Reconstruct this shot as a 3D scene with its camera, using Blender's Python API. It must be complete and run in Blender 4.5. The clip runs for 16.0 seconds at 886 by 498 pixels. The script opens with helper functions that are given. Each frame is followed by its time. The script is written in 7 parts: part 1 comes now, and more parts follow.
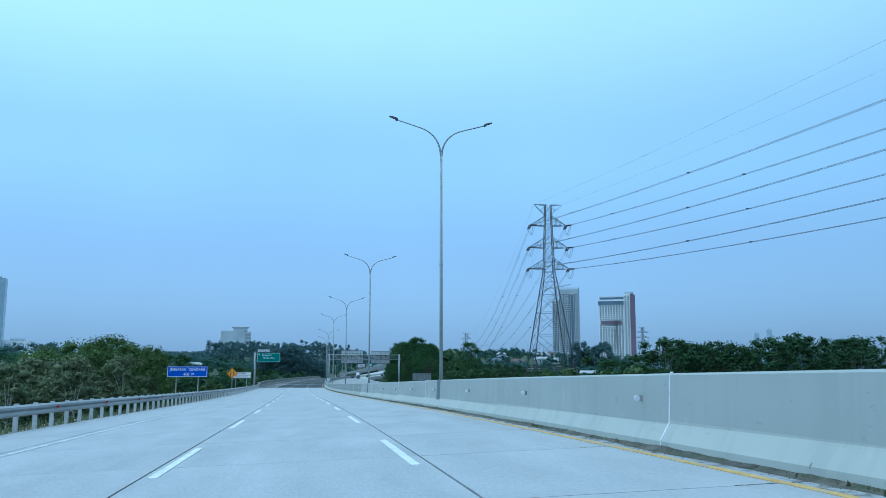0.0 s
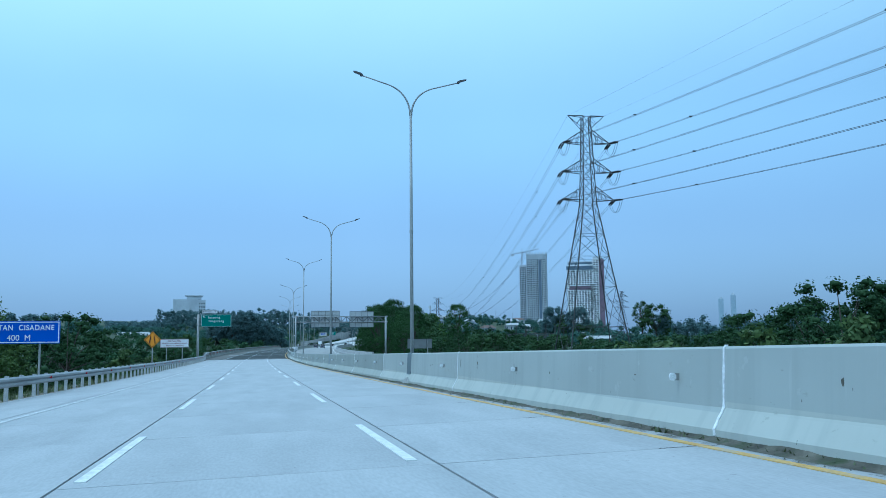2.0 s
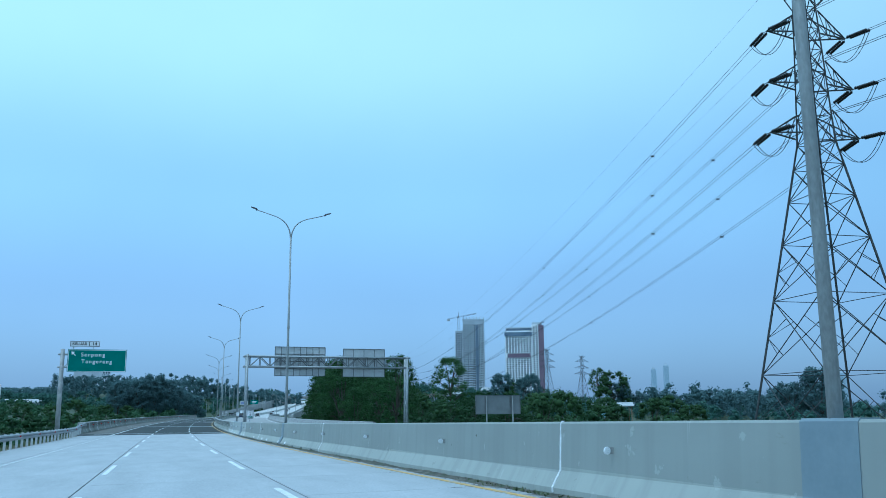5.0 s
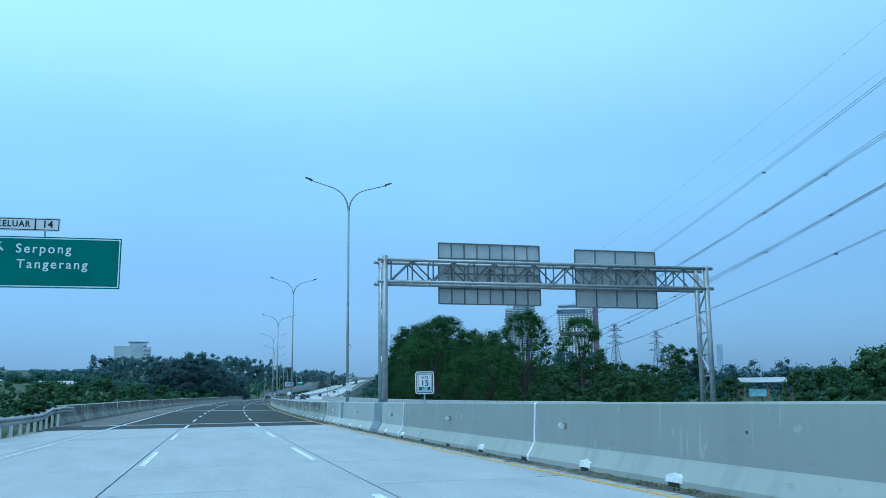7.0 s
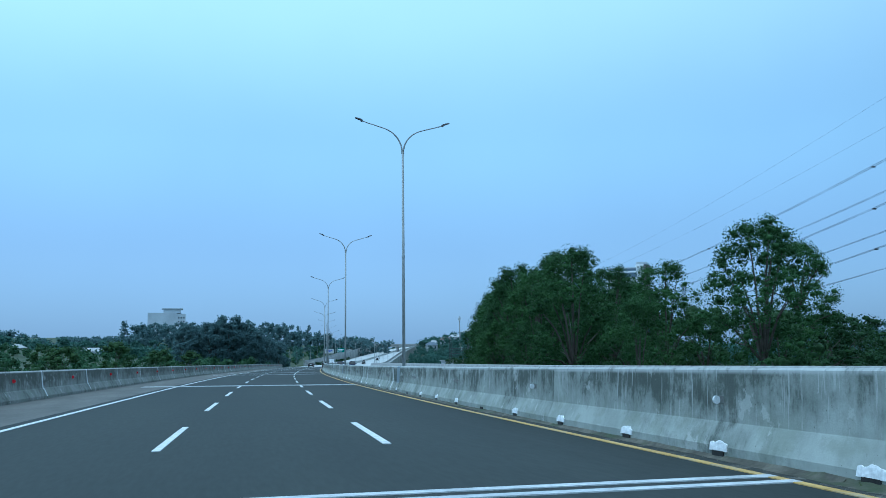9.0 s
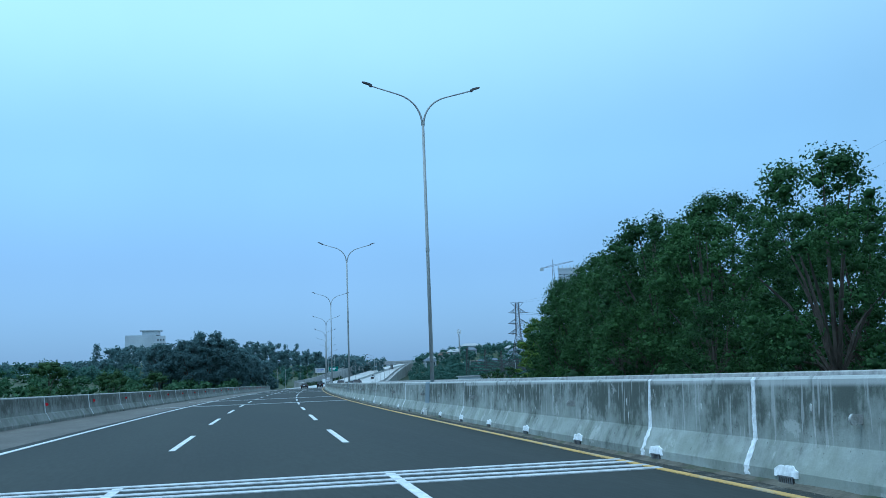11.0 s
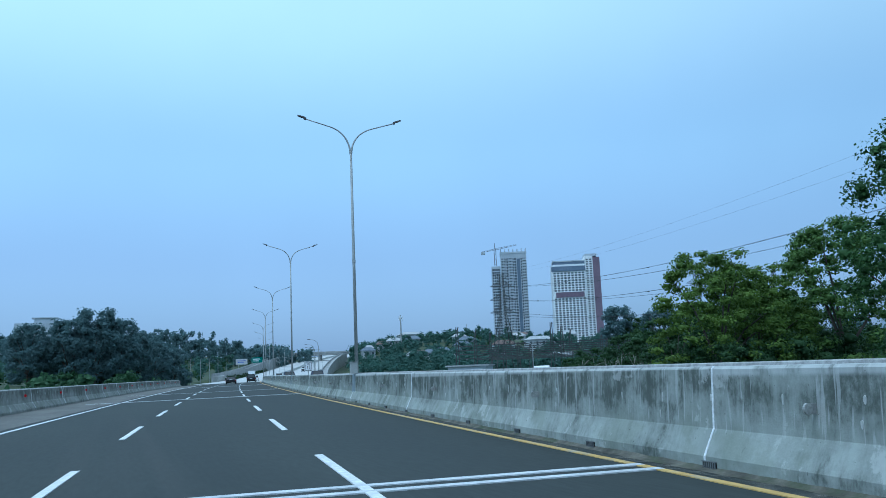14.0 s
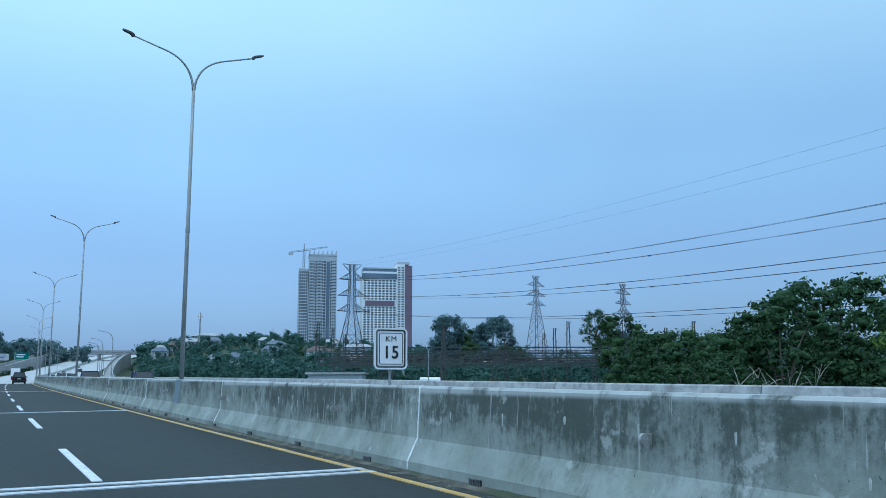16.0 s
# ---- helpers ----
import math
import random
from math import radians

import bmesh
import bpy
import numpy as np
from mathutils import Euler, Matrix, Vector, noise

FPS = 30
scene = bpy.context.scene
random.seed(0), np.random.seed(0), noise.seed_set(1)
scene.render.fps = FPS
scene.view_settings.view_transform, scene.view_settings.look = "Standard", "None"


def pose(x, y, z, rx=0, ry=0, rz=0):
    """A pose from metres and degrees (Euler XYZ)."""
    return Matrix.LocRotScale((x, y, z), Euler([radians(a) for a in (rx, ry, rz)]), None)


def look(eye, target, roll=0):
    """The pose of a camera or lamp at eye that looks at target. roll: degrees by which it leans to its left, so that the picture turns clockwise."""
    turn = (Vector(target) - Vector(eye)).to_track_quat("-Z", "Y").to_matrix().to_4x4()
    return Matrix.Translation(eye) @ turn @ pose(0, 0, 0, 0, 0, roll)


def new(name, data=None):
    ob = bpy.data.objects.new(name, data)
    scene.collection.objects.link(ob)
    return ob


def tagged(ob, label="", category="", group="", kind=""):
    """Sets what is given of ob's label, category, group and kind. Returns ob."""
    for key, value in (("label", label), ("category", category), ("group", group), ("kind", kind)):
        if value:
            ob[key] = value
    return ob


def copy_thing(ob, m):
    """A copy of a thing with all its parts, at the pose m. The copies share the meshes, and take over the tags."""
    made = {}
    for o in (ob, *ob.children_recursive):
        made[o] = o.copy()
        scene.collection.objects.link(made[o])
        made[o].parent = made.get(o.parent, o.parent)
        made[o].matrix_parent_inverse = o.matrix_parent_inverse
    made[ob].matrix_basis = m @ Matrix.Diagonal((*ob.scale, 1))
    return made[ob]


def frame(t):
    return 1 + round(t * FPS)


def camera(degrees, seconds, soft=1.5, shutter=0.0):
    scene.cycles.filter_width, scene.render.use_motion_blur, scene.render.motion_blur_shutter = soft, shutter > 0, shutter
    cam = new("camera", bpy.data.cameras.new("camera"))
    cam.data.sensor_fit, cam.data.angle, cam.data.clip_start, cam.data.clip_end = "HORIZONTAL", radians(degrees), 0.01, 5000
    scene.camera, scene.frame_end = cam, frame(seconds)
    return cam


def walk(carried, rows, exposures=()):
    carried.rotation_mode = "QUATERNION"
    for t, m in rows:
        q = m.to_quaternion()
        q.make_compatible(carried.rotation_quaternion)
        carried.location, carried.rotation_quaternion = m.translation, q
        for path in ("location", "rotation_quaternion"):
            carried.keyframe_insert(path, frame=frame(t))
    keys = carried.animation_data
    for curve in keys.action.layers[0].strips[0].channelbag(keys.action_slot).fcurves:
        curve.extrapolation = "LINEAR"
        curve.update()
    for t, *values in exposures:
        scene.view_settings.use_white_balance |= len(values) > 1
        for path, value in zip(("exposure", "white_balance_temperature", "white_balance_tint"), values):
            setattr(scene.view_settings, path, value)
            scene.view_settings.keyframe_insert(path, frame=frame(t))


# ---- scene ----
cam = camera(53.92, 16.0, 0.75)

PATH = [
    (0.0, pose(0.262, 0.000, 1.279, 98.360, -0.012, -10.945)),
    (0.5, pose(0.554, 10.093, 1.261, 97.614, 0.218, -11.681)),
    (1.0, pose(0.890, 20.481, 1.211, 97.175, 0.479, -12.438)),
    (1.5, pose(1.181, 30.908, 1.135, 96.638, 0.643, -13.146)),
    (2.0, pose(1.461, 41.473, 1.042, 96.308, 0.532, -13.671)),
    (2.5, pose(1.717, 51.890, 0.941, 96.198, 0.622, -14.286)),
    (3.0, pose(1.898, 62.335, 0.839, 96.830, 0.926, -15.678)),
    (3.5, pose(2.053, 72.608, 0.742, 98.059, 0.763, -17.670)),
    (6.0, pose(3.318, 126.405, 0.340, 101.459, 0.405, -19.087)),
    (6.5, pose(3.583, 137.758, 0.282, 100.469, 0.643, -17.460)),
    (7.0, pose(3.901, 148.802, 0.236, 99.733, 0.605, -16.556)),
    (7.5, pose(4.319, 159.717, 0.204, 98.809, 0.470, -15.640)),
    (8.0, pose(4.688, 170.689, 0.185, 97.923, 0.293, -14.967)),
    (8.5, pose(5.150, 182.165, 0.182, 97.701, 0.405, -14.490)),
    (11.0, pose(8.181, 237.105, 0.372, 98.794, 2.235, -15.226)),
    (11.5, pose(9.014, 249.071, 0.444, 99.570, 2.105, -15.850)),
    (12.0, pose(9.938, 260.838, 0.535, 100.327, 1.998, -16.304)),
    (12.5, pose(10.839, 272.740, 0.630, 100.584, 2.209, -16.819)),
    (13.0, pose(11.772, 284.823, 0.699, 100.168, 2.237, -17.718)),
    (13.5, pose(12.709, 296.825, 0.766, 98.990, 2.233, -18.815)),
    (14.0, pose(13.718, 308.361, 0.859, 98.131, 2.379, -20.635)),
    (14.5, pose(14.856, 320.084, 0.966, 98.494, 1.336, -24.075)),
    (15.0, pose(16.103, 331.506, 1.050, 98.635, 0.071, -27.870)),
    (15.5, pose(17.445, 342.587, 1.126, 98.338, -0.369, -31.447)),
    (16.0, pose(18.847, 353.758, 1.214, 98.537, 0.110, -34.638)),
]
walk(cam, PATH, [(0.0, 0.0, 4450, -8), (4.6, 0.0, 4450, -8), (5.8, 0.0, 4250, -12), (6.9, 0.0, 4260, -12), (7.4, 0.0, 4450, -8), (13.2, 0.0, 4430, -8), (14.3, 0.0, 4680, -2), (14.6, 0.0, 4680, -2), (15.0, 0.0, 4530, -6), (15.5, 0.0, 4700, -1), (16.0, 0.0, 4690, -2)])

# ---- sky and sun: a bright hazy overcast ----
SUN_HEIGHT, SUN_TURN = 62.0, -115.0
world = bpy.data.worlds.new("sky")
scene.world = world
world.use_nodes = True
wn, wl = world.node_tree.nodes, world.node_tree.links
wn.clear()
w_out = wn.new("ShaderNodeOutputWorld")
w_bg = wn.new("ShaderNodeBackground")
w_sky = wn.new("ShaderNodeTexSky")
w_sky.sky_type, w_sky.sun_disc = "NISHITA", False
w_sky.sun_elevation, w_sky.sun_rotation = radians(SUN_HEIGHT), radians(SUN_TURN)
w_sky.air_density, w_sky.dust_density, w_sky.ozone_density = 1.0, 3.0, 1.0
w_co = wn.new("ShaderNodeTexCoord")
w_sep = wn.new("ShaderNodeSeparateXYZ")
w_ramp = wn.new("ShaderNodeValToRGB")
w_ramp.color_ramp.interpolation = "EASE"
w_ramp.color_ramp.elements[0].position, w_ramp.color_ramp.elements[0].color = 0.0, (0.325, 0.40, 0.54, 1)
w_ramp.color_ramp.elements[1].position, w_ramp.color_ramp.elements[1].color = 0.75, (1.05, 1.08, 1.05, 1)
for at, col in ((0.12, (0.415, 0.50, 0.65, 1)), (0.25, (0.54, 0.68, 0.79, 1)), (0.42, (0.84, 0.98, 0.97, 1))):
    e = w_ramp.color_ramp.elements.new(at)
    e.color = col
w_cloud = wn.new("ShaderNodeTexNoise")
w_cloud.inputs["Scale"].default_value, w_cloud.inputs["Detail"].default_value = 2.2, 5.0
w_cmap = wn.new("ShaderNodeMapRange")
w_cmap.inputs["From Min"].default_value, w_cmap.inputs["From Max"].default_value = 0.3, 0.7
w_cmap.inputs["To Min"].default_value, w_cmap.inputs["To Max"].default_value = 0.94, 1.07
w_mul = wn.new("ShaderNodeMix")
w_mul.data_type, w_mul.blend_type = "RGBA", "MULTIPLY"
w_mul.inputs["Factor"].default_value = 1.0
w_add = wn.new("ShaderNodeMix")
w_add.data_type, w_add.blend_type = "RGBA", "MIX"
w_add.inputs["Factor"].default_value = 0.06
wl.new(w_co.outputs["Generated"], w_sep.inputs[0])
wl.new(w_co.outputs["Generated"], w_cloud.inputs["Vector"])
wl.new(w_sep.outputs["Z"], w_ramp.inputs["Fac"])
wl.new(w_cloud.outputs["Fac"], w_cmap.inputs["Value"])
wl.new(w_ramp.outputs["Color"], w_mul.inputs["A"])
wl.new(w_cmap.outputs["Result"], w_mul.inputs["B"])
w_side = wn.new("ShaderNodeMapRange")
w_side.inputs["From Min"].default_value, w_side.inputs["From Max"].default_value = 0.15, 0.95
w_side.inputs["To Min"].default_value, w_side.inputs["To Max"].default_value = 1.0, 0.70
wl.new(w_sep.outputs["X"], w_side.inputs["Value"])
w_mul2 = wn.new("ShaderNodeMix")
w_mul2.data_type, w_mul2.blend_type = "RGBA", "MULTIPLY"
w_mul2.inputs["Factor"].default_value = 1.0
wl.new(w_mul.outputs["Result"], w_mul2.inputs["A"])
wl.new(w_side.outputs["Result"], w_mul2.inputs["B"])
wl.new(w_mul2.outputs["Result"], w_add.inputs["A"])
wl.new(w_sky.outputs["Color"], w_add.inputs["B"])
wl.new(w_add.outputs["Result"], w_bg.inputs["Color"])
w_bg.inputs["Strength"].default_value = 0.80
wl.new(w_bg.outputs[0], w_out.inputs[0])

sun = new("sun", bpy.data.lights.new("sun", "SUN"))
sun.data.energy, sun.data.angle, sun.data.color = 1.0, radians(14), (1.0, 0.985, 0.96)
sa, se = radians(SUN_TURN), radians(SUN_HEIGHT)
sun.matrix_world = look((math.sin(sa) * math.cos(se) * 50, math.cos(sa) * math.cos(se) * 50, math.sin(se) * 50), (0, 0, 0))


# ---- materials ----
def surface(name, dark, light, scale=3.0, stretch=(1, 1, 1), rough=(0.7, 0.9), metal=0.0, bump=0.15, fine=60.0,
            contrast=(0.35, 0.65), stain=None, world_space=False, spec=0.4, grit=1.0):
    """Two tones mixed by a broad noise, a fine grain, and a third tone for stains."""
    m = bpy.data.materials.new(name)
    m.use_nodes = True
    n, l = m.node_tree.nodes, m.node_tree.links
    b = n["Principled BSDF"]
    co = n.new("ShaderNodeTexCoord")
    mp = n.new("ShaderNodeMapping")
    mp.inputs["Scale"].default_value = stretch
    if world_space:
        geo = n.new("ShaderNodeNewGeometry")
        l.new(geo.outputs["Position"], mp.inputs["Vector"])
    else:
        info = n.new("ShaderNodeObjectInfo")
        wide = n.new("ShaderNodeMath")
        wide.operation, wide.inputs[1].default_value = "MULTIPLY", 91.7
        l.new(info.outputs["Random"], wide.inputs[0])
        l.new(wide.outputs[0], mp.inputs["Location"])
        l.new(co.outputs["Object"], mp.inputs["Vector"])
    broad = n.new("ShaderNodeTexNoise")
    broad.inputs["Scale"].default_value, broad.inputs["Detail"].default_value = scale, 6.0
    broad.inputs["Roughness"].default_value = 0.6
    grain = n.new("ShaderNodeTexNoise")
    grain.inputs["Scale"].default_value, grain.inputs["Detail"].default_value = fine, 3.0
    l.new(mp.outputs[0], broad.inputs["Vector"])
    l.new(mp.outputs[0], grain.inputs["Vector"])
    rng = n.new("ShaderNodeMapRange")
    rng.inputs["From Min"].default_value, rng.inputs["From Max"].default_value = contrast
    l.new(broad.outputs["Fac"], rng.inputs["Value"])
    mix = n.new("ShaderNodeMix")
    mix.data_type = "RGBA"
    mix.inputs["A"].default_value, mix.inputs["B"].default_value = (*dark, 1), (*light, 1)
    l.new(rng.outputs[0], mix.inputs["Factor"])
    out = mix.outputs["Result"]
    gm = n.new("ShaderNodeMapRange")
    gm.inputs["From Min"].default_value, gm.inputs["From Max"].default_value = 0.3, 0.7
    gm.inputs["To Min"].default_value, gm.inputs["To Max"].default_value = 1 - 0.14 * grit, 1 + 0.12 * grit
    l.new(grain.outputs["Fac"], gm.inputs["Value"])
    mul = n.new("ShaderNodeMix")
    mul.data_type, mul.blend_type = "RGBA", "MULTIPLY"
    mul.inputs["Factor"].default_value = 1.0
    l.new(out, mul.inputs["A"])
    l.new(gm.outputs[0], mul.inputs["B"])
    out = mul.outputs["Result"]
    if stain:
        colour, st_scale, st_stretch, lo, hi = stain
        mp2 = n.new("ShaderNodeMapping")
        mp2.inputs["Scale"].default_value = st_stretch
        l.new(mp.outputs[0], mp2.inputs["Vector"])
        sn = n.new("ShaderNodeTexNoise")
        sn.inputs["Scale"].default_value, sn.inputs["Detail"].default_value = st_scale, 7.0
        sn.inputs["Roughness"].default_value = 0.65
        l.new(mp2.outputs[0], sn.inputs["Vector"])
        sr = n.new("ShaderNodeMapRange")
        sr.inputs["From Min"].default_value, sr.inputs["From Max"].default_value = lo, hi
        l.new(sn.outputs["Fac"], sr.inputs["Value"])
        sm = n.new("ShaderNodeMix")
        sm.data_type = "RGBA"
        sm.inputs["B"].default_value = (*colour, 1)
        l.new(sr.outputs[0], sm.inputs["Factor"])
        l.new(out, sm.inputs["A"])
        out = sm.outputs["Result"]
    l.new(out, b.inputs["Base Color"])
    rr = n.new("ShaderNodeMapRange")
    rr.inputs["To Min"].default_value, rr.inputs["To Max"].default_value = rough
    l.new(broad.outputs["Fac"], rr.inputs["Value"])
    l.new(rr.outputs[0], b.inputs["Roughness"])
    b.inputs["Metallic"].default_value = metal
    b.inputs["Specular IOR Level"].default_value = spec
    if bump:
        bp = n.new("ShaderNodeBump")
        bp.inputs["Strength"].default_value, bp.inputs["Distance"].default_value = bump, 0.02
        l.new(grain.outputs["Fac"], bp.inputs["Height"])
        l.new(bp.outputs[0], b.inputs["Normal"])
    return m


def foliage(name, dark, light, through_light=0.25):
    """Leaves: each leaf card has its own tone, part of the light passes through."""
    m = bpy.data.materials.new(name)
    m.use_nodes = True
    n, l = m.node_tree.nodes, m.node_tree.links
    b = n["Principled BSDF"]
    geo = n.new("ShaderNodeNewGeometry")
    info = n.new("ShaderNodeObjectInfo")
    co = n.new("ShaderNodeTexCoord")
    cl = n.new("ShaderNodeTexNoise")
    cl.inputs["Scale"].default_value, cl.inputs["Detail"].default_value = 0.45, 2.0
    l.new(co.outputs["Object"], cl.inputs["Vector"])
    s1 = n.new("ShaderNodeMath")
    s1.operation, s1.inputs[1].default_value = "MULTIPLY", 0.45
    l.new(geo.outputs["Random Per Island"], s1.inputs[0])
    s2 = n.new("ShaderNodeMapRange")
    s2.inputs["From Min"].default_value, s2.inputs["From Max"].default_value = 0.3, 0.7
    s2.inputs["To Max"].default_value = 0.4
    l.new(cl.outputs["Fac"], s2.inputs["Value"])
    s3 = n.new("ShaderNodeMath")
    s3.operation, s3.inputs[1].default_value = "MULTIPLY", 0.25
    l.new(info.outputs["Random"], s3.inputs[0])
    a1 = n.new("ShaderNodeMath")
    a2 = n.new("ShaderNodeMath")
    l.new(s1.outputs[0], a1.inputs[0])
    l.new(s2.outputs[0], a1.inputs[1])
    l.new(a1.outputs[0], a2.inputs[0])
    l.new(s3.outputs[0], a2.inputs[1])
    mix = n.new("ShaderNodeMix")
    mix.data_type = "RGBA"
    mix.inputs["A"].default_value, mix.inputs["B"].default_value = (*dark, 1), (*light, 1)
    l.new(a2.outputs[0], mix.inputs["Factor"])
    l.new(mix.outputs["Result"], b.inputs["Base Color"])
    b.inputs["Roughness"].default_value = 0.6
    b.inputs["Specular IOR Level"].default_value = 0.16
    tr = n.new("ShaderNodeBsdfTranslucent")
    l.new(mix.outputs["Result"], tr.inputs["Color"])
    ms = n.new("ShaderNodeMixShader")
    ms.inputs["Fac"].default_value = through_light
    l.new(b.outputs[0], ms.inputs[1])
    l.new(tr.outputs[0], ms.inputs[2])
    l.new(ms.outputs[0], n["Material Output"].inputs["Surface"])
    return m


def glass(name, tint):
    m = bpy.data.materials.new(name)
    m.use_nodes = True
    b = m.node_tree.nodes["Principled BSDF"]
    b.inputs["Base Color"].default_value = (*tint, 1)
    b.inputs["Roughness"].default_value = 0.06
    b.inputs["Specular IOR Level"].default_value = 0.8
    return m


SLAB = surface("pavement concrete", (0.31, 0.318, 0.325), (0.43, 0.44, 0.447), 1.1, (1, 0.2, 1), (0.75, 0.92), fine=30, bump=0.08, contrast=(0.22, 0.78), grit=0.6,
               stain=((0.19, 0.19, 0.185), 6.0, (1.0, 6.0, 1), 0.67, 0.73))
JOINT = surface("joint filler", (0.03, 0.03, 0.03), (0.08, 0.08, 0.075), 4)
ASPHALT = surface("asphalt", (0.0235, 0.028, 0.0258), (0.0375, 0.0435, 0.040), 0.35, (1, 0.15, 1), (0.7, 0.9), fine=14, bump=0.25, world_space=True,
                  stain=((0.055, 0.055, 0.052), 0.25, (1.0, 0.1, 1), 0.56, 0.8), spec=0.28)
SHOULDER = surface("worn shoulder asphalt", (0.085, 0.08, 0.07), (0.14, 0.135, 0.12), 0.8, (1, 0.3, 1), fine=10, world_space=True)
ROAD_FAR = surface("opposite pavement", (0.24, 0.24, 0.235), (0.34, 0.34, 0.33), 0.3, (1, 0.2, 1), fine=6, world_space=True)
PAINT = surface("white road paint", (0.56, 0.57, 0.57), (0.72, 0.73, 0.73), 4, fine=20, bump=0.1, stain=((0.42, 0.42, 0.40), 6, (1, 1, 1), 0.62, 0.8))
WORN_PAINT = surface("worn road paint", (0.44, 0.45, 0.45), (0.60, 0.61, 0.61), 2.2, fine=20, bump=0.1, stain=((0.38, 0.385, 0.385), 3, (1, 1, 1), 0.46, 0.6))
YELLOW = surface("yellow road paint", (0.46, 0.30, 0.09), (0.58, 0.40, 0.13), 3, (1, 1, 1), fine=20, bump=0.1, stain=((0.38, 0.34, 0.25), 4, (1, 0.5, 1), 0.50, 0.66))
RAMP = surface("ramp concrete", (0.26, 0.265, 0.26), (0.37, 0.375, 0.365), 0.2, fine=2, bump=0.05, world_space=True, stain=((0.17, 0.175, 0.165), 0.3, (1, 1, 0.3), 0.55, 0.75))
STEEL_STRIP = surface("expansion joint steel", (0.42, 0.43, 0.44), (0.62, 0.63, 0.64), 3, (1, 1, 1), (0.5, 0.7), fine=20)


class Shade:
    """Small helpers for one node material laid out in an object's own metres."""

    def __init__(self, name, spread):
        self.m = bpy.data.materials.new(name)
        self.m.use_nodes = True
        self.n, self.l = self.m.node_tree.nodes, self.m.node_tree.links
        self.b = self.n["Principled BSDF"]
        self.co = self.n.new("ShaderNodeTexCoord")
        info = self.n.new("ShaderNodeObjectInfo")
        self.shift = self.maths("MULTIPLY", info.outputs["Random"], spread)
        sep = self.n.new("ShaderNodeSeparateXYZ")
        self.l.new(self.co.outputs["Object"], sep.inputs[0])
        self.z = sep.outputs["Z"]

    def grain(self, stretch, scale, detail=6.0, rough=0.6):
        mp = self.n.new("ShaderNodeMapping")
        mp.inputs["Scale"].default_value = stretch
        self.l.new(self.shift, mp.inputs["Location"])
        self.l.new(self.co.outputs["Object"], mp.inputs["Vector"])
        t = self.n.new("ShaderNodeTexNoise")
        t.inputs["Scale"].default_value, t.inputs["Detail"].default_value, t.inputs["Roughness"].default_value = scale, detail, rough
        self.l.new(mp.outputs[0], t.inputs["Vector"])
        return t.outputs["Fac"]

    def ranged(self, value, lo, hi, a=0.0, z=1.0):
        r = self.n.new("ShaderNodeMapRange")
        r.interpolation_type = "SMOOTHSTEP"
        for key, v in (("From Min", lo), ("From Max", hi), ("To Min", a), ("To Max", z)):
            r.inputs[key].default_value = v
        self.l.new(value, r.inputs["Value"])
        return r.outputs["Result"]

    def maths(self, op, p, q):
        k = self.n.new("ShaderNodeMath")
        k.operation = op
        for i, v in enumerate((p, q)):
            if isinstance(v, float):
                k.inputs[i].default_value = v
            else:
                self.l.new(v, k.inputs[i])
        return k.outputs[0]

    def blend(self, f, p, q):
        x = self.n.new("ShaderNodeMix")
        x.data_type = "RGBA"
        self.l.new(f, x.inputs["Factor"])
        for key, v in (("A", p), ("B", q)):
            if isinstance(v, tuple):
                x.inputs[key].default_value = (*v, 1)
            else:
                self.l.new(v, x.inputs[key])
        return x.outputs["Result"]

    def finish(self, tone, height, relief, rough=0.88):
        self.l.new(tone, self.b.inputs["Base Color"])
        self.b.inputs["Roughness"].default_value = rough
        self.b.inputs["Specular IOR Level"].default_value = 0.22
        bp = self.n.new("ShaderNodeBump")
        bp.inputs["Strength"].default_value, bp.inputs["Distance"].default_value = relief, 0.02
        self.l.new(height, bp.inputs["Height"])
        self.l.new(bp.outputs[0], self.b.inputs["Normal"])
        return self.m


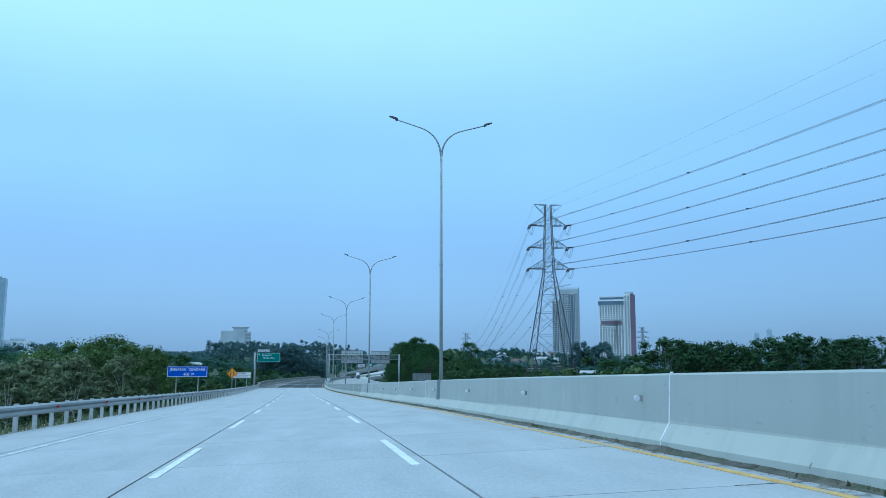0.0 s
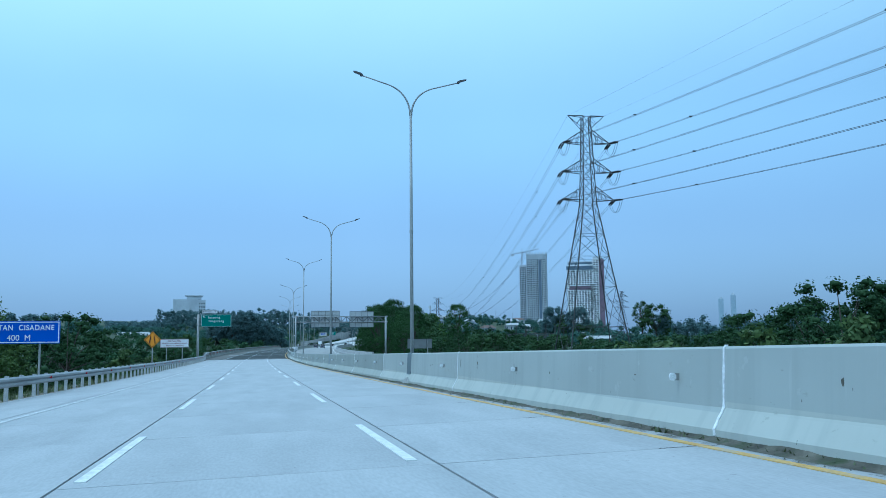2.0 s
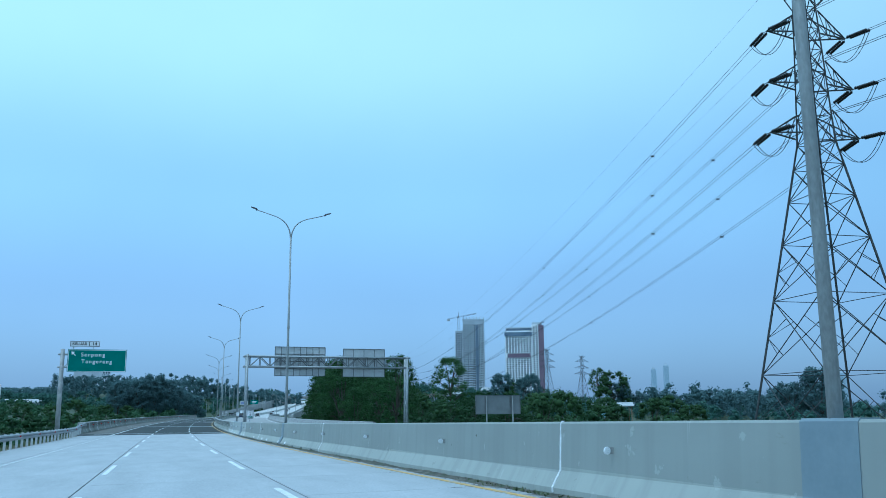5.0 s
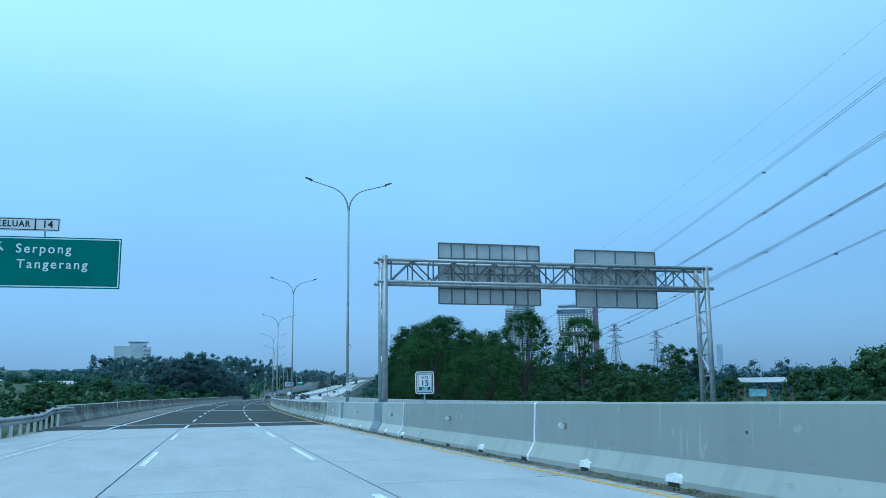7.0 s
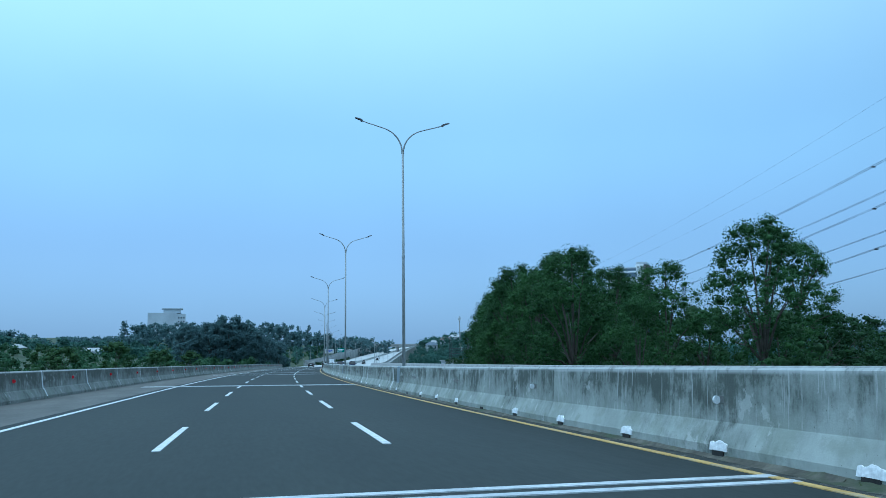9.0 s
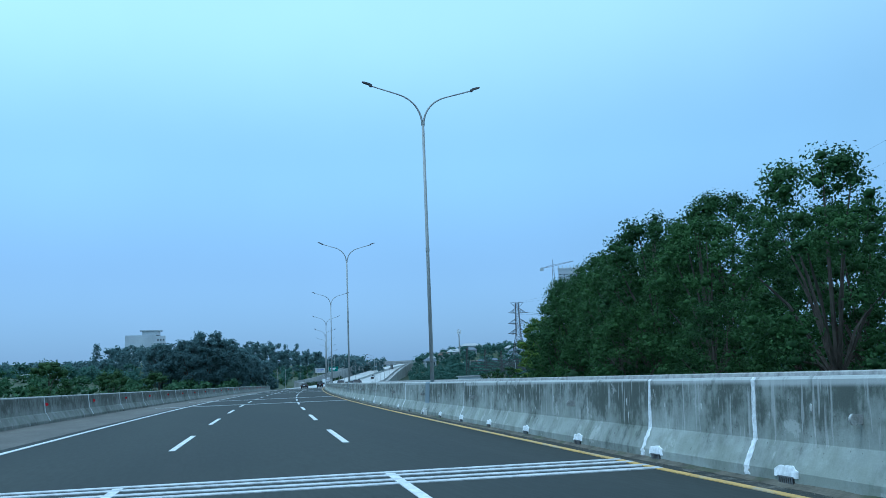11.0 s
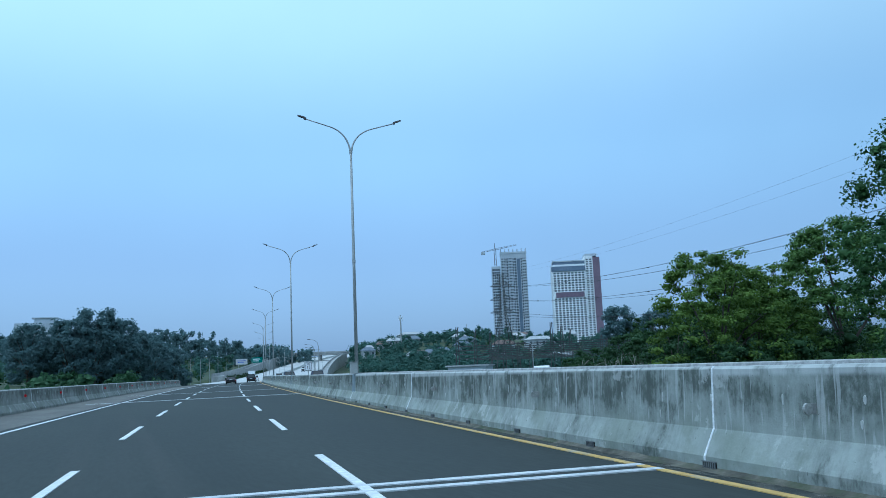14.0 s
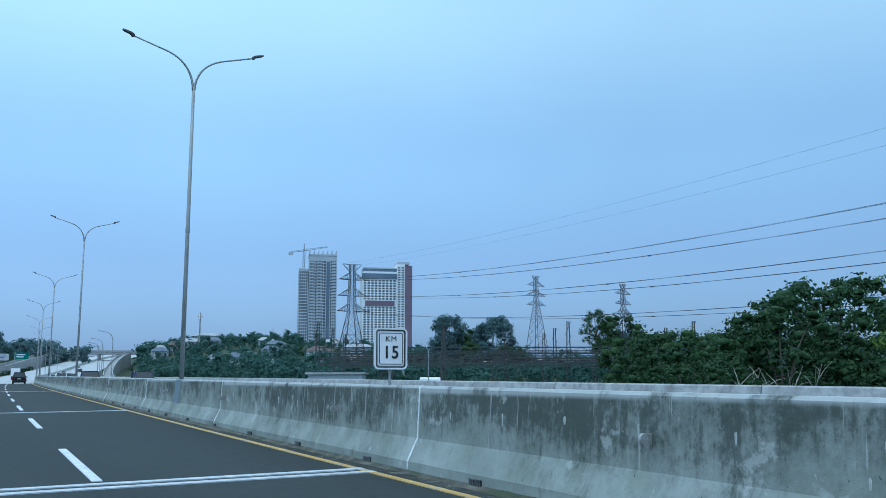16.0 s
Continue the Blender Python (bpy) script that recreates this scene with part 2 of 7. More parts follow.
def weathered(name, runs_at=0.63, tones=((0.24, 0.263, 0.238), (0.348, 0.372, 0.342)), growth=(0.048, 0.058, 0.048), bias=0.0, relief=0.4, speckle=0.5):
    """Old barrier concrete: black growth in crisp mottled colonies and short runs, bare lime-white scabs, a greenish foot."""
    k = Shade(name, 73.3)
    zone = k.grain((0.3, 0.42, 0.5), 1.0, 3.0)
    colony = k.grain((1, 1.0, 1.0), 2.3, 5.0, 0.62)
    speck = k.grain((1, 1.3, 0.9), 13.0, 8.0, 0.74)
    runs = k.grain((1, 7.5, 0.7), 1.3, 4.0, 0.6)
    bias = bias + (0.66 - speckle) * 0.5
    tone = k.blend(k.ranged(k.grain((1, 1, 1), 1.1), 0.3, 0.7), *tones)
    # greenish film, mostly on the sloping foot
    film = k.maths("MULTIPLY", k.ranged(k.grain((1, 0.9, 1.2), 1.7, 5.0), 0.46, 0.62), k.ranged(k.z, 0.75, 0.35, 0.15, 0.55))
    tone = k.blend(film, tone, (0.225, 0.25, 0.205))
    # colonies
    reach = k.ranged(k.z, 0.30, 0.95, -0.12, 0.05)
    dirt = k.maths("ADD", k.maths("ADD", k.maths("MULTIPLY", colony, 0.60), k.maths("MULTIPLY", speck, speckle)),
                   k.maths("ADD", k.maths("ADD", k.maths("MULTIPLY", runs, 0.28), k.maths("MULTIPLY", zone, 0.62)), reach))
    tone = k.blend(k.maths("MULTIPLY", k.ranged(dirt, 0.90 - bias, 1.28 - bias), 0.62), tone, growth)
    tone = k.blend(k.maths("MULTIPLY", k.ranged(dirt, 1.08 - bias, 1.22 - bias), 0.55), tone, growth)
    # scabs where the growth has peeled off, and thin pale runs
    scab = k.ranged(k.grain((1, 1.2, 1.3), 1.35, 7.0, 0.66), 0.60, 0.645)
    tone = k.blend(k.maths("MULTIPLY", scab, 0.55), tone, (0.47, 0.48, 0.455))
    thin = k.maths("MULTIPLY", k.ranged(k.grain((1, 8.0, 0.6), 1.5, 3.0), runs_at, runs_at + 0.07), k.ranged(k.z, 0.42, 0.5))
    tone = k.blend(k.maths("MULTIPLY", thin, 0.55), tone, (0.46, 0.47, 0.455))
    # top edge painted paler in patches, for the skylight on the cap
    cap = k.maths("MULTIPLY", k.ranged(k.z, 1.07, 1.13), k.ranged(k.grain((1, 2.0, 1), 1.5), 0.30, 0.5))
    tone = k.blend(k.maths("MULTIPLY", cap, 0.75), tone, (0.50, 0.51, 0.495))
    # hairline cracks and chips
    chip = k.ranged(k.grain((1, 1.2, 1.2), 17.0, 3.0, 0.5), 0.70, 0.74)
    tone = k.blend(k.maths("MULTIPLY", chip, 0.7), tone, (0.05, 0.052, 0.045))
    return k.finish(tone, k.maths("ADD", speck, colony), relief)


def cast(name, wall, foot):
    """Newer cast concrete: a smooth grey wall over a creamier foot, lightened as its slope catches more sky, cloudy,
    with lime runs and a few dark spalls.
    """
    k = Shade(name, 41.9)
    cloud = k.ranged(k.grain((1, 0.35, 0.8), 0.9, 4.0, 0.5), 0.3, 0.7, 0.0, 1.0)
    tone = k.blend(cloud, wall, tuple(v * 1.10 for v in wall))
    # the foot's tone carries the extra skylight on its slope
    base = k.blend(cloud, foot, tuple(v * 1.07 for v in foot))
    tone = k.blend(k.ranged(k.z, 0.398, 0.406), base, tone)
    pour = k.ranged(k.grain((1, 2.6, 0.12), 1.0, 3.0), 0.45, 0.68)
    tone = k.blend(k.maths("MULTIPLY", pour, 0.35), tone, tuple(v * 0.87 for v in wall))
    lime = k.maths("MULTIPLY", k.ranged(k.grain((1, 5.0, 0.35), 1.2, 4.0), 0.64, 0.70), k.ranged(k.z, 0.39, 0.46))
    tone = k.blend(k.maths("MULTIPLY", lime, 0.3), tone, (0.47, 0.485, 0.47))
    scab = k.ranged(k.grain((1, 1.5, 1.5), 1.6, 7.0, 0.62), 0.635, 0.67)
    tone = k.blend(k.maths("MULTIPLY", scab, 0.4), tone, (0.46, 0.475, 0.46))
    moss = k.ranged(k.grain((1, 1.2, 3.0), 2.2, 6.0, 0.66), 0.63, 0.70)
    tone = k.blend(k.maths("MULTIPLY", moss, 0.35), tone, (0.21, 0.22, 0.185))
    spall = k.ranged(k.grain((1, 1.6, 1.0), 6.0, 4.0, 0.55), 0.735, 0.76)
    tone = k.blend(k.maths("MULTIPLY", spall, 0.75), tone, (0.10, 0.10, 0.09))
    return k.finish(tone, k.grain((1, 1, 1), 9.0, 6.0), 0.08, 0.82)


STAINED_BARRIER = weathered("blackened concrete", bias=0.01, speckle=0.46)
DIRTY_BARRIER = weathered("weathered concrete", 0.575, ((0.265, 0.288, 0.262), (0.375, 0.398, 0.368)), bias=0.02, speckle=0.30)
# left parapet: darker tones and a higher growth bias
DARKER_BARRIER = weathered("darker concrete", 0.63, ((0.20, 0.208, 0.19), (0.31, 0.317, 0.295)), (0.07, 0.075, 0.062), 0.05)
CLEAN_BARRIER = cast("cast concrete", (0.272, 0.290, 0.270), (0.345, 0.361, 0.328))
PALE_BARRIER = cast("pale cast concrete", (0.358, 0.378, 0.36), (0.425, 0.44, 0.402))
DIRTY_FOOT = surface("weathered concrete foot", (0.18, 0.18, 0.175), (0.40, 0.40, 0.39), 2.0, (1, 1, 1), fine=25, bump=0.2, contrast=(0.3, 0.6))
PATCH = surface("white mortar patch", (0.62, 0.63, 0.64), (0.78, 0.79, 0.8), 5, fine=20)
OLD_MORTAR = surface("old pale mortar", (0.36, 0.365, 0.345), (0.52, 0.525, 0.505), 6, fine=22, bump=0.25)
PAD = surface("grey painted panel", (0.175, 0.215, 0.24), (0.22, 0.262, 0.288), 1.2, fine=20, grit=0.2, bump=0.02, rough=(0.5, 0.7))
SLATE_PAD = surface("slate grey panel", (0.105, 0.13, 0.142), (0.14, 0.168, 0.18), 1.2, fine=20, grit=0.2, bump=0.02, rough=(0.5, 0.7))
RAIL = surface("dull zinc beam", (0.25, 0.26, 0.265), (0.36, 0.37, 0.375), 1.2, (1, 0.3, 1), (0.45, 0.6), metal=0.35, fine=30, bump=0.03)
# darker copy of SIGN_BACK, with the sign's shade in its colour
SHADED_BACK = surface("sign back darkened as in shade", (0.16, 0.168, 0.17), (0.22, 0.228, 0.23), 0.8, (1, 1, 1), (0.5, 0.65), fine=6, bump=0.0, grit=0.35)
CABINET = surface("grey painted cabinet", (0.30, 0.31, 0.30), (0.38, 0.39, 0.38), 2, fine=20, bump=0.02, grit=0.3)
BRACE = surface("dark frame steel", (0.12, 0.128, 0.13), (0.19, 0.198, 0.20), 2, (1, 1, 1), (0.5, 0.65), metal=0.3, fine=30, bump=0)
DRAIN_SHADE = surface("dark drain", (0.012, 0.012, 0.012), (0.03, 0.03, 0.028), 5)
POST = surface("pale zinc posts", (0.42, 0.43, 0.43), (0.55, 0.56, 0.56), 3, fine=30, bump=0.05, metal=0.1)
GALV = surface("galvanised steel", (0.27, 0.285, 0.29), (0.39, 0.405, 0.41), 3, (1, 1, 1), (0.4, 0.6), metal=0.6, fine=30, bump=0.04)
DULL_GALV = surface("weathered galvanised steel", (0.26, 0.265, 0.26), (0.40, 0.40, 0.39), 2, (1, 1, 1), (0.55, 0.75), metal=0.3, fine=30, bump=0.06,
                    stain=((0.22, 0.15, 0.10), 2, (1, 1, 1), 0.64, 0.8))
LATTICE = surface("tower steel", (0.04, 0.043, 0.043), (0.08, 0.083, 0.083), 2, rough=(0.6, 0.8), metal=0.2, bump=0)
INSULATOR = surface("brown insulator", (0.012, 0.012, 0.013), (0.03, 0.03, 0.03), 5, rough=(0.3, 0.5), bump=0)
ROAD_PALE = surface("pale distant pavement", (0.40, 0.40, 0.39), (0.50, 0.50, 0.49), 0.3, (1, 0.2, 1), fine=3, bump=0, world_space=True)
WIRE = surface("aluminium cable", (0.03, 0.031, 0.033), (0.055, 0.057, 0.06), 5, rough=(0.5, 0.7), bump=0)
LAMP_POLE = surface("lamp pole steel", (0.255, 0.27, 0.265), (0.35, 0.365, 0.36), 2, (1, 1, 0.4), (0.5, 0.65), metal=0.25, fine=30, bump=0.03)
LAMP_HEAD = surface("lamp head", (0.03, 0.031, 0.033), (0.055, 0.056, 0.06), 5, rough=(0.4, 0.6), bump=0)
WOODEN = surface("weathered wood", (0.16, 0.10, 0.06), (0.28, 0.18, 0.11), 4, (1, 1, 0.2))
BLUE_SIGN = surface("blue sign sheet", (0.015, 0.07, 0.46), (0.02, 0.085, 0.52), 1, rough=(0.35, 0.45), bump=0)
GREEN_SIGN = surface("green sign sheet", (0.0, 0.13, 0.10), (0.004, 0.16, 0.125), 1, rough=(0.35, 0.45), bump=0)
AMBER_SIGN = surface("amber sign sheet", (0.72, 0.27, 0.01), (0.80, 0.32, 0.015), 1, rough=(0.35, 0.45), bump=0)
WHITE_SIGN = surface("white sign sheet", (0.68, 0.68, 0.70), (0.76, 0.76, 0.78), 1, rough=(0.35, 0.45), bump=0, grit=0.15)
BLACK_SIGN = surface("black sign print", (0.012, 0.012, 0.012), (0.02, 0.02, 0.02), 1, rough=(0.4, 0.5), bump=0)
MAROON_SIGN = surface("dark red sign print", (0.16, 0.012, 0.015), (0.2, 0.016, 0.02), 1, rough=(0.4, 0.5), bump=0)
SIGN_BACK = surface("aluminium sign back", (0.42, 0.43, 0.43), (0.52, 0.53, 0.53), 0.8, (1, 1, 1), (0.5, 0.65), metal=0.1, fine=6, bump=0.0, grit=0.35)
RED_GLASS = surface("red reflector", (0.45, 0.01, 0.02), (0.6, 0.02, 0.03), 3, rough=(0.2, 0.3), bump=0)
WHITE_GLASS = surface("white reflector", (0.7, 0.72, 0.74), (0.8, 0.82, 0.84), 3, rough=(0.2, 0.3), bump=0)
DUSTY_GLASS = surface("dirty reflector", (0.26, 0.265, 0.25), (0.42, 0.425, 0.41), 14, rough=(0.4, 0.6), bump=0)
SOIL = surface("grass and soil", (0.026, 0.044, 0.018), (0.058, 0.076, 0.032), 0.15, (1, 1, 1), fine=2.5, bump=0.4, world_space=True,
               stain=((0.10, 0.09, 0.05), 0.06, (1, 1, 1), 0.64, 0.8))
VERGE = surface("dusty verge soil", (0.14, 0.12, 0.085), (0.24, 0.21, 0.16), 1.2, fine=9, bump=0.4, world_space=True,
                stain=((0.06, 0.085, 0.03), 0.9, (1, 1, 1), 0.52, 0.66))
BARK = surface("bark", (0.045, 0.038, 0.03), (0.10, 0.085, 0.068), 3, (1, 1, 0.25), fine=20, bump=0.4)
PALE_BARK = surface("pale bark", (0.26, 0.24, 0.20), (0.42, 0.39, 0.34), 3, (1, 1, 0.25), fine=20, bump=0.3)
LEAF = foliage("dark broad leaves", (0.011, 0.031, 0.013), (0.082, 0.158, 0.048), 0.32)
LEAF_LIME = foliage("lime leaves", (0.026, 0.056, 0.013), (0.19, 0.28, 0.05))
LEAF_OLIVE = foliage("light olive leaves", (0.03, 0.06, 0.02), (0.145, 0.21, 0.058), 0.3)
LEAF_MID = foliage("olive leaves", (0.016, 0.038, 0.016), (0.076, 0.132, 0.046), 0.3)
LEAF_BUSH = foliage("light bush leaves", (0.03, 0.058, 0.022), (0.135, 0.19, 0.06))
LEAF_FRESH = foliage("fresh leaves", (0.022, 0.05, 0.015), (0.13, 0.21, 0.05))
LEAF_DRY = foliage("grey green leaves", (0.05, 0.065, 0.035), (0.17, 0.20, 0.10))
# scrub, far and ridge leaves: distance haze is mixed into their colours
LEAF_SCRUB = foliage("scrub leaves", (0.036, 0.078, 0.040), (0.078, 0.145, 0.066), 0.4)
LEAF_FAR = foliage("woodland leaves tinted with haze", (0.054, 0.112, 0.094), (0.108, 0.190, 0.148), 0.45)
LEAF_RIDGE = foliage("ridge leaves tinted with haze", (0.095, 0.150, 0.156), (0.142, 0.212, 0.214), 0.45)
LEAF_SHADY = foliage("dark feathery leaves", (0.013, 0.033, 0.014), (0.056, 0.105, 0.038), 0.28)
BODY_BLACK = surface("black car paint", (0.008, 0.008, 0.009), (0.012, 0.012, 0.013), 1, rough=(0.15, 0.25), bump=0, spec=0.6)
BODY_WHITE = surface("white car paint", (0.70, 0.71, 0.72), (0.75, 0.76, 0.77), 1, rough=(0.2, 0.3), bump=0, spec=0.6)
BODY_BLUE = surface("dark blue car paint", (0.02, 0.03, 0.06), (0.03, 0.04, 0.08), 1, rough=(0.2, 0.3), bump=0, spec=0.6)
CAR_GLASS = glass("car glass", (0.012, 0.014, 0.016))
PANE_DARK = glass("window glass", (0.05, 0.065, 0.08))
TYRE = surface("tyre rubber", (0.012, 0.012, 0.012), (0.022, 0.022, 0.022), 8, bump=0.1)
RIM = surface("alloy rim", (0.35, 0.35, 0.36), (0.45, 0.45, 0.46), 3, rough=(0.3, 0.4), metal=0.8, bump=0)
TAIL = surface("tail lamp plastic", (0.22, 0.01, 0.012), (0.3, 0.015, 0.018), 3, rough=(0.2, 0.3), bump=0)
PLATE = surface("number plate", (0.5, 0.5, 0.5), (0.6, 0.6, 0.6), 3, bump=0)
TOWER_WHITE = surface("white facade paint", (0.72, 0.73, 0.74), (0.82, 0.83, 0.84), 0.05, fine=1, bump=0)
TOWER_GREY = surface("bare concrete frame", (0.44, 0.47, 0.51), (0.53, 0.56, 0.60), 0.08, fine=1, bump=0, grit=0.3)
TOWER_BLUE = surface("blue grey facade", (0.12, 0.16, 0.22), (0.17, 0.21, 0.28), 0.08, fine=1, bump=0)
# pale blue that puts distance haze into the colour of far towers
HAZY_FACADE = surface("facade paled blue as haze", (0.34, 0.42, 0.50), (0.42, 0.50, 0.58), 0.05, rough=(0.2, 0.3), fine=1, bump=0)
# red dulled towards purple, with the muting by haze in the colour
TOWER_RED = surface("red facade muted as haze", (0.165, 0.122, 0.162), (0.205, 0.148, 0.19), 0.08, fine=1, bump=0)
ROOF_TILE = surface("terracotta roof", (0.12, 0.085, 0.075), (0.18, 0.13, 0.11), 0.8, fine=5)
ROOF_SLATE = surface("blue-grey tile roof", (0.10, 0.125, 0.16), (0.16, 0.19, 0.23), 0.6, (1, 1, 1), (0.6, 0.8), fine=4)
ROOF_GREY = surface("grey sheet roof", (0.28, 0.29, 0.30), (0.42, 0.43, 0.44), 0.5, (1, 1, 1), (0.5, 0.7), fine=4)
WALL_CREAM = surface("house render", (0.30, 0.32, 0.33), (0.42, 0.44, 0.45), 0.5, fine=4)
GRIME = surface("gutter dirt", (0.05, 0.047, 0.036), (0.15, 0.14, 0.11), 2.5, fine=14, bump=0.5, world_space=True, stain=((0.05, 0.065, 0.03), 1.5, (1, 1, 1), 0.5, 0.65))
RUST = surface("rusty equipment", (0.12, 0.10, 0.09), (0.22, 0.20, 0.185), 1.0, fine=6)


# ---- the road's line: curvature and grade by stations ----
STATION = np.array([-60, 0, 60, 120, 180, 240, 300, 360, 420, 480, 560, 640, 1000, 1300])
BEND = np.array([0, -0.426, -0.044, 0.012, 0.356, 0.415, 0.609, 0.295, 0.241, 0.30, 0.46, 0.45, 0.45, 0.45]) * 1e-3
GRADE_AT = np.array([-60, 0, 60, 120, 180, 240, 300, 360, 420, 480, 540, 620, 700, 800, 900, 1300])
SAG = np.array([0, -0.372, 0.047, 0.073, 0.138, 0.050, -0.020, 0.017, -0.045, 0.008, 0.03, 0.12, 0.20, 0.20, 0.0, 0.0]) * 1e-3
CROSS_AT, CROSS = np.array([0, 150, 250, 350]), np.array([0.037, 0.0122, -0.0028, 0.0062])
STEPS = np.arange(-400.0, 1302.0, 2.0)


def line_of(at, bend, start):
    k = np.interp(STEPS, at, bend)
    turn = np.concatenate([[0], np.cumsum(k[1:] + k[:-1])])
    turn += start - np.interp(0, STEPS, turn)
    run = np.concatenate([[0], np.cumsum(turn[1:] + turn[:-1])])
    return turn, run - np.interp(0, STEPS, run)


HEADING, MIDDLE = line_of(STATION, BEND, 0.0416)
SLOPE, LEVEL = line_of(GRADE_AT, SAG, 0.0)


def cross(s, off):
    """Height of the surface over the road's line: crossfall to the outside on both carriageways."""
    b = np.interp(s, CROSS_AT, CROSS)
    return b * min(off, 6.2) - 0.015 * max(off - 6.2, 0)


def on_road(s, off, z=0.0):
    th = np.interp(s, STEPS, HEADING)
    return Vector((np.interp(s, STEPS, MIDDLE) + off * math.cos(th), s - off * math.sin(th), np.interp(s, STEPS, LEVEL) + cross(s, off) + z))


def road_pose(s, off, z=0.0, turn=0.0, tilt=True, pitch=False):
    """A pose on the road: y runs along it, x to its right."""
    a, b = on_road(s - 1, off), on_road(s + 1, off)
    d = (b - a).normalized()
    up = Vector((0, 0, 1))
    if tilt:
        r = (on_road(s, off + 0.1) - on_road(s, off - 0.1)).normalized()
    else:
        r = d.cross(up).normalized()
        if not pitch:
            d = Vector((d.x, d.y, 0)).normalized()
    u = r.cross(d).normalized()
    r = d.cross(u)
    m = Matrix((r, d, u)).transposed().to_4x4()
    m.translation = on_road(s, off, z)
    return m @ Matrix.Rotation(radians(turn), 4, "Z")


# ---- mesh helpers ----
def mesh_of(bm, material, name="mesh", smooth=False):
    me = bpy.data.meshes.new(name)
    bmesh.ops.recalc_face_normals(bm, faces=bm.faces[:])
    bm.to_mesh(me)
    bm.free()
    if smooth:
        for p in me.polygons:
            p.use_smooth = True
    me.materials.append(material)
    return me


def part(name, bm, material, parent, label="", smooth=False, m=None):
    """Links a bmesh, or mesh data, as one mesh object under a thing or a part."""
    me = bm if isinstance(bm, bpy.types.Mesh) else mesh_of(bm, material, name, smooth)
    ob = new(name, me)
    ob.parent = parent
    if m is not None:
        ob.matrix_basis = m
    return tagged(ob, label) if label else ob


def thing(name, m, label, category, group="", kind=""):
    ob = new(name)
    ob.empty_display_size = 0.3
    ob.matrix_basis = m
    return tagged(ob, label, category, group, kind)


def solo(name, bm, material, label, category, kind="", smooth=False, m=None, group=""):
    ob = new(name, bm if isinstance(bm, bpy.types.Mesh) else mesh_of(bm, material, name, smooth))
    if m is not None:
        ob.matrix_basis = m
    return tagged(ob, label, category, group, kind)


def box(bm, lo, hi, bevel=0.0):
    v = [bm.verts.new((x, y, z)) for x in (lo[0], hi[0]) for y in (lo[1], hi[1]) for z in (lo[2], hi[2])]
    fs = [bm.faces.new([v[i] for i in q]) for q in ((0, 1, 3, 2), (4, 6, 7, 5), (0, 4, 5, 1), (2, 3, 7, 6), (0, 2, 6, 4), (1, 5, 7, 3))]
    if bevel:
        es = list({e for f in fs for e in f.edges})
        bmesh.ops.bevel(bm, geom=es, offset=bevel, segments=2, profile=0.6, affect="EDGES")
    return bm


def boxes(*pairs, bevel=0.0):
    bm = bmesh.new()
    for lo, hi in pairs:
        box(bm, lo, hi, bevel)
    return bm


def bar(bm, p, q, w, sides=4, w2=None):
    """A straight member from p to q."""
    p, q = Vector(p), Vector(q)
    d = (q - p)
    if d.length < 1e-6:
        return bm
    t = d.to_track_quat("Z", "Y").to_matrix()
    rings = []
    for c, r in ((p, w / 2), (q, (w if w2 is None else w2) / 2)):
        rings.append([bm.verts.new(c + t @ Vector((math.cos(a) * r, math.sin(a) * r, 0))) for a in [2 * math.pi * (i + 0.5) / sides for i in range(sides)]])
    for i in range(sides):
        j = (i + 1) % sides
        bm.faces.new((rings[0][i], rings[0][j], rings[1][j], rings[1][i]))
    bm.faces.new(rings[0][::-1])
    bm.faces.new(rings[1])
    return bm


def tube(bm, points, radii, sides=8):
    """A bent, tapered tube through points."""
    rings = []
    for i, p in enumerate(points):
        a, b = Vector(points[max(i - 1, 0)]), Vector(points[min(i + 1, len(points) - 1)])
        t = (b - a).to_track_quat("Z", "Y").to_matrix()
        r = radii[i] if isinstance(radii, (list, tuple)) else radii
        rings.append([bm.verts.new(Vector(p) + t @ Vector((math.cos(2 * math.pi * k / sides) * r, math.sin(2 * math.pi * k / sides) * r, 0))) for k in range(sides)])
    for a, b in zip(rings, rings[1:]):
        shift = min(range(sides), key=lambda s: (a[0].co - b[s].co).length)
        for i in range(sides):
            bm.faces.new((a[i], a[(i + 1) % sides], b[(i + 1 + shift) % sides], b[(i + shift) % sides]))
    bm.faces.new(rings[0][::-1])
    bm.faces.new(rings[-1])
    return bm


def extrude_profile(profile, y0, y1, wave=None):
    """A closed outline in x, z drawn along y."""
    bm = bmesh.new()
    a = [bm.verts.new((x, y0, z)) for x, z in profile]
    b = [bm.verts.new((x, y1, z)) for x, z in profile]
    k = len(profile)
    for i in range(k):
        bm.faces.new((a[i], a[(i + 1) % k], b[(i + 1) % k], b[i]))
    bm.faces.new(a[::-1])
    bm.faces.new(b)
    return bm


def swept(profile, s0, s1, step=4.0, closed=True):
    """An outline in offset, height swept along the road, in world coordinates."""
    bm = bmesh.new()
    n = max(1, int(round((s1 - s0) / step)))
    rings = []
    for i in range(n + 1):
        s = s0 + (s1 - s0) * i / n
        rings.append([bm.verts.new(on_road(s, o, z)) for o, z in profile])
    k = len(profile)
    for a, b in zip(rings, rings[1:]):
        for i in range(k if closed else k - 1):
            bm.faces.new((a[i], a[(i + 1) % k], b[(i + 1) % k], b[i]))
    if closed:
        bm.faces.new(rings[0][::-1])
        bm.faces.new(rings[-1])
    return bm


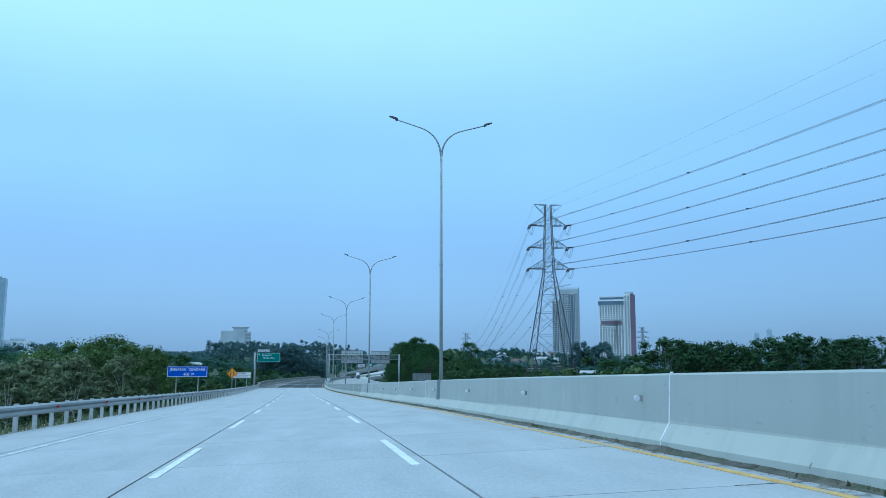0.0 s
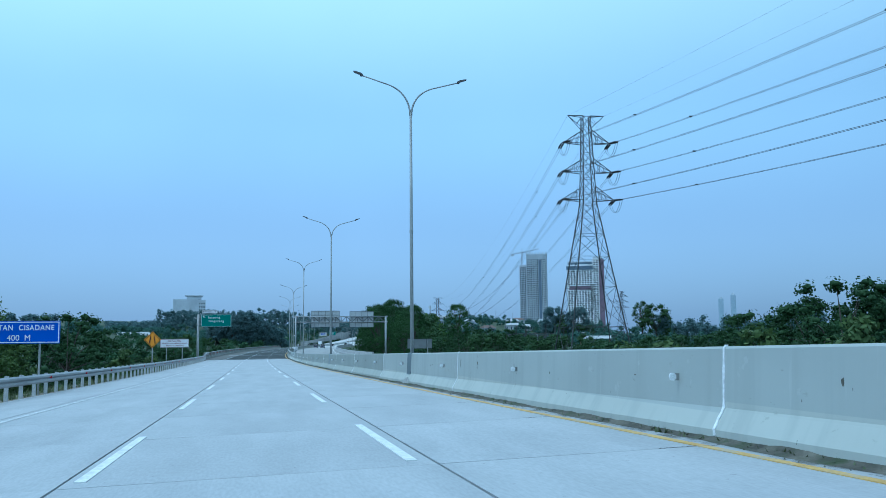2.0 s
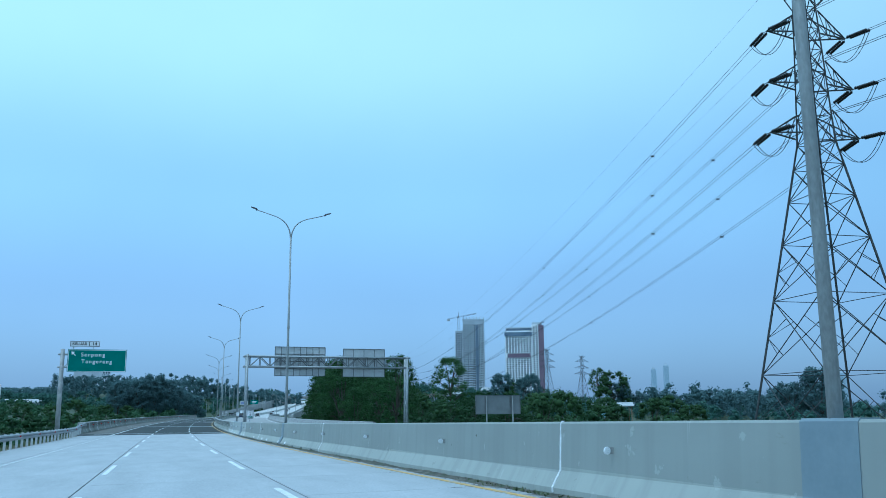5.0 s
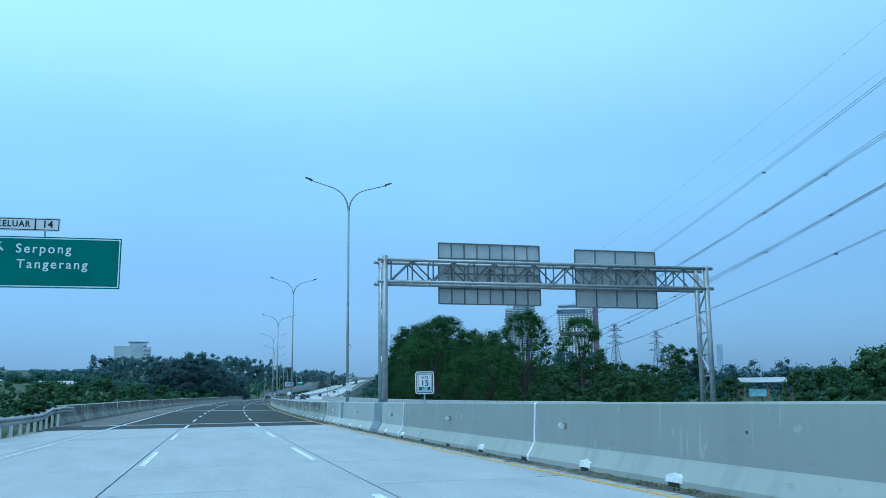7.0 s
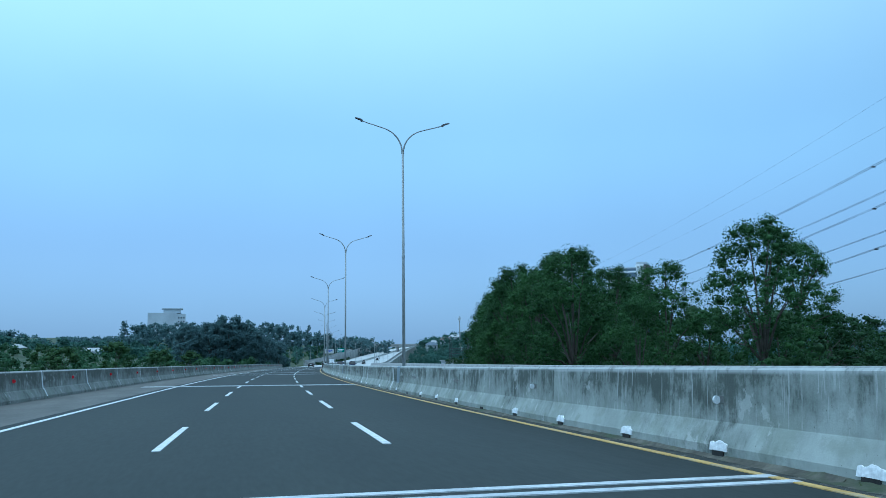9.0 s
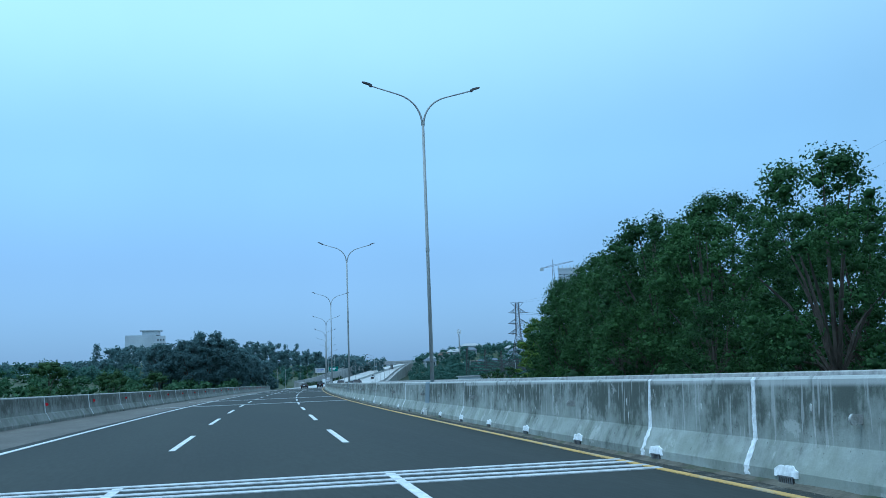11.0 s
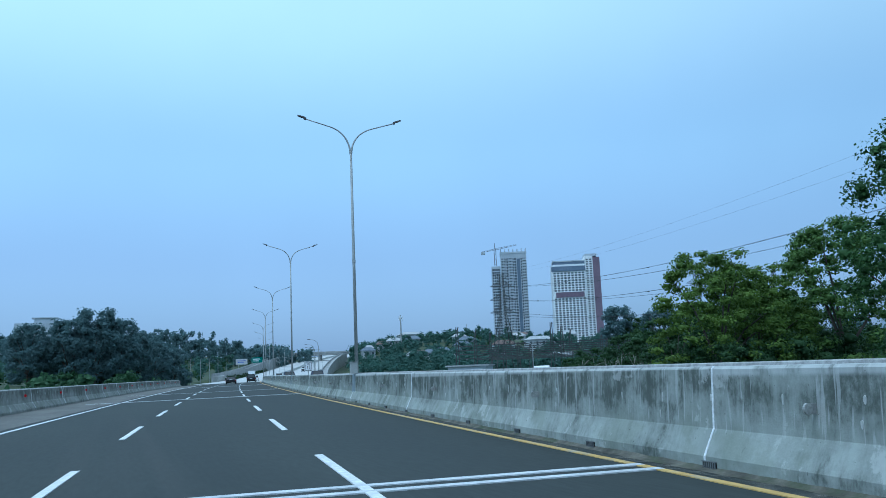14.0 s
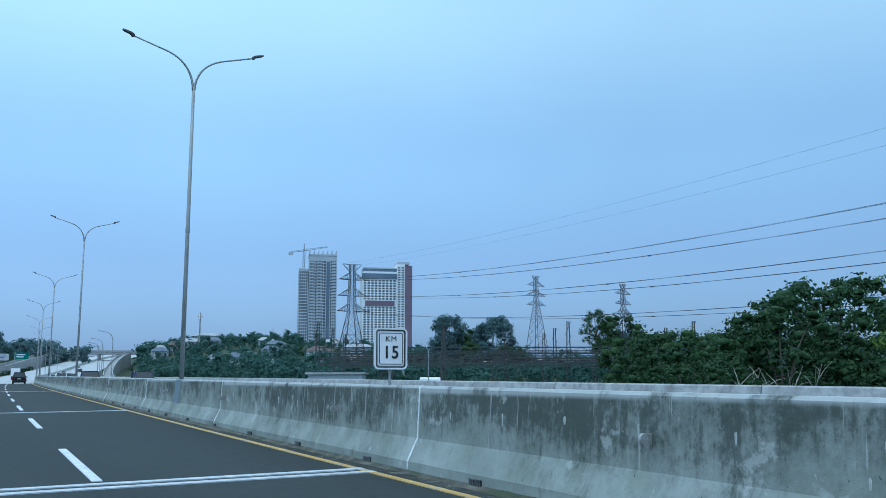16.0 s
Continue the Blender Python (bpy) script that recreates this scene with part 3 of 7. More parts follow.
def loft(sections, cap=True):
    """Skin through outlines of equal point count."""
    bm = bmesh.new()
    rings = [[bm.verts.new(p) for p in sec] for sec in sections]
    k = len(rings[0])
    for a, b in zip(rings, rings[1:]):
        for i in range(k):
            bm.faces.new((a[i], a[(i + 1) % k], b[(i + 1) % k], b[i]))
    if cap:
        bm.faces.new(rings[0][::-1])
        bm.faces.new(rings[-1])
    return bm


def lettering(text, size, depth=0.004, wide=1.0, gap=1.0, bold=0.0):
    """Flat letters, x to the right and z up, centred on the origin, facing -y."""
    cu = bpy.data.curves.new("letters", "FONT")
    cu.body, cu.size, cu.extrude, cu.align_x, cu.align_y = text, size, depth, "CENTER", "CENTER"
    cu.space_character, cu.offset = gap, bold
    ob = bpy.data.objects.new("letters", cu)
    scene.collection.objects.link(ob)
    bpy.context.view_layer.update()
    me = bpy.data.meshes.new_from_object(ob.evaluated_get(bpy.context.evaluated_depsgraph_get()))
    bpy.data.objects.remove(ob)
    me.transform(Matrix.Rotation(radians(90), 4, "X") @ Matrix.Diagonal((wide, 1, 1, 1)))
    me.materials.clear()
    return me


def words(text, size, material, parent, x, y, z, wide=1.0, turn=0, gap=1.0, bold=0.0):
    me = lettering(text, size, wide=wide, gap=gap, bold=bold)
    me.materials.append(material)
    return part("lettering", me, material, parent, m=pose(x, y, z, 0, 0, turn))


# ---- terrain ----
def smooth(a, b, x):
    t = np.clip((x - a) / (b - a), 0, 1)
    return t * t * (3 - 2 * t)


def hump(x, y, cx, cy, rx, ry):
    return np.exp(-(((x - cx) / rx) ** 2 + ((y - cy) / ry) ** 2))


def terrain(x, y):
    """Height of the land; a bank carries the road except where it crosses the valley on a deck."""
    x, y = np.asarray(x, float), np.asarray(y, float)
    off = x - np.interp(y, STEPS, MIDDLE)
    road = np.interp(y, STEPS, LEVEL) - 0.45
    land = -3.2 + 1.0 * np.sin(x * 0.031 + 1.0) * np.cos(y * 0.023) - 1.3 * hump(x, y, 20, 330, 260, 120)
    land = land + 34 * hump(x, y, -90, 1150, 330, 300) + 14 * hump(x, y, 222, 850, 85, 125) + 12 * hump(x, y, -160, 640, 150, 190)
    land = land + 16 * hump(x, y, 520, 1150, 330, 300) + 9 * hump(x, y, 330, 760, 160, 140) + 10 * hump(x, y, -420, 900, 260, 420)
    out = np.maximum(np.maximum(-10.0 - off, off - 21.5), 0)
    bank = road - out * 0.30
    deck = smooth(200, 222, y) * (1 - smooth(465, 490, y))
    carried = np.where(out < 40, np.maximum(land, bank), land)
    w = 1 - smooth(28, 40, out)
    carried = land + (np.where(bank > land, bank - land, np.minimum(0.0, bank - land) * (out < 16))) * w
    under = np.minimum(land, road - 5.0)
    return carried * (1 - deck) + (under + (land - under) * smooth(4, 18, out)) * deck


def build_ground():
    def axis(lo, hi, fine, edge):
        core = np.arange(lo, hi + fine, fine)
        far = np.array([1.25 ** k * fine * 4 for k in range(1, 40)])
        far = np.cumsum(far)
        far = far[far < edge]
        return np.concatenate([core[0] - far[::-1], core, core[-1] + far])
    xs, ys = axis(-120, 240, 5.0, 4200), axis(-120, 1000, 6.0, 4200)
    gx, gy = np.meshgrid(xs, ys)
    gz = terrain(gx, gy)
    nx = len(xs)
    verts = np.stack([gx.ravel(), gy.ravel(), gz.ravel()], 1).tolist()
    faces = [(j * nx + i, j * nx + i + 1, (j + 1) * nx + i + 1, (j + 1) * nx + i) for j in range(len(ys) - 1) for i in range(nx - 1)]
    me = bpy.data.meshes.new("ground")
    me.from_pydata(verts, [], faces)
    for p in me.polygons:
        p.use_smooth = True
    me.materials.append(SOIL)
    tagged(new("ground", me), "grassy green land with bare soil around the motorway", "ground", kind="structure")


build_ground()

# ---- carriageways ----
SLAB_END = 195.5
BRIDGE_END = 478.0
solo("road_bed", swept([(-8.4, -0.35), (5.95, -0.35), (5.95, -0.06), (-8.4, -0.06)], -60, SLAB_END, 6), JOINT,
            "dark joint filler under the concrete slabs", "road", "structure")
solo("road", swept([(-9.5, -0.6), (6.3, -0.6), (6.3, 0.0), (-9.5, 0.0)], SLAB_END, BRIDGE_END + 30, 6), ASPHALT,
                 "dark grey asphalt carriageway on the bridge", "road", "structure")
solo("road_far", swept([(-9.5, -0.6), (6.3, -0.6), (6.3, 0.0), (-9.5, 0.0)], BRIDGE_END + 30, 1200, 6), ROAD_PALE,
     "pale concrete carriageway beyond the bridge", "road", "structure")
solo("road_opposite", swept([(6.25, -0.6), (19.7, -0.6), (19.7, 0.0), (6.25, 0.0)], -120, BRIDGE_END, 6), ROAD_FAR,
     "worn grey opposite carriageway", "road", "structure")
solo("road_opposite_far", swept([(6.25, -0.6), (19.7, -0.6), (19.7, 0.0), (6.25, 0.0)], BRIDGE_END, 1200, 6), ROAD_PALE,
     "pale concrete opposite carriageway beyond the bridge", "road", "structure")
solo("verge_left", swept([(-9.9, -0.5), (-8.38, -0.4), (-8.38, -0.015), (-9.9, -0.06)], -60, 204, 6), VERGE,
     "dusty verge with sparse grass under the guard rail", "verge", "structure")
solo("shoulder_left", swept([(-9.15, 0.0), (-5.95, 0.0), (-5.95, 0.004), (-9.15, 0.004)], 202.2, BRIDGE_END, 5), SHOULDER,
     "dusty asphalt shoulder along the parapet", "road shoulder", "structure")

# lane markings
markings = thing("lane_markings", Matrix(), "white dashed lane lines on the carriageway", "lane markings", kind="structure")


def strip(o0, o1, s0, s1, step=4.0, z=0.004, t=0.006):
    return swept([(o0, z - 0.01), (o1, z - 0.01), (o1, z + t), (o0, z + t)], s0, s1, step)


dash_s = [-13.4 + 13.0 * k for k in range(17)] + [207.6 + 12.17 * k for k in range(40)]
dash_mesh = mesh_of(boxes(((-0.065, -2.7, -0.008), (0.065, 2.7, 0.010))), PAINT, "dash")
for s in dash_s:
    for o in (-1.8, 1.8):
        part("dash", dash_mesh, PAINT, markings, m=road_pose(s + 2.7, o, 0.002))
solo("edge_line_worn", strip(-5.62, -5.47, -60, SLAB_END), WORN_PAINT, "worn pale line along the concrete shoulder", "edge line", "structure")
solo("edge_line_white", strip(-5.62, -5.47, SLAB_END, 1200), PAINT, "solid white line along the shoulder", "edge line", "structure")
solo("edge_line_yellow", strip(5.18, 5.295, -60, 1200), YELLOW, "faded yellow line along the median", "edge line", "structure")
solo("edge_line_far", strip(18.6, 18.75, -60, 1100), PAINT, "white line of the opposite carriageway", "edge line", "structure")

# bridge expansion joints
for s, rows_ in ((201.7, (0.0, 0.45)), (248.3, (0.0, 0.42, 0.95, 1.35)), (298.6, (0.0, 0.4)), (317.9, (0.0, 0.5)), (365.1, (0.0, 0.4)), (388.0, (0.0,)), (430.0, (0.0, 0.4))):
    bm = bmesh.new()
    for r in rows_:
        d = 0.09 if len(rows_) > 1 else 0.13
        v = [bm.verts.new(on_road(s + r + dy, off, z)) for off in (-7.6, 5.3) for dy in (-d, d) for z in (-0.01, 0.012)]
        for q in ((0, 1, 3, 2), (4, 6, 7, 5), (0, 4, 5, 1), (2, 3, 7, 6), (0, 2, 6, 4), (1, 5, 7, 3)):
            bm.faces.new([v[k] for k in q])
    solo("expansion_joint", bm, STEEL_STRIP, "pale metal and mortar expansion joint across the asphalt", "expansion joint", "structure")

# ---- median barrier ----
BAR_H = 1.17
BAR_PROFILE = [(5.64, -0.12), (5.645, 0.155), (5.78, 0.43), (5.795, 0.46), (5.83, BAR_H - 0.03), (5.86, BAR_H), (6.08, BAR_H), (6.11, BAR_H - 0.03),
               (6.14, 0.46), (6.155, 0.43), (6.29, 0.155), (6.295, -0.12)]
# the newer segments before the bridge have a lower foot
NEW_PROFILE = [(x, {0.155: 0.135, 0.43: 0.372, 0.46: 0.402}.get(z, z)) for x, z in BAR_PROFILE]
# stations of the seams between cast segments
SEAMS = [-60, -48, -36, -24, -11, 1, 13, 25.3, 40.3, 51.6, 66.5, 81.6, 93.6, 105.5, 117.5, 129, 140.2, 152.6, 165.4, 178, 194, 199.5, 211, 223, 235, 246.7, 249.6,
         262.4, 273.9, 285.2, 296.6, 307.3, 317.5, 333.6, 345, 356.3, 364.75, 376, 387.5, 399, 411, 423, 435, 447, 459, 471, 483, 495, 507, 519, 531, 543, 555, 567]
LAMPS = [(-2.5, 5.92, 0), (36.5, 5.92, 0.10), (74.71, 5.92, -0.21), (111.37, 5.92, -0.24), (153.14, 5.97, 0.77), (193.12, 6.06, 0.28),
         (233.36, 6.07, 0.48), (268.55, 6.01, 0.08), (306.96, 5.92, 0.06), (344.97, 5.95, -0.07), (381.67, 5.92, -0.22), (418.93, 5.92, -0.1),
         (457, 5.92, 0), (495, 5.95, 0), (533, 5.95, 0), (571, 5.95, 0), (609, 5.95, 0), (647, 5.95, 0),
         (685, 5.95, 0), (723, 5.95, 0)]


def barrier_segment(material, length, profile, side):
    bm = extrude_profile([(x - side, z) for x, z in profile], -length / 2 + 0.012, length / 2 - 0.012)
    return mesh_of(bm, material, "segment")


median = thing("median_barrier", Matrix(), "concrete median barrier of cast segments, clean at first and streaked with dirt on the bridge", "barrier", kind="structure")
seams = SEAMS[1:]
for a, b in zip(SEAMS, SEAMS[1:]):
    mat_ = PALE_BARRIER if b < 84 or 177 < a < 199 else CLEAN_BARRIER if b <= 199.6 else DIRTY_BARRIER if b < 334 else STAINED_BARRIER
    shape_ = NEW_PROFILE if b <= 199.6 else BAR_PROFILE
    n = max(1, round((b - a) / 8.0))
    bm = bmesh.new()
    mid = (a + b) / 2
    inv = road_pose(mid, 6.15, 0, tilt=False).inverted()
    rings = [[bm.verts.new(inv @ on_road(a + 0.01 + (b - a - 0.02) * i / n, 5.64, 0) + Vector((x - 5.64, 0, z))) for x, z in shape_] for i in range(n + 1)]
    k = len(shape_)
    for p, q in zip(rings, rings[1:]):
        for i in range(k):
            bm.faces.new((p[i], p[(i + 1) % k], q[(i + 1) % k], q[i]))
    bm.faces.new(rings[0][::-1])
    bm.faces.new(rings[-1])
    part("segment", bm, mat_, median, m=inv.inverted())
solo("median_barrier_far", swept(BAR_PROFILE, SEAMS[-1] + 0.05, 1190, 8), DIRTY_BARRIER, "distant concrete median barrier", "barrier", "structure")

# pale mortar over the seams
rng = random.Random(5)
seam_thing = thing("barrier_seams", Matrix(), "white mortar smeared over the seams of the barrier", "mortar seams", kind="structure")
old_face = [(-0.506, 0.05), (-0.505, 0.155), (-0.37, 0.43), (-0.355, 0.46), (-0.32, BAR_H - 0.03), (-0.29, BAR_H + 0.006)]
new_face = [(-0.506, 0.05), (-0.505, 0.135), (-0.37, 0.372), (-0.355, 0.402), (-0.32, BAR_H - 0.03), (-0.29, BAR_H + 0.006)]


def seam_mesh(w0, w1, jag, seed, face):
    r = random.Random(seed)
    bm = bmesh.new()
    pts = []
    for (x0, z0), (x1, z1) in zip(face, face[1:]):
        for k in range(6):
            f = k / 6
            pts.append((x0 + (x1 - x0) * f, z0 + (z1 - z0) * f))
    pts.append(face[-1])
    a = [bm.verts.new((x - 0.007, -(w0 + (w1 - w0) * (1 - z)) * (1 + r.uniform(-jag, jag)), z)) for x, z in pts]
    b = [bm.verts.new((x - 0.007, (w0 + (w1 - w0) * (1 - z)) * (1 + r.uniform(-jag, jag)), z)) for x, z in pts]
    c = [bm.verts.new((x + 0.03, v.co.y, z)) for (x, z), v in zip(pts, a)]
    d = [bm.verts.new((x + 0.03, v.co.y, z)) for (x, z), v in zip(pts, b)]
    for i in range(len(pts) - 1):
        bm.faces.new((a[i], b[i], b[i + 1], a[i + 1]))
        bm.faces.new((c[i], a[i], a[i + 1], c[i + 1]))
        bm.faces.new((b[i], d[i], d[i + 1], b[i + 1]))
    return mesh_of(bm, PATCH, "seam")


SEAM_SIZES = ((0.02, 0.03, 0.3, 1), (0.04, 0.05, 0.35, 2), (0.03, 0.06, 0.5, 3), (0.015, 0.018, 0.2, 4))
new_seams, old_seams = [[seam_mesh(*q, f) for q in SEAM_SIZES] for f in (new_face, old_face)]
for k, s in enumerate(seams):
    if s < 560 and rng.random() < 0.8:
        part("seam", rng.choice(new_seams if s < 199 else old_seams), PATCH, seam_thing, m=road_pose(s, 6.15, 0, tilt=False))

# grey steel panels at the lamp poles and at the gantry's leg
pad_full = [(5.63, -0.1), (5.635, 0.157), (5.77, 0.432), (5.785, 0.463), (5.821, BAR_H - 0.027), (5.853, BAR_H + 0.005), (6.09, BAR_H + 0.005), (6.105, BAR_H - 0.1), (6.05, 0.2), (5.9, -0.1)]
pad_low = [(5.765, 0.352), (5.785, 0.405), (5.821, BAR_H - 0.027), (5.853, BAR_H + 0.005), (6.09, BAR_H + 0.005), (6.105, BAR_H - 0.1), (6.05, 0.36)]
pad_wall = [(5.774, 0.42), (5.785, 0.465), (5.821, BAR_H - 0.027), (5.853, BAR_H + 0.005), (6.09, BAR_H + 0.005), (6.105, BAR_H - 0.1), (6.05, 0.42)]
pad_thing = thing("barrier_panels", Matrix(), "smooth blue-grey panels filling the barrier at the lamp poles", "barrier panel", kind="structure")
for i, (s, o, dz) in enumerate(LAMPS):
    full = i == 4
    part("panel", extrude_profile([(x - 6.15, z) for x, z in (pad_full if full else pad_low if s < 199 else pad_wall)], -0.40, 0.40), SLATE_PAD if i < 3 else PAD, pad_thing, m=road_pose(s, 6.15, 0, tilt=False, pitch=True))
part("panel", extrude_profile([(x - 6.15, z) for x, z in pad_full], -0.83, 0.83), PAD, pad_thing, m=road_pose(182.8, 6.15, 0, tilt=False, pitch=True))

# scupper openings at the barrier's foot, their inner shade put in as near-black boxes
drains = thing("barrier_drains", Matrix(), "dark drain openings with white mortar patches at the barrier's foot", "drain", kind="structure")
hole_mesh = mesh_of(boxes(((-0.52, -0.14, 0.004), (-0.40, 0.14, 0.10))), DRAIN_SHADE, "drain")


grate_bm = boxes(*[((-0.528, y - 0.008, 0.008), (-0.514, y + 0.008, 0.098)) for y in (-0.12, -0.08, -0.04, 0.0, 0.04, 0.08, 0.12)])
for z in (0.006, 0.096):
    box(grate_bm, (-0.53, -0.145, z), (-0.512, 0.145, z + 0.012))
grate_mesh = mesh_of(grate_bm, BRACE, "grate")


def patch_mesh(seed):
    r = random.Random(seed)
    bm = bmesh.new()
    low = [(-0.506, -0.22, 0.095), (-0.506, 0.22, 0.095)]
    top = [(-0.506 + 0.49 * max(f - 0.06, 0), y + r.uniform(-0.012, 0.012), 0.095 + f)
           for f, y in [(0.07 + 0.03 * r.random() + 0.04 * (1 - (y / 0.22) ** 2), y) for y in (0.21, 0.17, 0.12, 0.07, 0.02, -0.02, -0.07, -0.12, -0.17, -0.21)]]
    vs = [bm.verts.new((x - 0.012, y, z)) for x, y, z in low + top]
    back = [bm.verts.new((x + 0.05, y, z)) for x, y, z in low + top]
    bm.faces.new(vs)
    bm.faces.new(back[::-1])
    for i in range(len(vs)):
        j = (i + 1) % len(vs)
        bm.faces.new((vs[i], back[i], back[j], vs[j]))
    return mesh_of(bm, PATCH, "patch")


patches = [patch_mesh(k) for k in range(4)]
s = 142.0
while s < 480:
    if abs(s - 182.8) > 1.2:
        part("drain", hole_mesh, DRAIN_SHADE, drains, m=road_pose(s, 6.15, 0, tilt=False))
        if s > 222:
            part("grate", grate_mesh, BRACE, drains, m=road_pose(s, 6.15, 0, tilt=False))
        if (150 < s < 300 and rng.random() < 0.75) or (s < 222 and rng.random() < 0.1):
            part("mortar_patch", rng.choice(patches), PATCH, drains, m=road_pose(s, 6.15, 0, tilt=False))
    s += 2.95 if s < 205 else 3.25

# dark chips and rust spots in the newer wall: station, height, half width, half height
chip_rng = random.Random(17)
for s, z, w, h in ((44.28, 1.11, 0.012, 0.035), (44.29, 0.926, 0.016, 0.04), (43.83, 0.877, 0.02, 0.026), (43.73, 0.698, 0.014, 0.055), (44.35, 0.53, 0.02, 0.035), (44.31, 0.72, 0.004, 0.16), (43.80, 0.78, 0.004, 0.08),
                   (66.11, 0.911, 0.035, 0.05), (64.17, 0.858, 0.045, 0.06), (66.14, 0.80, 0.008, 0.10), (64.2, 0.75, 0.008, 0.09), (70.57, 0.727, 0.03, 0.02), (70.17, 0.768, 0.04, 0.035), (54.25, 0.75, 0.045, 0.016),
                   (49.31, 0.771, 0.03, 0.06), (58.31, 0.709, 0.018, 0.03), (88.3, 0.82, 0.02, 0.03), (97.4, 0.66, 0.03, 0.02), (121.6, 0.9, 0.02, 0.03), (158.2, 0.8, 0.03, 0.03), (163.9, 0.86, 0.015, 0.04)):
    edge_ = [(math.cos(a) * w * chip_rng.uniform(0.6, 1.15), math.sin(a) * h * chip_rng.uniform(0.6, 1.15)) for a in [2 * math.pi * k / 9 for k in range(9)]]
    lean_ = 0.047
    x0 = -0.355 + (z - 0.402) * lean_
    bm = loft([[(x0 + q * lean_ + dx, y * f, z + q * f) for y, q in edge_] for dx, f in ((-0.004, 0.8), (0.012, 1.0))])
    part("chip", bm, GRIME, median, m=road_pose(s, 6.15, 0, tilt=False))

# pale plugs in the tie holes of the old barrier, with short lime runs below them
def plug_mesh(seed):
    r = random.Random(seed)
    w, h = r.uniform(0.012, 0.022), r.uniform(0.02, 0.036)
    run = r.uniform(0.02, 0.17)
    ring = [(math.cos(a) * w, math.sin(a) * h if math.sin(a) > 0 else math.sin(a) * (h + run)) for a in [2 * math.pi * k / 12 for k in range(12)]]
    return mesh_of(loft([[(x, y * f, z * f) for y, z in ring] for x, f in ((-0.331, 0.85), (-0.30, 1.0))]), OLD_MORTAR, "plug")


plugs = [plug_mesh(k) for k in range(5)]
s = 226.0
while s < 402:
    for dz in (0.84, 0.62):
        if rng.random() < (0.75 if dz > 0.7 else 0.3):
            part("plug", rng.choice(plugs), OLD_MORTAR, drains, m=road_pose(s + rng.uniform(-0.1, 0.1), 6.15, dz + rng.uniform(-0.03, 0.03), tilt=False) @ Matrix.Translation((-0.045 * (0.84 - dz) - 0.008, 0, 0)))
    s += 1.22


def mortar_lump(seed, wide, high):
    """A rough slab of mortar leaning on the barrier's foot."""
    r = random.Random(seed)
    bm = bmesh.new()
    box(bm, (-0.524, -wide / 2, -0.02), (-0.44, wide / 2, high), 0.015)
    for v in bm.verts:
        v.co += Vector((0.30 * max(v.co.z - 0.13, 0) + r.uniform(-0.008, 0.008), r.uniform(-0.03, 0.03), r.uniform(-0.012, 0.012)))
    return bm


for i, (s, o, dz) in enumerate((LAMPS[2], LAMPS[7], LAMPS[8])):
    for k, (ds_, wide, high) in enumerate(((-0.55, 0.3, 0.2), (-0.12, 0.5, 0.26), (0.34, 0.36, 0.17))):
        part("mortar_lump", mortar_lump(10 * i + k, wide, high), OLD_MORTAR, drains, m=road_pose(s + ds_, 6.15, 0, tilt=False))

# round reflectors on both faces of the road
refl = thing("median_reflectors", Matrix(), "round white reflectors on brackets along the median barrier", "reflectors", kind="structure")
bm = bmesh.new()
tube(bm, [(-0.45, 0.0, 0.75), (-0.445, -0.025, 0.75)], 0.055, 16)
disc = mesh_of(bm, WHITE_GLASS, "reflector")
dusty_disc = disc.copy()
dusty_disc.materials.clear()
dusty_disc.materials.append(DUSTY_GLASS)
bracket = mesh_of(boxes(((-0.43, 0.0, 0.70), (-0.33, 0.02, 0.80))), DULL_GALV, "bracket")
for k in range(-1, 66):
    s = float(np.interp(k, (-1, 0, 9, 17, 23, 34, 38, 41, 44, 46, 66), (6.2, 14.1, 83.75, 147.7, 195.9, 285.5, 315.7, 338.0, 360.0, 375.6, 530)))
    m = road_pose(s, 6.15, 0.0, tilt=False)
    part("reflector", disc if s < 215 else dusty_disc, WHITE_GLASS, refl, m=m)
    part("bracket", bracket, DULL_GALV, refl, m=m)

# outer barrier of the opposite carriageway
FAR_PROFILE = [(19.35, -0.6), (19.35, 0.1), (19.5, 0.4), (19.6, 1.0), (19.66, 1.04), (19.86, 1.04), (19.9, 1.0), (19.95, -0.6)]
far_bar = thing("outer_barrier", Matrix(), "weathered concrete barrier along the outer edge of the opposite carriageway", "barrier", kind="structure")
far_seg = barrier_segment(DIRTY_FOOT, 9.9, FAR_PROFILE, 19.65)
s = 198.0
while s < 620:
    part("segment", far_seg, DIRTY_FOOT, far_bar, m=road_pose(s, 19.65, 0.2, tilt=False, pitch=True))
    s += 9.9

# left parapet of the bridge
LEFT_PROFILE = [(-9.75, -0.6), (-9.72, 1.12), (-9.68, 1.16), (-9.48, 1.16), (-9.44, 1.12), (-9.36, 0.44), (-9.31, 0.40), (-9.16, 0.12), (-9.16, -0.12), (-9.2, -0.6)]
left_bar = thing("left_parapet", Matrix(), "dirty streaked concrete parapet along the bridge's outer edge", "parapet", kind="structure")
left_seg = barrier_segment(DARKER_BARRIER, 9.0, LEFT_PROFILE, -9.45)
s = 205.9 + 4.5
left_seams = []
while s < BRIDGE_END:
    part("segment", left_seg, DARKER_BARRIER, left_bar, m=road_pose(s, -9.45, 0, tilt=False, pitch=True))
    left_seams.append(s)
    s += 9.0
lface = [(0.292, 0.10), (0.142, 0.395), (0.092, 0.44), (0.012, 1.12), (-0.02, 1.166)]
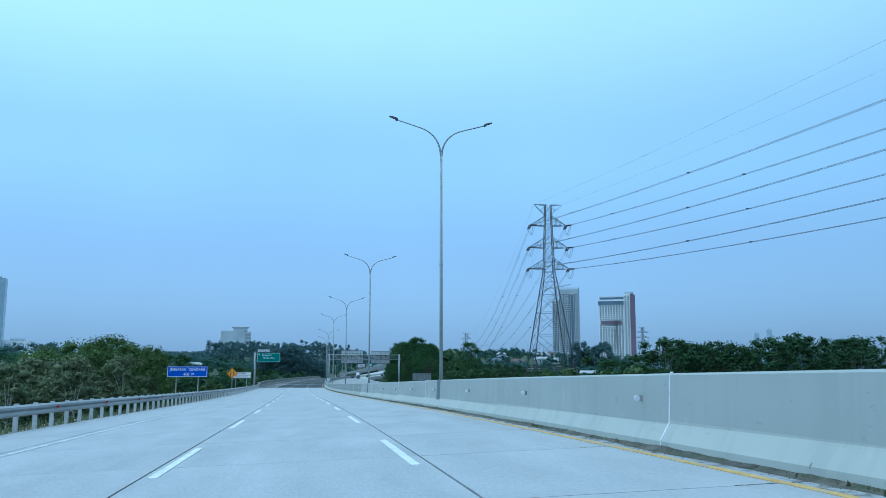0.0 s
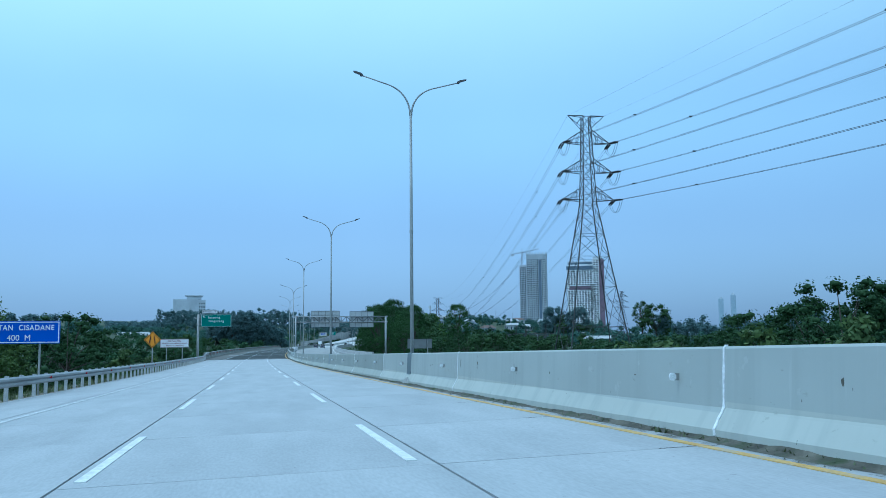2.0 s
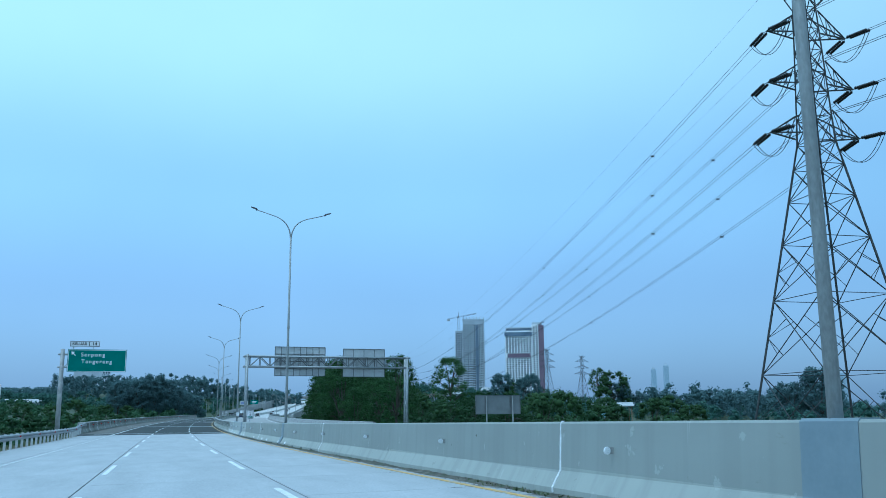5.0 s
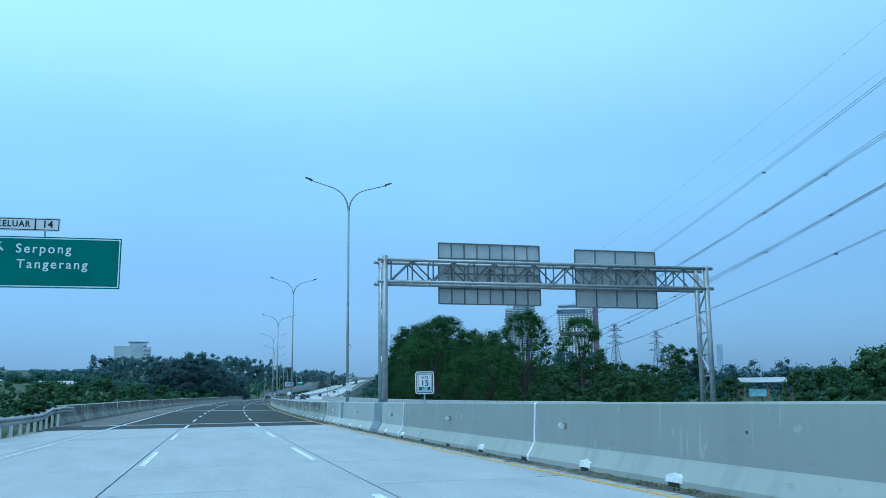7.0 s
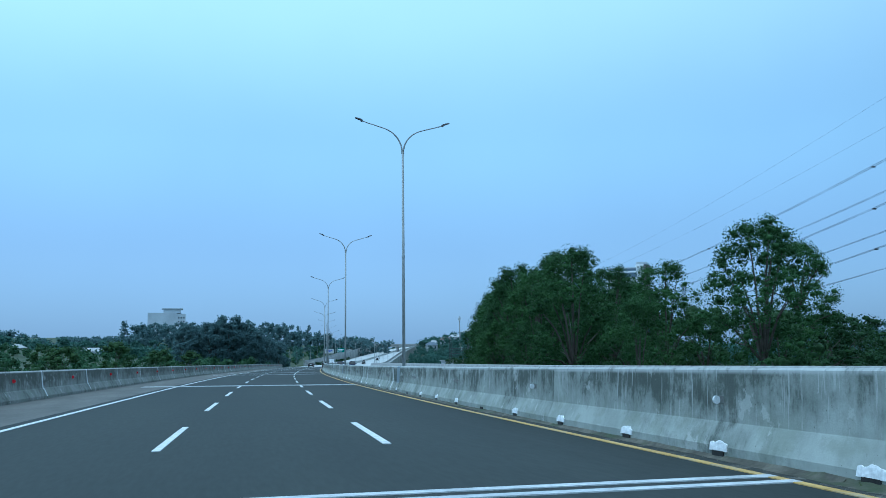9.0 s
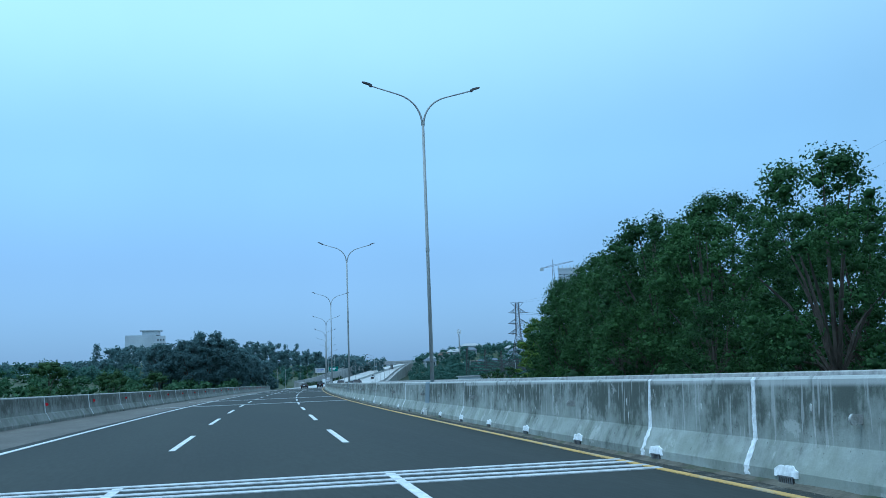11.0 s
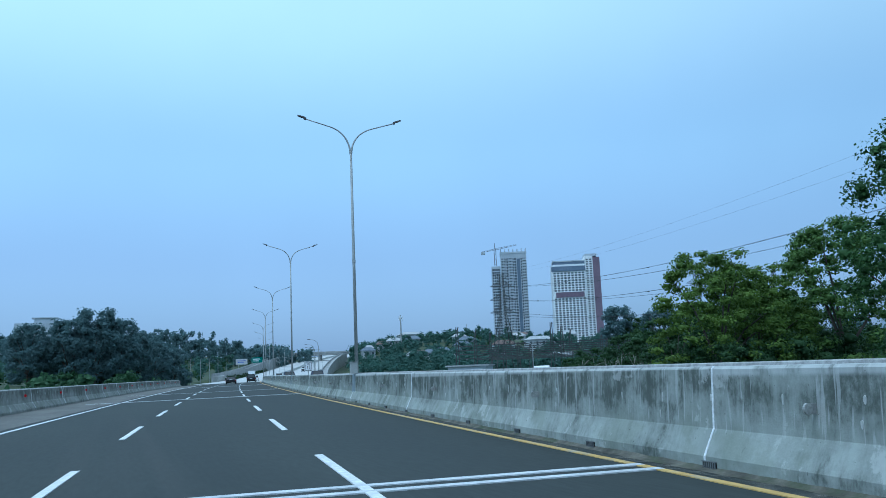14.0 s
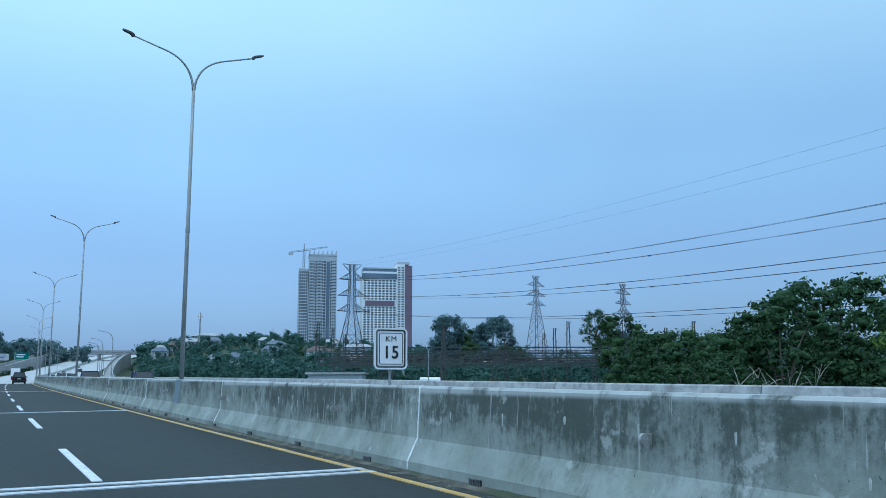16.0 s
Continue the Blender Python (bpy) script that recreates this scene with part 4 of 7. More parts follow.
for s in left_seams:
    bm = bmesh.new()
    w = rng.uniform(0.02, 0.07)
    a = [bm.verts.new((x + 0.008, -w, z)) for x, z in lface]
    b = [bm.verts.new((x + 0.008, w, z)) for x, z in lface]
    c = [bm.verts.new((x - 0.03, -w, z)) for x, z in lface]
    d = [bm.verts.new((x - 0.03, w, z)) for x, z in lface]
    for i in range(len(lface) - 1):
        bm.faces.new((a[i], b[i], b[i + 1], a[i + 1]))
        bm.faces.new((c[i], a[i], a[i + 1], c[i + 1]))
        bm.faces.new((b[i], d[i], d[i + 1], b[i + 1]))
    part("seam", bm, PATCH, left_bar, m=road_pose(s + 4.5, -9.45, 0, tilt=False))
bm = bmesh.new()
tube(bm, [(0.075, 0.0, 0.80), (0.09, -0.03, 0.80)], 0.075, 12)
red_disc = mesh_of(bm, RED_GLASS, "reflector")
bmb = mesh_of(boxes(((0.03, 0.0, 0.77), (0.09, 0.02, 0.83))), DULL_GALV, "bracket")
s = 208.8
while s < BRIDGE_END:
    m = road_pose(s, -9.45, 0, tilt=False)
    part("reflector", red_disc, RED_GLASS, left_bar, "round red reflector", m=m)
    part("bracket", bmb, DULL_GALV, left_bar, m=m)
    s += 9.9

# steel guard rail before the bridge
rail = thing("guard_rail", Matrix(), "galvanised W-beam guard rail on steel posts with red reflectors", "guard rail", kind="structure")
W = [(-8.42, 0.40), (-8.34, 0.46), (-8.34, 0.52), (-8.42, 0.575), (-8.34, 0.63), (-8.34, 0.69), (-8.42, 0.75)]
W = [(x, z + 0.07) for x, z in W]
W = W + [(x - 0.012, z) for x, z in W[::-1]]


def guard_off(s):
    """The rail leans out a little to meet the parapet."""
    return -0.55 * float(smooth(188, 204, s))


def guard_lift(s):
    """Its last lengths are bent up to lie on the parapet's face."""
    return 0.26 * float(smooth(195.5, 201.5, s))


bm = bmesh.new()
rings = []
for s in [-60 + 2.0 * i for i in range(128)] + [195.0 + 0.75 * i for i in range(17)]:
    rings.append([bm.verts.new(on_road(s, o + guard_off(s), z + guard_lift(s) * (1.0 + 0.12 * math.sin(1.3 * s)))) for o, z in W])
for a, b in zip(rings, rings[1:]):
    for i in range(len(W)):
        bm.faces.new((a[i], a[(i + 1) % len(W)], b[(i + 1) % len(W)], b[i]))
bm.faces.new(rings[0][::-1])
bm.faces.new(rings[-1])
part("beam", bm, RAIL, rail, "pale galvanised corrugated beam", smooth=False)
post_mesh = mesh_of(boxes(((-0.12, -0.07, -0.7), (0.0, 0.07, 0.86)), ((-0.0, -0.06, 0.50), (0.045, 0.06, 0.80))), POST, "post")
red_box = mesh_of(boxes(((0.12, -0.05, 0.63), (0.17, 0.0, 0.73)), ((0.05, -0.035, 0.66), (0.125, -0.015, 0.70)), bevel=0.004), RED_GLASS, "reflector")
s, k = -59.0, 0
while s < 204:
    m = road_pose(s, -8.47 + guard_off(s), guard_lift(s), tilt=False)
    part("post", post_mesh, DULL_GALV, rail, m=m)
    if k % 4 == 2:
        part("reflector", red_box, RED_GLASS, rail, "small red reflector", m=m)
    s += 2.0
    k += 1

# ramps and the flyover ahead
def ramp(name, o0, o1, s0, s1, rise, label, wall=1.1, widen=0.0, material=None, base=0.0):
    bm = bmesh.new()
    rings = []
    n = int((s1 - s0) / 8)
    for i in range(n + 1):
        f = i / n
        s = s0 + (s1 - s0) * f
        z = base + rise * (f * f * (3 - 2 * f)) + 0.02
        a, b = o0 + widen * f, o1 + widen * f
        prof = [(a, -3), (a, z + wall), (a + 0.3, z + wall), (a + 0.35, z), (b - 0.35, z), (b - 0.3, z + wall), (b, z + wall), (b, -3)]
        rings.append([bm.verts.new(on_road(s, o, 0) + Vector((0, 0, zz))) for o, zz in prof])
    for a, b in zip(rings, rings[1:]):
        for i in range(8):
            bm.faces.new((a[i], a[(i + 1) % 8], b[(i + 1) % 8], b[i]))
    bm.faces.new(rings[0][::-1])
    bm.faces.new(rings[-1])
    return solo(name, bm, material or CLEAN_BARRIER, label, "ramp", "structure")


ramp("ramp_left", -16.8, -11.8, 642, 936, 3.8, "grey concrete ramp on retaining walls beside the motorway", 1.1, -1.5, RAMP, 1.5)
ramp("ramp_right", 23.0, 26.4, 650, 932, 4.6, "narrow grey concrete ramp rising to the flyover", 1.0, 0, RAMP)
fly = thing("flyover", road_pose(940, 2, 5.2, tilt=False), "grey concrete flyover crossing above the motorway in the distance", "flyover", kind="structure")
part("deck", boxes(((-34, -6, -1.3), (40, 6, 0.0))), RAMP, fly)
part("parapet", boxes(((-34, -6.2, -0.1), (40, -5.9, 1.1))), RAMP, fly)
part("parapet", boxes(((-34, 5.9, -0.1), (40, 6.2, 1.1))), RAMP, fly)
for x in (-20, 4.5, 29):
    part("pier", boxes(((x - 0.6, -4, -12), (x + 0.6, 4, -1.2))), RAMP, fly)


# ---- street lamps on the median ----
POLE_TOP = 11.18


def arm_curve(sign, lift):
    """A curved arm: out of the pole's top in a bend, then straight with a slight rise."""
    bend = [Vector(q) for q in ((0.02, 0, 0), (0.04, 0, 0.62), (0.38, 0, 1.03), (0.95, 0, 1.19))]
    pts = []
    for k in range(13):
        f = k / 12
        g = 1 - f
        pts.append(bend[0] * g ** 3 + bend[1] * 3 * g * g * f + bend[2] * 3 * g * f * f + bend[3] * f ** 3)
    pts.append(Vector((1.98, 0, 1.49)))
    return [Vector((sign * q.x, 0, q.z * lift)) for q in pts]


def street_lamp(m, dz, label):
    lamp = thing("street_lamp", m, label, "street lamp", "street lamps along the median")
    h = POLE_TOP + dz
    fork = h - 0.45
    bm = bmesh.new()
    tube(bm, [(0, 0, 0.2), (0, 0, h * 0.5), (0, 0, fork + 0.12)], [0.078, 0.064, 0.05], 10)
    part("pole", bm, LAMP_POLE, lamp, smooth=True)
    bm = bmesh.new()
    tube(bm, [(0, 0, h * 0.53), (0, 0, h * 0.53 + 0.12)], 0.074, 10)
    part("collar", bm, LAMP_POLE, lamp)
    for sign, lift in ((-1, 1.03), (1, 0.97)):
        pts = [q + Vector((0, 0, fork)) for q in arm_curve(sign, lift)]
        bm = bmesh.new()
        tube(bm, pts, [0.042 - 0.016 * k / 13 for k in range(14)], 8)
        arm = part("arm", bm, LAMP_POLE, lamp, smooth=True)
        run = (pts[-1] - pts[-2]).normalized()
        up = Vector((-run.z * sign, 0, run.x * sign))
        bm = bmesh.new()
        rings = [[pts[-1] + run * x + up * z + Vector((0, y, 0)) for y, z in ((-w, t0), (w, t0), (w * 0.7, t1), (-w * 0.7, t1))]
                 for x, w, t0, t1 in ((-0.07, 0.05, -0.035, 0.05), (0.01, 0.07, -0.035, 0.075), (0.05, 0.075, 0.012, 0.08), (0.24, 0.075, 0.02, 0.075), (0.33, 0.05, 0.03, 0.065))]
        part("lamp_head", loft(rings), LAMP_HEAD, arm, "flat dark LED head")
    return lamp, h


def control_box(lamp, x, z, wide, high, coat):
    body = part("control_box", boxes(((x - wide / 2, -0.32, z), (x + wide / 2, -0.09, z + high)), bevel=0.012), coat, lamp, "steel control cabinet")
    part("lid", boxes(((x - wide / 2 - 0.03, -0.35, z + high), (x + wide / 2 + 0.03, -0.07, z + high + 0.025))), coat, body)
    part("band", boxes(((x - 0.12, -0.13, z + high * 0.3), (x + 0.12, 0.13, z + high * 0.3 + 0.06))), DULL_GALV, body)


for i, (s, o, dz) in enumerate(LAMPS):
    text = "tall grey steel street lamp with two curved arms on the median"
    if i in (5, 9):
        text = "tall grey two-armed street lamp with a small control cabinet"
    lamp, _ = street_lamp(road_pose(s, o, 0, tilt=False), dz, text)
    if i == 5:
        control_box(lamp, 0.05, 1.72, 0.26, 0.34, WHITE_SIGN)
        bm = bmesh.new()
        tube(bm, [(0.08, -0.2, 1.73), (0.09, -0.2, 1.6), (0.07, -0.16, 1.52), (0.03, -0.07, 1.5)], 0.016, 6)
        part("conduit", bm, TYRE, lamp, "black cable loop")
        arm_ = part("camera_bracket", boxes(((0.0, -0.12, 3.99), (0.18, -0.06, 4.05)), bevel=0.008), DULL_GALV, lamp)
        bm = bmesh.new()
        tube(bm, [(0.16, -0.09, 4.03), (0.16, -0.09, 3.98), (0.16, -0.09, 3.92), (0.16, -0.09, 3.88)], [0.05, 0.055, 0.05, 0.02], 12)
        part("dome_camera", bm, WHITE_SIGN, arm_, "small white dome camera", smooth=True)
    if i == 9:
        control_box(lamp, -0.16, BAR_H + 0.02, 0.30, 0.46, CABINET)


# ---- signs ----
def panel(parent, name, w, h, z, face, rim_mat, rim=0.03, x=0.0, t=0.03, r=0.0, label=""):
    """A sign plate facing -y, its centre at x, z, with a rim proud of the face."""
    plate = part(name, boxes(((x - w / 2, 0, z - h / 2), (x + w / 2, t, z + h / 2))), face, parent, label)
    bm = boxes(((x - w / 2 + rim, -0.005, z + h / 2 - 2 * rim), (x + w / 2 - rim, 0.002, z + h / 2 - rim)), ((x - w / 2 + rim, -0.005, z - h / 2 + rim), (x + w / 2 - rim, 0.002, z - h / 2 + 2 * rim)),
               ((x - w / 2 + rim, -0.005, z - h / 2 + 2 * rim), (x - w / 2 + 2 * rim, 0.002, z + h / 2 - 2 * rim)), ((x + w / 2 - 2 * rim, -0.005, z - h / 2 + 2 * rim), (x + w / 2 - rim, 0.002, z + h / 2 - 2 * rim)))
    part("border", bm, rim_mat, plate)
    return plate


def posts(parent, xs, top, r=0.045):
    for x in xs:
        bm = bmesh.new()
        tube(bm, [(x, 0.09, -2.2), (x, 0.09, top)], r, 8)
        part("post", bm, DULL_GALV, parent, "galvanised post")


blue = thing("place_sign", road_pose(80.7, -9.72, 0, tilt=False, turn=-3), "blue roadside sign with white capitals on two posts", "road sign")
posts(blue, (-0.95, 0.95), 2.6)
pl = panel(blue, "sign_panel", 3.5, 0.94, 2.58, BLUE_SIGN, WHITE_SIGN, 0.035)
words("JEMBATAN", 0.31, WHITE_SIGN, pl, -0.80, -0.008, 2.76, 0.86, gap=1.14, bold=0.004)
words("CISADANE", 0.31, WHITE_SIGN, pl, 0.82, -0.008, 2.76, 0.86, gap=1.14, bold=0.004)
words("400", 0.34, WHITE_SIGN, pl, -0.08, -0.008, 2.34, 0.98)
words("M", 0.34, WHITE_SIGN, pl, 0.48, -0.008, 2.34, 0.98)

dia = thing("warning_sign", road_pose(121.5, -8.72, 0.12, tilt=False, turn=-3) @ Matrix.Scale(1.1, 4), "amber diamond warning sign with a black narrowing-road symbol on a post", "road sign")
posts(dia, (0.0,), 2.7, 0.04)
bm = boxes(((-0.46, 0, -0.46), (0.46, 0.02, 0.46)), bevel=0.008)
plate = part("sign_panel", bm, AMBER_SIGN, dia, m=pose(0, 0, 2.45, 0, 45, 0))
part("border", boxes(((-0.42, -0.006, 0.39), (0.42, 0.002, 0.42)), ((-0.42, -0.006, -0.42), (0.42, 0.002, -0.39)), ((-0.42, -0.006, -0.39), (-0.39, 0.002, 0.39)), ((0.39, -0.006, -0.39), (0.42, 0.002, 0.39))), BLACK_SIGN, plate)
for sx in (-1, 1):
    bm = bmesh.new()
    for a, b in (((0.20, -0.27), (0.20, -0.08)), ((0.20, -0.08), (0.14, 0.05)), ((0.14, 0.05), (0.14, 0.28))):
        bar(bm, (sx * a[0], -0.006, a[1]), (sx * b[0], -0.006, b[1]), 0.095, 4)
    part("symbol", bm, BLACK_SIGN, plate, m=pose(0, 0, 0, 0, -45, 0))

white = thing("rule_sign", road_pose(149.5, -9.3, 0.1, tilt=False, turn=-8) @ Matrix.Scale(1.08, 4), "white roadside sign with dark red border and capitals on two posts", "road sign")
posts(white, (-0.85, 0.85), 2.5)
pl = panel(white, "sign_panel", 3.05, 0.92, 2.45, WHITE_SIGN, MAROON_SIGN, 0.03)
words("DILARANG", 0.26, MAROON_SIGN, pl, 0, -0.008, 2.69, 1.1)
words("MENGGUNAKAN", 0.19, MAROON_SIGN, pl, -0.56, -0.008, 2.43, 1.0)
words("BAHU", 0.19, MAROON_SIGN, pl, 0.43, -0.008, 2.43, 1.0)
words("JALAN", 0.19, MAROON_SIGN, pl, 1.06, -0.008, 2.43, 1.0)
words("KECUALI", 0.19, MAROON_SIGN, pl, -0.5, -0.008, 2.19, 1.1)
words("DARURAT", 0.19, MAROON_SIGN, pl, 0.52, -0.008, 2.19, 1.1)

green = thing("exit_sign", road_pose(182.4, -9.1, 0, tilt=False, turn=-2), "green overhead exit sign with white place names on a cantilever pole", "road sign")
bm = bmesh.new()
tube(bm, [(0.2, 0.35, -1.0), (0.2, 0.35, 3.6), (0.2, 0.35, 7.35)], [0.2, 0.185, 0.165], 12)
part("pole", bm, DULL_GALV, green, "thick galvanised pole", smooth=True)
for z in (5.85, 6.9):
    bm = bmesh.new()
    tube(bm, [(-0.12, 0.35, z), (5.2, 0.18, z)], 0.08, 8)
    part("cantilever_arm", bm, GALV, green)
for k in range(6):
    part("brace", bar(bmesh.new(), (0.4 + k * 0.8, 0.3, 5.85), (1.2 + k * 0.8, 0.28, 6.9), 0.05), GALV, green)
pl = panel(green, "sign_panel", 4.6, 1.86, 6.38, GREEN_SIGN, WHITE_SIGN, 0.04, x=2.95)
words("Serpong", 0.46, WHITE_SIGN, pl, 2.60, -0.008, 6.86, 0.98, gap=1.28, bold=0.006)
words("Tangerang", 0.46, WHITE_SIGN, pl, 2.92, -0.008, 6.30, 0.98, gap=1.28, bold=0.006)
bm = bmesh.new()
bar(bm, (1.25, -0.006, 6.78), (1.04, -0.006, 7.0), 0.09)
v = [bm.verts.new((x, -0.008, z)) for x, z in ((0.92, 7.12), (1.20, 7.09), (0.96, 6.84))]
bm.faces.new(v)
part("arrow", bm, WHITE_SIGN, pl)
tab = panel(green, "number_tab", 2.34, 0.48, 7.76, WHITE_SIGN, BLACK_SIGN, 0.03, x=1.93)
words("KELUAR", 0.31, BLACK_SIGN, tab, 1.52, -0.008, 7.76, 0.92, gap=1.15, bold=0.006)
words("14", 0.35, BLACK_SIGN, tab, 2.68, -0.008, 7.76, 1.0, gap=1.1, bold=0.008)
part("divider", boxes(((2.24, -0.006, 7.56), (2.29, 0.002, 7.96))), BLACK_SIGN, tab)
for x in (1.05, 2.6):
    part("tab_strut", boxes(((x - 0.03, 0.02, 7.25), (x + 0.03, 0.06, 7.6))), GALV, tab)

def rounded(w, h, r, zc, steps=5):
    pts = []
    for cx, cz, a0 in ((w / 2 - r, h / 2 - r, 0), (-w / 2 + r, h / 2 - r, 90), (-w / 2 + r, -h / 2 + r, 180), (w / 2 - r, -h / 2 + r, 270)):
        for k in range(steps + 1):
            a = radians(a0 + 90 * k / steps)
            pts.append((cx + r * math.cos(a), zc + cz + r * math.sin(a)))
    return pts


def rounded_plate(w, h, r, y0, y1, zc):
    return loft([[(x, y, z) for x, z in rounded(w, h, r, zc)] for y in (y0, y1)])


def rounded_ring(w, h, r, t, y0, y1, zc):
    """A flat frame with rounded corners, t wide."""
    bm = bmesh.new()
    out, inn = rounded(w, h, r, zc), rounded(w - 2 * t, h - 2 * t, max(r - t, 0.005), zc)
    v = [[bm.verts.new((x, y, z)) for x, z in ring] for ring in (out, inn) for y in (y0, y1)]
    n = len(out)
    for i in range(n):
        j = (i + 1) % n
        for a, b in ((0, 1), (1, 3), (3, 2), (2, 0)):
            bm.faces.new((v[a][i], v[a][j], v[b][j], v[b][i]))
    return bm


for s, extra in ((175.2, "200"), (365.8, "")):
    km = thing("kilometre_sign", road_pose(s, 5.9 if extra else 5.86, BAR_H + 0.0, tilt=False, turn=-4) @ Matrix.Scale(0.88 if extra else 0.8, 4), "white kilometre sign with black numerals on top of the median barrier", "kilometre sign", "kilometre signs")
    bm = bmesh.new()
    tube(bm, [(0, 0.05, 0.0), (0, 0.05, 0.45)], 0.03, 8)
    part("post", bm, GALV, km)
    zc = 0.68
    back = part("backing", rounded_plate(0.62, 0.74, 0.07, 0.015, 0.03, zc), GALV, km)
    part("frame_tube", rounded_ring(0.66, 0.78, 0.09, 0.032, -0.012, 0.04, zc), WHITE_SIGN, back, "pale rounded tube frame")
    pl = part("sign_panel", rounded_plate(0.52, 0.64, 0.045, -0.005, 0.014, zc), WHITE_SIGN, km)
    part("border", rounded_ring(0.475, 0.595, 0.035, 0.013, -0.009, -0.003, zc), BLACK_SIGN, pl)
    # a flat black ring puts in the dark of the gap
    part("edge", rounded_ring(0.60, 0.72, 0.06, 0.022, 0.004, 0.0148, zc), BLACK_SIGN, back, "black ring drawn for the dark gap around the plate")
    words("KM", 0.14, BLACK_SIGN, pl, 0, -0.009, zc + 0.18, 1.1, gap=1.15)
    if extra:
        words("15", 0.27, BLACK_SIGN, pl, 0, -0.009, zc - 0.02, 1.0, gap=1.08, bold=0.004)
        part("foot_band", boxes(((-0.2, -0.008, zc - 0.265), (0.2, -0.003, zc - 0.14))), GREEN_SIGN, pl)
        words(extra, 0.14, WHITE_SIGN, pl, 0, -0.011, zc - 0.203, 1.15)
    else:
        words("15", 0.33, BLACK_SIGN, pl, 0, -0.009, zc - 0.08, 0.95, gap=1.08, bold=0.005)

# sign gantry over the opposite carriageway, seen from behind
gantry = thing("sign_gantry", road_pose(183.6, 6.15, 0, tilt=False), "galvanised truss gantry over the opposite carriageway carrying two sign boards", "sign gantry")
SPAN = 14.55
for x0, zt in ((0.0, 7.05), (SPAN, 7.0)):
    legs = (-0.42, 0.42)
    for y in legs:
        bm = bmesh.new()
        tube(bm, [(x0, y, 0.3 if x0 == 0 else -0.3), (x0, y, zt)], 0.115, 10)
        column = part("column", bm, GALV, gantry, smooth=True)
    n = 6
    for k in range(n):
        za, zb = 1.2 + k * 0.95, 1.2 + (k + 1) * 0.95
        ya, yb = legs if k % 2 else legs[::-1]
        part("diagonal", bar(bmesh.new(), (x0, ya, za), (x0, yb, zb), 0.08, 6), GALV, column)
        part("rung", bar(bmesh.new(), (x0, legs[0], zb), (x0, legs[1], zb), 0.06, 6), GALV, column)
for y in (-0.45, 0.45):
    for z in (5.98, 6.88):
        bm = bmesh.new()
        tube(bm, [(-0.3, y, z), (SPAN + 0.3, y, z)], 0.075, 8)
        chord = part("chord", bm, GALV, gantry, smooth=True)
    n = 16
    for k in range(n):
        xa, xb = 0.25 + k * (SPAN - 0.5) / n, 0.25 + (k + 1) * (SPAN - 0.5) / n
        za, zb = (6.0, 6.85) if k % 2 == 0 else (6.85, 6.0)
        part("diagonal", bar(bmesh.new(), (xa, y, za), (xb, y, zb), 0.07, 6), BRACE, chord)
        part("upright", bar(bmesh.new(), (xa, y, 6.0), (xa, y, 6.85), 0.065, 6), BRACE, chord)
for k in range(9):
    x = 0.25 + k * (SPAN - 0.5) / 8
    for z in (5.98, 6.88):
        part("cross_tie", bar(bmesh.new(), (x, -0.45, z), (x, 0.45, z), 0.05, 6), GALV, gantry)
for x0, x1, z0, z1, nx, nz in ((2.50, 7.05, 5.22, 7.82, 8, 4), (8.72, 12.62, 5.17, 7.72, 4, 3)):
    board = part("sign_board", boxes(((x0, 0.62, z0), (x1, 0.65, z1))), SIGN_BACK, gantry, "bare aluminium back of a sign board")
    for k in range(nx + 1):
        x = x0 + (x1 - x0) * k / nx
        part("stiffener", boxes(((x - 0.022, 0.575, z0), (x + 0.022, 0.618, z1))), BRACE, board)
    for k in range(nz + 1):
        z = z0 + (z1 - z0) * k / nz
        part("rail", boxes(((x0, 0.565, z - 0.025), (x1, 0.60, z + 0.025))), BRACE, board)

# sign seen from behind beside the opposite carriageway
back_sign = thing("roadside_sign", Matrix.Translation((28.1, 165.0, 0.0)), "grey back of a wide roadside sign on two posts, darkened as in shade", "road sign")
for x in (-0.95, 1.15):
    bm = bmesh.new()
    tube(bm, [(x, 0.1, -2.4), (x, 0.1, 1.95)], 0.055, 8)
    part("post", bm, DULL_GALV, back_sign, "galvanised post")
for x0, x1 in ((-1.8, -1.02), (-1.0, 0.98), (1.0, 1.8)):
    sheet = part("sign_panel", boxes(((x0, 0.16, 0.62), (x1, 0.18, 2.0))), SHADED_BACK, back_sign)
    for x in (x0 + 0.03, x1 - 0.03):
        part("stiffener", boxes(((x - 0.025, 0.12, 0.62), (x + 0.025, 0.158, 2.0))), BRACE, sheet)
    for z in (0.64, 1.98):
        part("rail", boxes(((x0, 0.125, z - 0.02), (x1, 0.155, z + 0.02))), BRACE, sheet)

# far signs beyond the bridge
far_sign = thing("exit_sign", road_pose(757, -13.0, 0, tilt=False), "distant green exit sign on a pole", "road sign")
posts(far_sign, (0.0,), 8.6, 0.2)
part("sign_panel", boxes(((-0.4, -0.05, 5.6), (5.2, 0.0, 8.3))), GREEN_SIGN, far_sign)
part("lettering_bar", boxes(((0.6, -0.06, 7.2), (4.0, -0.052, 7.6))), WHITE_SIGN, far_sign)
part("lettering_bar", boxes(((0.6, -0.06, 6.3), (3.4, -0.052, 6.7))), WHITE_SIGN, far_sign)
far_board = thing("information_board", road_pose(757, -18.2, 0, tilt=False), "distant grey information board on two posts", "road sign")
posts(far_board, (-1.6, 1.6), 7.5, 0.12)
part("sign_panel", boxes(((-2.9, -0.05, 5.0), (2.9, 0.0, 7.8))), SIGN_BACK, far_board)
